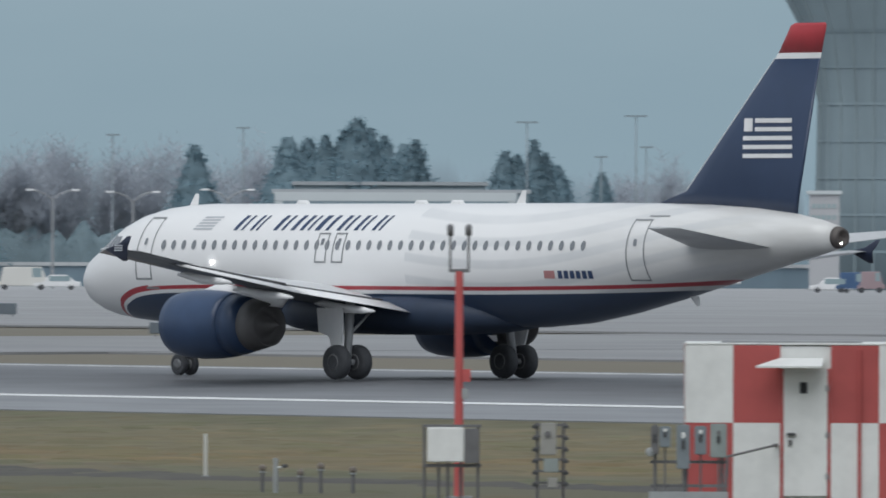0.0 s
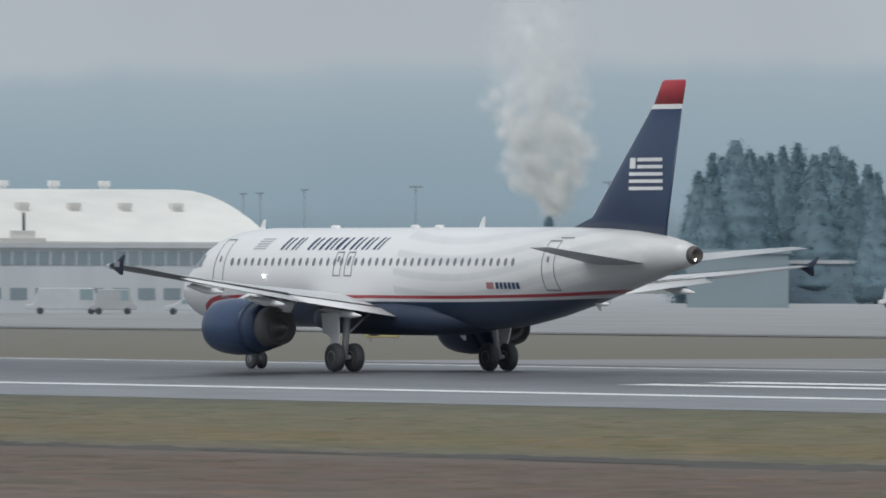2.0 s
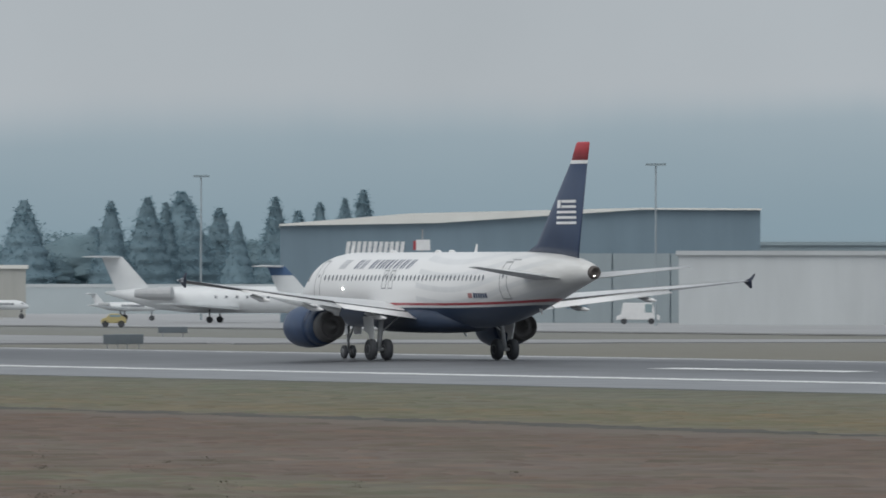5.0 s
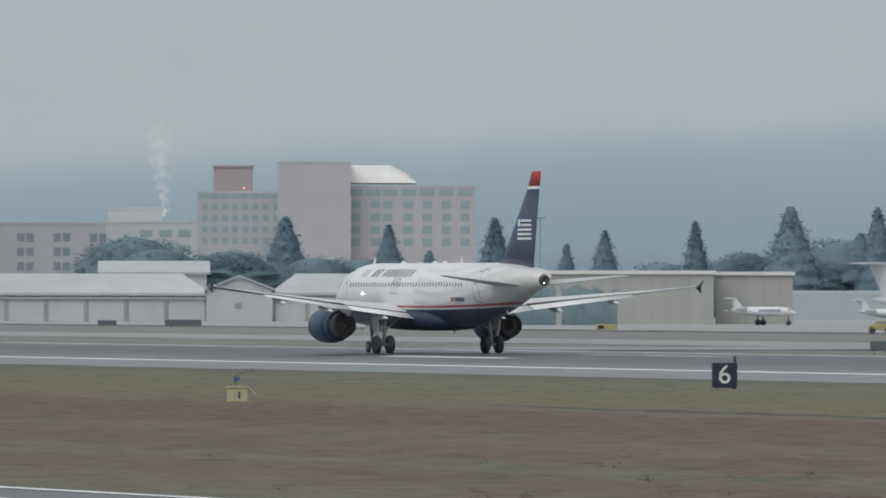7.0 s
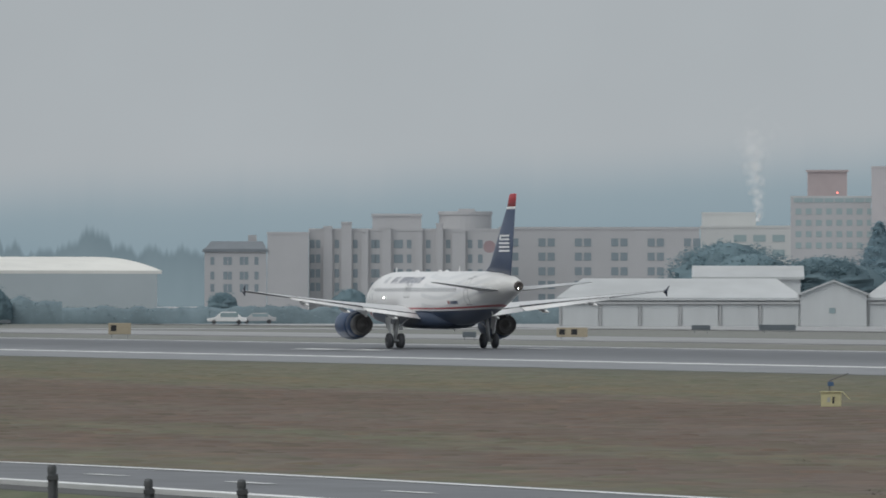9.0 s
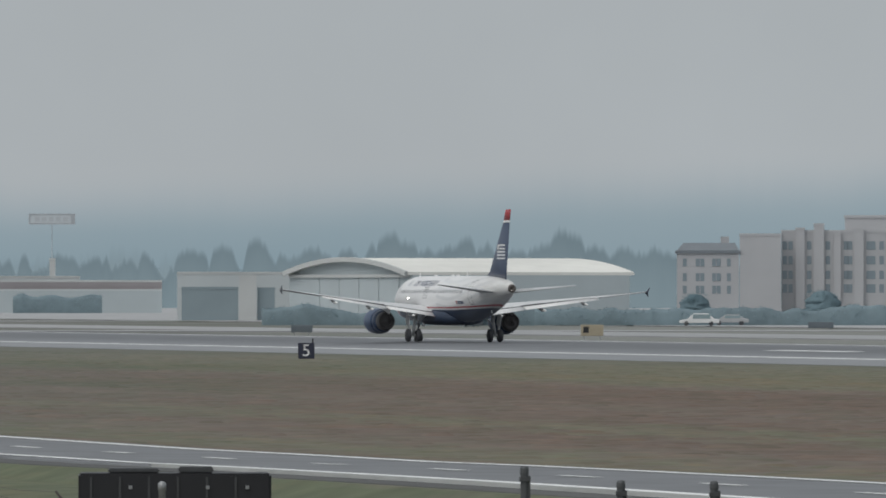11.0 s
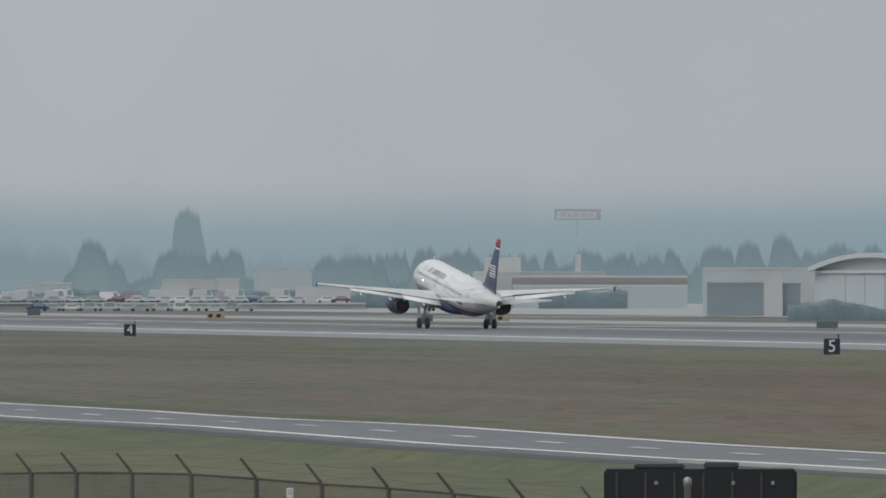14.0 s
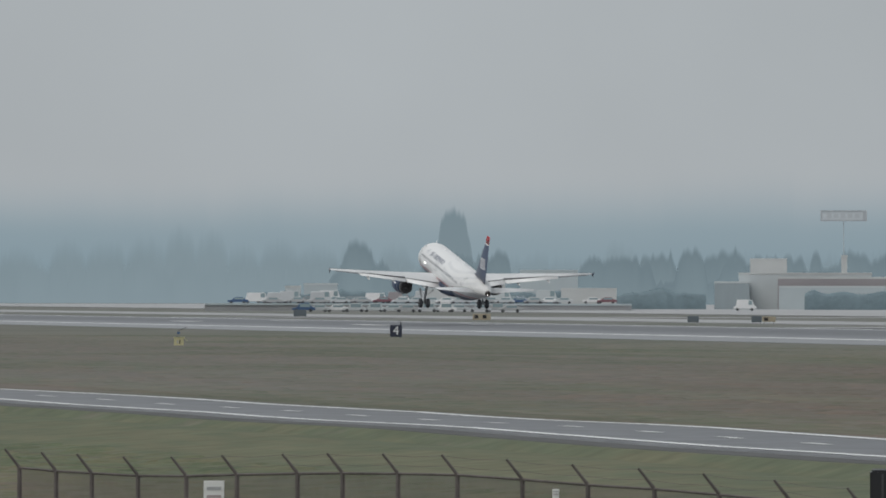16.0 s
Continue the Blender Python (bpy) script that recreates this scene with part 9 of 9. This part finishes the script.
def chain_fence(rows):
    """Wire fence with slanted barbed arms; rows of azimuth, distance, rail height."""
    b = empty("chain_link_fence", pose(0, 0, 0), "rusty chain-link fence with slanted barbed-wire arms", "fence")
    pts = [Vector((r * math.sin(radians(a)), r * math.cos(radians(a)), z)) for a, r, z in rows]
    along = (pts[-1] - pts[0]).normalized()
    out = Vector((-math.cos(radians(10.5)), math.sin(radians(10.5)), 0))
    tips = []
    for p in pts:
        bm = bmesh.new()
        tube(bm, (p.x, p.y, -1.0), p, 0.045, 0.04, 8)
        part("fence_post", bm, RUST, b)
        tip = p + out * 0.26 + Vector((0, 0, 0.33))
        tips.append(tip)
        bm = bmesh.new()
        tube(bm, p, tip, 0.03, 0.02, 6)
        part("barb_arm", bm, RUST, b)
    for p, q in zip(pts, pts[1:]):
        bm = bmesh.new()
        tube(bm, p, q, 0.022, 0.022, 6)
        part("top_rail", bm, RUST, b)
    for k in (0.45, 0.95):
        for p, q, s, t in zip(pts, pts[1:], tips, tips[1:]):
            a, c = p.lerp(s, k), q.lerp(t, k)
            mid = (a + c) / 2 - Vector((0, 0, 0.03))
            bm = bmesh.new()
            tube(bm, a, mid, 0.004, 0.004, 3)
            tube(bm, mid, c, 0.004, 0.004, 3)
            part("barbed_wire", bm, RUST, b, "thin barbed wire")
    bm = bmesh.new()
    for p, q in zip(pts, pts[1:]):
        n = int((q - p).length / 0.075)
        for i in range(n):
            a, c = p.lerp(q, i / n), p.lerp(q, (i + 1) / n)
            for u, v in ((a, c), (c, a)):
                z = u.z
                x0, x1 = u.copy(), v.copy()
                while z > p.z - 1.0:
                    x0.z, x1.z = z, z - 0.08
                    s = Vector((0, 0, 0.009))
                    bm.faces.new([bm.verts.new(w) for w in (x0 - s, x1 - s, x1 + s, x0 + s)])
                    x0, x1 = Vector((x1.x, x1.y, 0)), Vector((x0.x, x0.y, 0))
                    z -= 0.08
    tagged(part("wire_mesh", bm, MESH_STEEL, b, "diamond wire mesh"), kind="stuff")
    return b


MESH_STEEL = shader("rust_tinged_mesh_steel", (0.19, 0.157, 0.152), 0.7, metal=0.1, grain=0.3, scale=8)
RUST = shader("rusty_grey_steel", (0.15, 0.132, 0.125), 0.7, metal=0.2, grain=0.35, scale=8)


def fence_sign(m, w, top):
    b = empty("fence_notice", m, "small white notice board on the fence", "sign")
    boxed("panel", (0, -0.08, top - w * 1.5, w, -0.06, top), CAB_WHITE, b, "", 0.008)
    for k in range(2):
        boxed("legend_bar", (w * 0.15, -0.088, top - w * (0.45 + 0.4 * k), w * 0.85, -0.081, top - w * (0.3 + 0.4 * k)), GREY if k == 0 else PALE_ROSE, b)
    boxed("stay", (w * 0.45, -0.058, -0.9, w * 0.55, -0.03, top - 0.02), PIPE, b)
    return b


def weeds():
    """A few dark weeds that stand out of the grass by the road."""
    rnd = random.Random(9)
    verts, faces = [], []
    for i in range(30):
        x = rnd.uniform(84, 112)
        y = x / math.tan(radians(rnd.uniform(19.0, 25.5)))
        z = ground_z(x)
        s = rnd.uniform(0.05, 0.16)
        for k in range(60):
            leaf(verts, faces, (x + rnd.gauss(0, s * 1.6), y + rnd.gauss(0, s * 1.6), z + abs(rnd.gauss(0, s * 1.3))), 0.02, rnd)
    tagged(leaf_part("weeds", verts, faces, WEED, None), "scattered dark weeds in the rough grass", "weeds", kind="stuff")


WEED = shader("dark_weed_blades", (0.105, 0.1, 0.075), 0.8, grain=0.3, scale=4)
weeds()
distance_sign(6, 194.00, 483.76, -0.73)
distance_sign(5, 194.00, 786.32, -0.78)
distance_sign(4, 194.00, 1091.19, -0.68)
marker_shed(heading(43.745, 181, 0.3))
red_mast(heading(42.522, 186), 4.01, 4.74)
cabinet(heading(42.352, 184), 0.64, 0.61, 1.21)
meter_post(heading(42.939, 184), 0.49, 1.30)
meter_rack(heading(43.547, 178), 1.32, 1.37)
stake(heading(41.159, 230), 0.95)
arm_post(41.537, 213, 0.76)
culvert_slab(38.86, 240.5, 1.9)
for az, h in ((41.466, 0.61), (41.670, 0.52), (41.780, 0.65), (41.953, 0.58)):
    light_stub(az, 214, h)
yellow_box(heading(19.173, 456, 0, -0.62), 0.87, 0.65)
yellow_box(heading(8.886, 936, 0, -0.62), 0.85, 0.75)
for az, top in ((15.034, 1.80), (15.553, 1.60), (16.055, 1.59)):
    gate_post(az, 150, top)
dark_cabinet(heading(12.633, 150), 2.72, 1.69)
pipe_post(heading(13.083, 142), 1.72)
FENCE = ((8.056, 187.4, 1.09), (8.253, 186.3, 1.05), (8.445, 185.3, 1.03), (8.694, 183.9, 1.01), (8.953, 182.5, 1.03), (9.226, 181.0, 1.08), (9.552, 179.3, 1.13), (9.795, 177.9, 1.16), (10.093, 176.3, 1.18), (10.413, 174.6, 1.19), (10.763, 172.7, 1.15), (11.116, 170.7, 1.10), (11.474, 168.8, 1.07), (11.824, 166.9, 1.02), (12.207, 164.8, 0.96), (12.602, 162.6, 0.88))
chain_fence(FENCE)
fence_sign(heading(9.047, 181), 0.35, 0.98)
fence_sign(heading(10.924, 170), 0.11, 1.05)


# ---- what moves ----
def roll_out(t):
    """How far along the runway the main wheels stand at t seconds."""
    return 264.92 + 48.087 * t + 1.0075 * t * t + 0.006264 * t ** 3


def motions():
    lift = [(0, 0, 0), (11.0, 0, 0), (12.0, 2.6, 0.06), (12.5, 4.3, 0.15), (13.0, 5.3, 0.2), (13.5, 6.2, 0.26), (14.0, 7.0, 0.34), (14.5, 7.7, 0.54), (15.0, 8.4, 0.98), (15.5, 9.1, 1.62), (16.0, 9.7, 2.45)]
    bank = lambda t: float(np.interp(t, (9.0, 12.5, 16.0), (0.0, 0.7, 0.9)))
    drift = lambda t: float(np.interp(t, (10.3, 12.5, 14.0, 16.0), (0.0, 1.0, 1.5, 1.8)))
    flex = lambda t: float(np.interp(t, (0.0, 6.0, 9.0, 10.5, 12.5, 16.0), (0.0, 0.0, 0.3, 0.6, 1.8, 1.8)))
    drop = lambda t: float(np.interp(t, (11.0, 12.5, 14.0), (0.0, 0.2, 0.4)))
    tilt = lambda t, k: float(np.interp(t, [r[0] for r in lift], [r[k] for r in lift]))
    rows = []
    for i in range(33):
        t = i * 0.5
        rows.append((t, pose(241.67, roll_out(t), tilt(t, 2), tilt(t, 1), bank(t), drift(t))))
    walk(JET, rows)
    times = [i * 0.5 for i in range(33)]
    for piece in JET.children:
        if piece.name.startswith("wing"):
            s = -1 if piece.bound_box[0][0] < -5 else 1
            root = pose(s * 1.9, 0, 2.7)
            walk(piece, [(t, root @ pose(0, 0, 0, 0, -s * flex(t), 0) @ root.inverted()) for t in times])
        elif piece.name.startswith("main_gear_strut"):
            walk(piece, [(t, pose(0, 0, -drop(t))) for t in times])


motions()
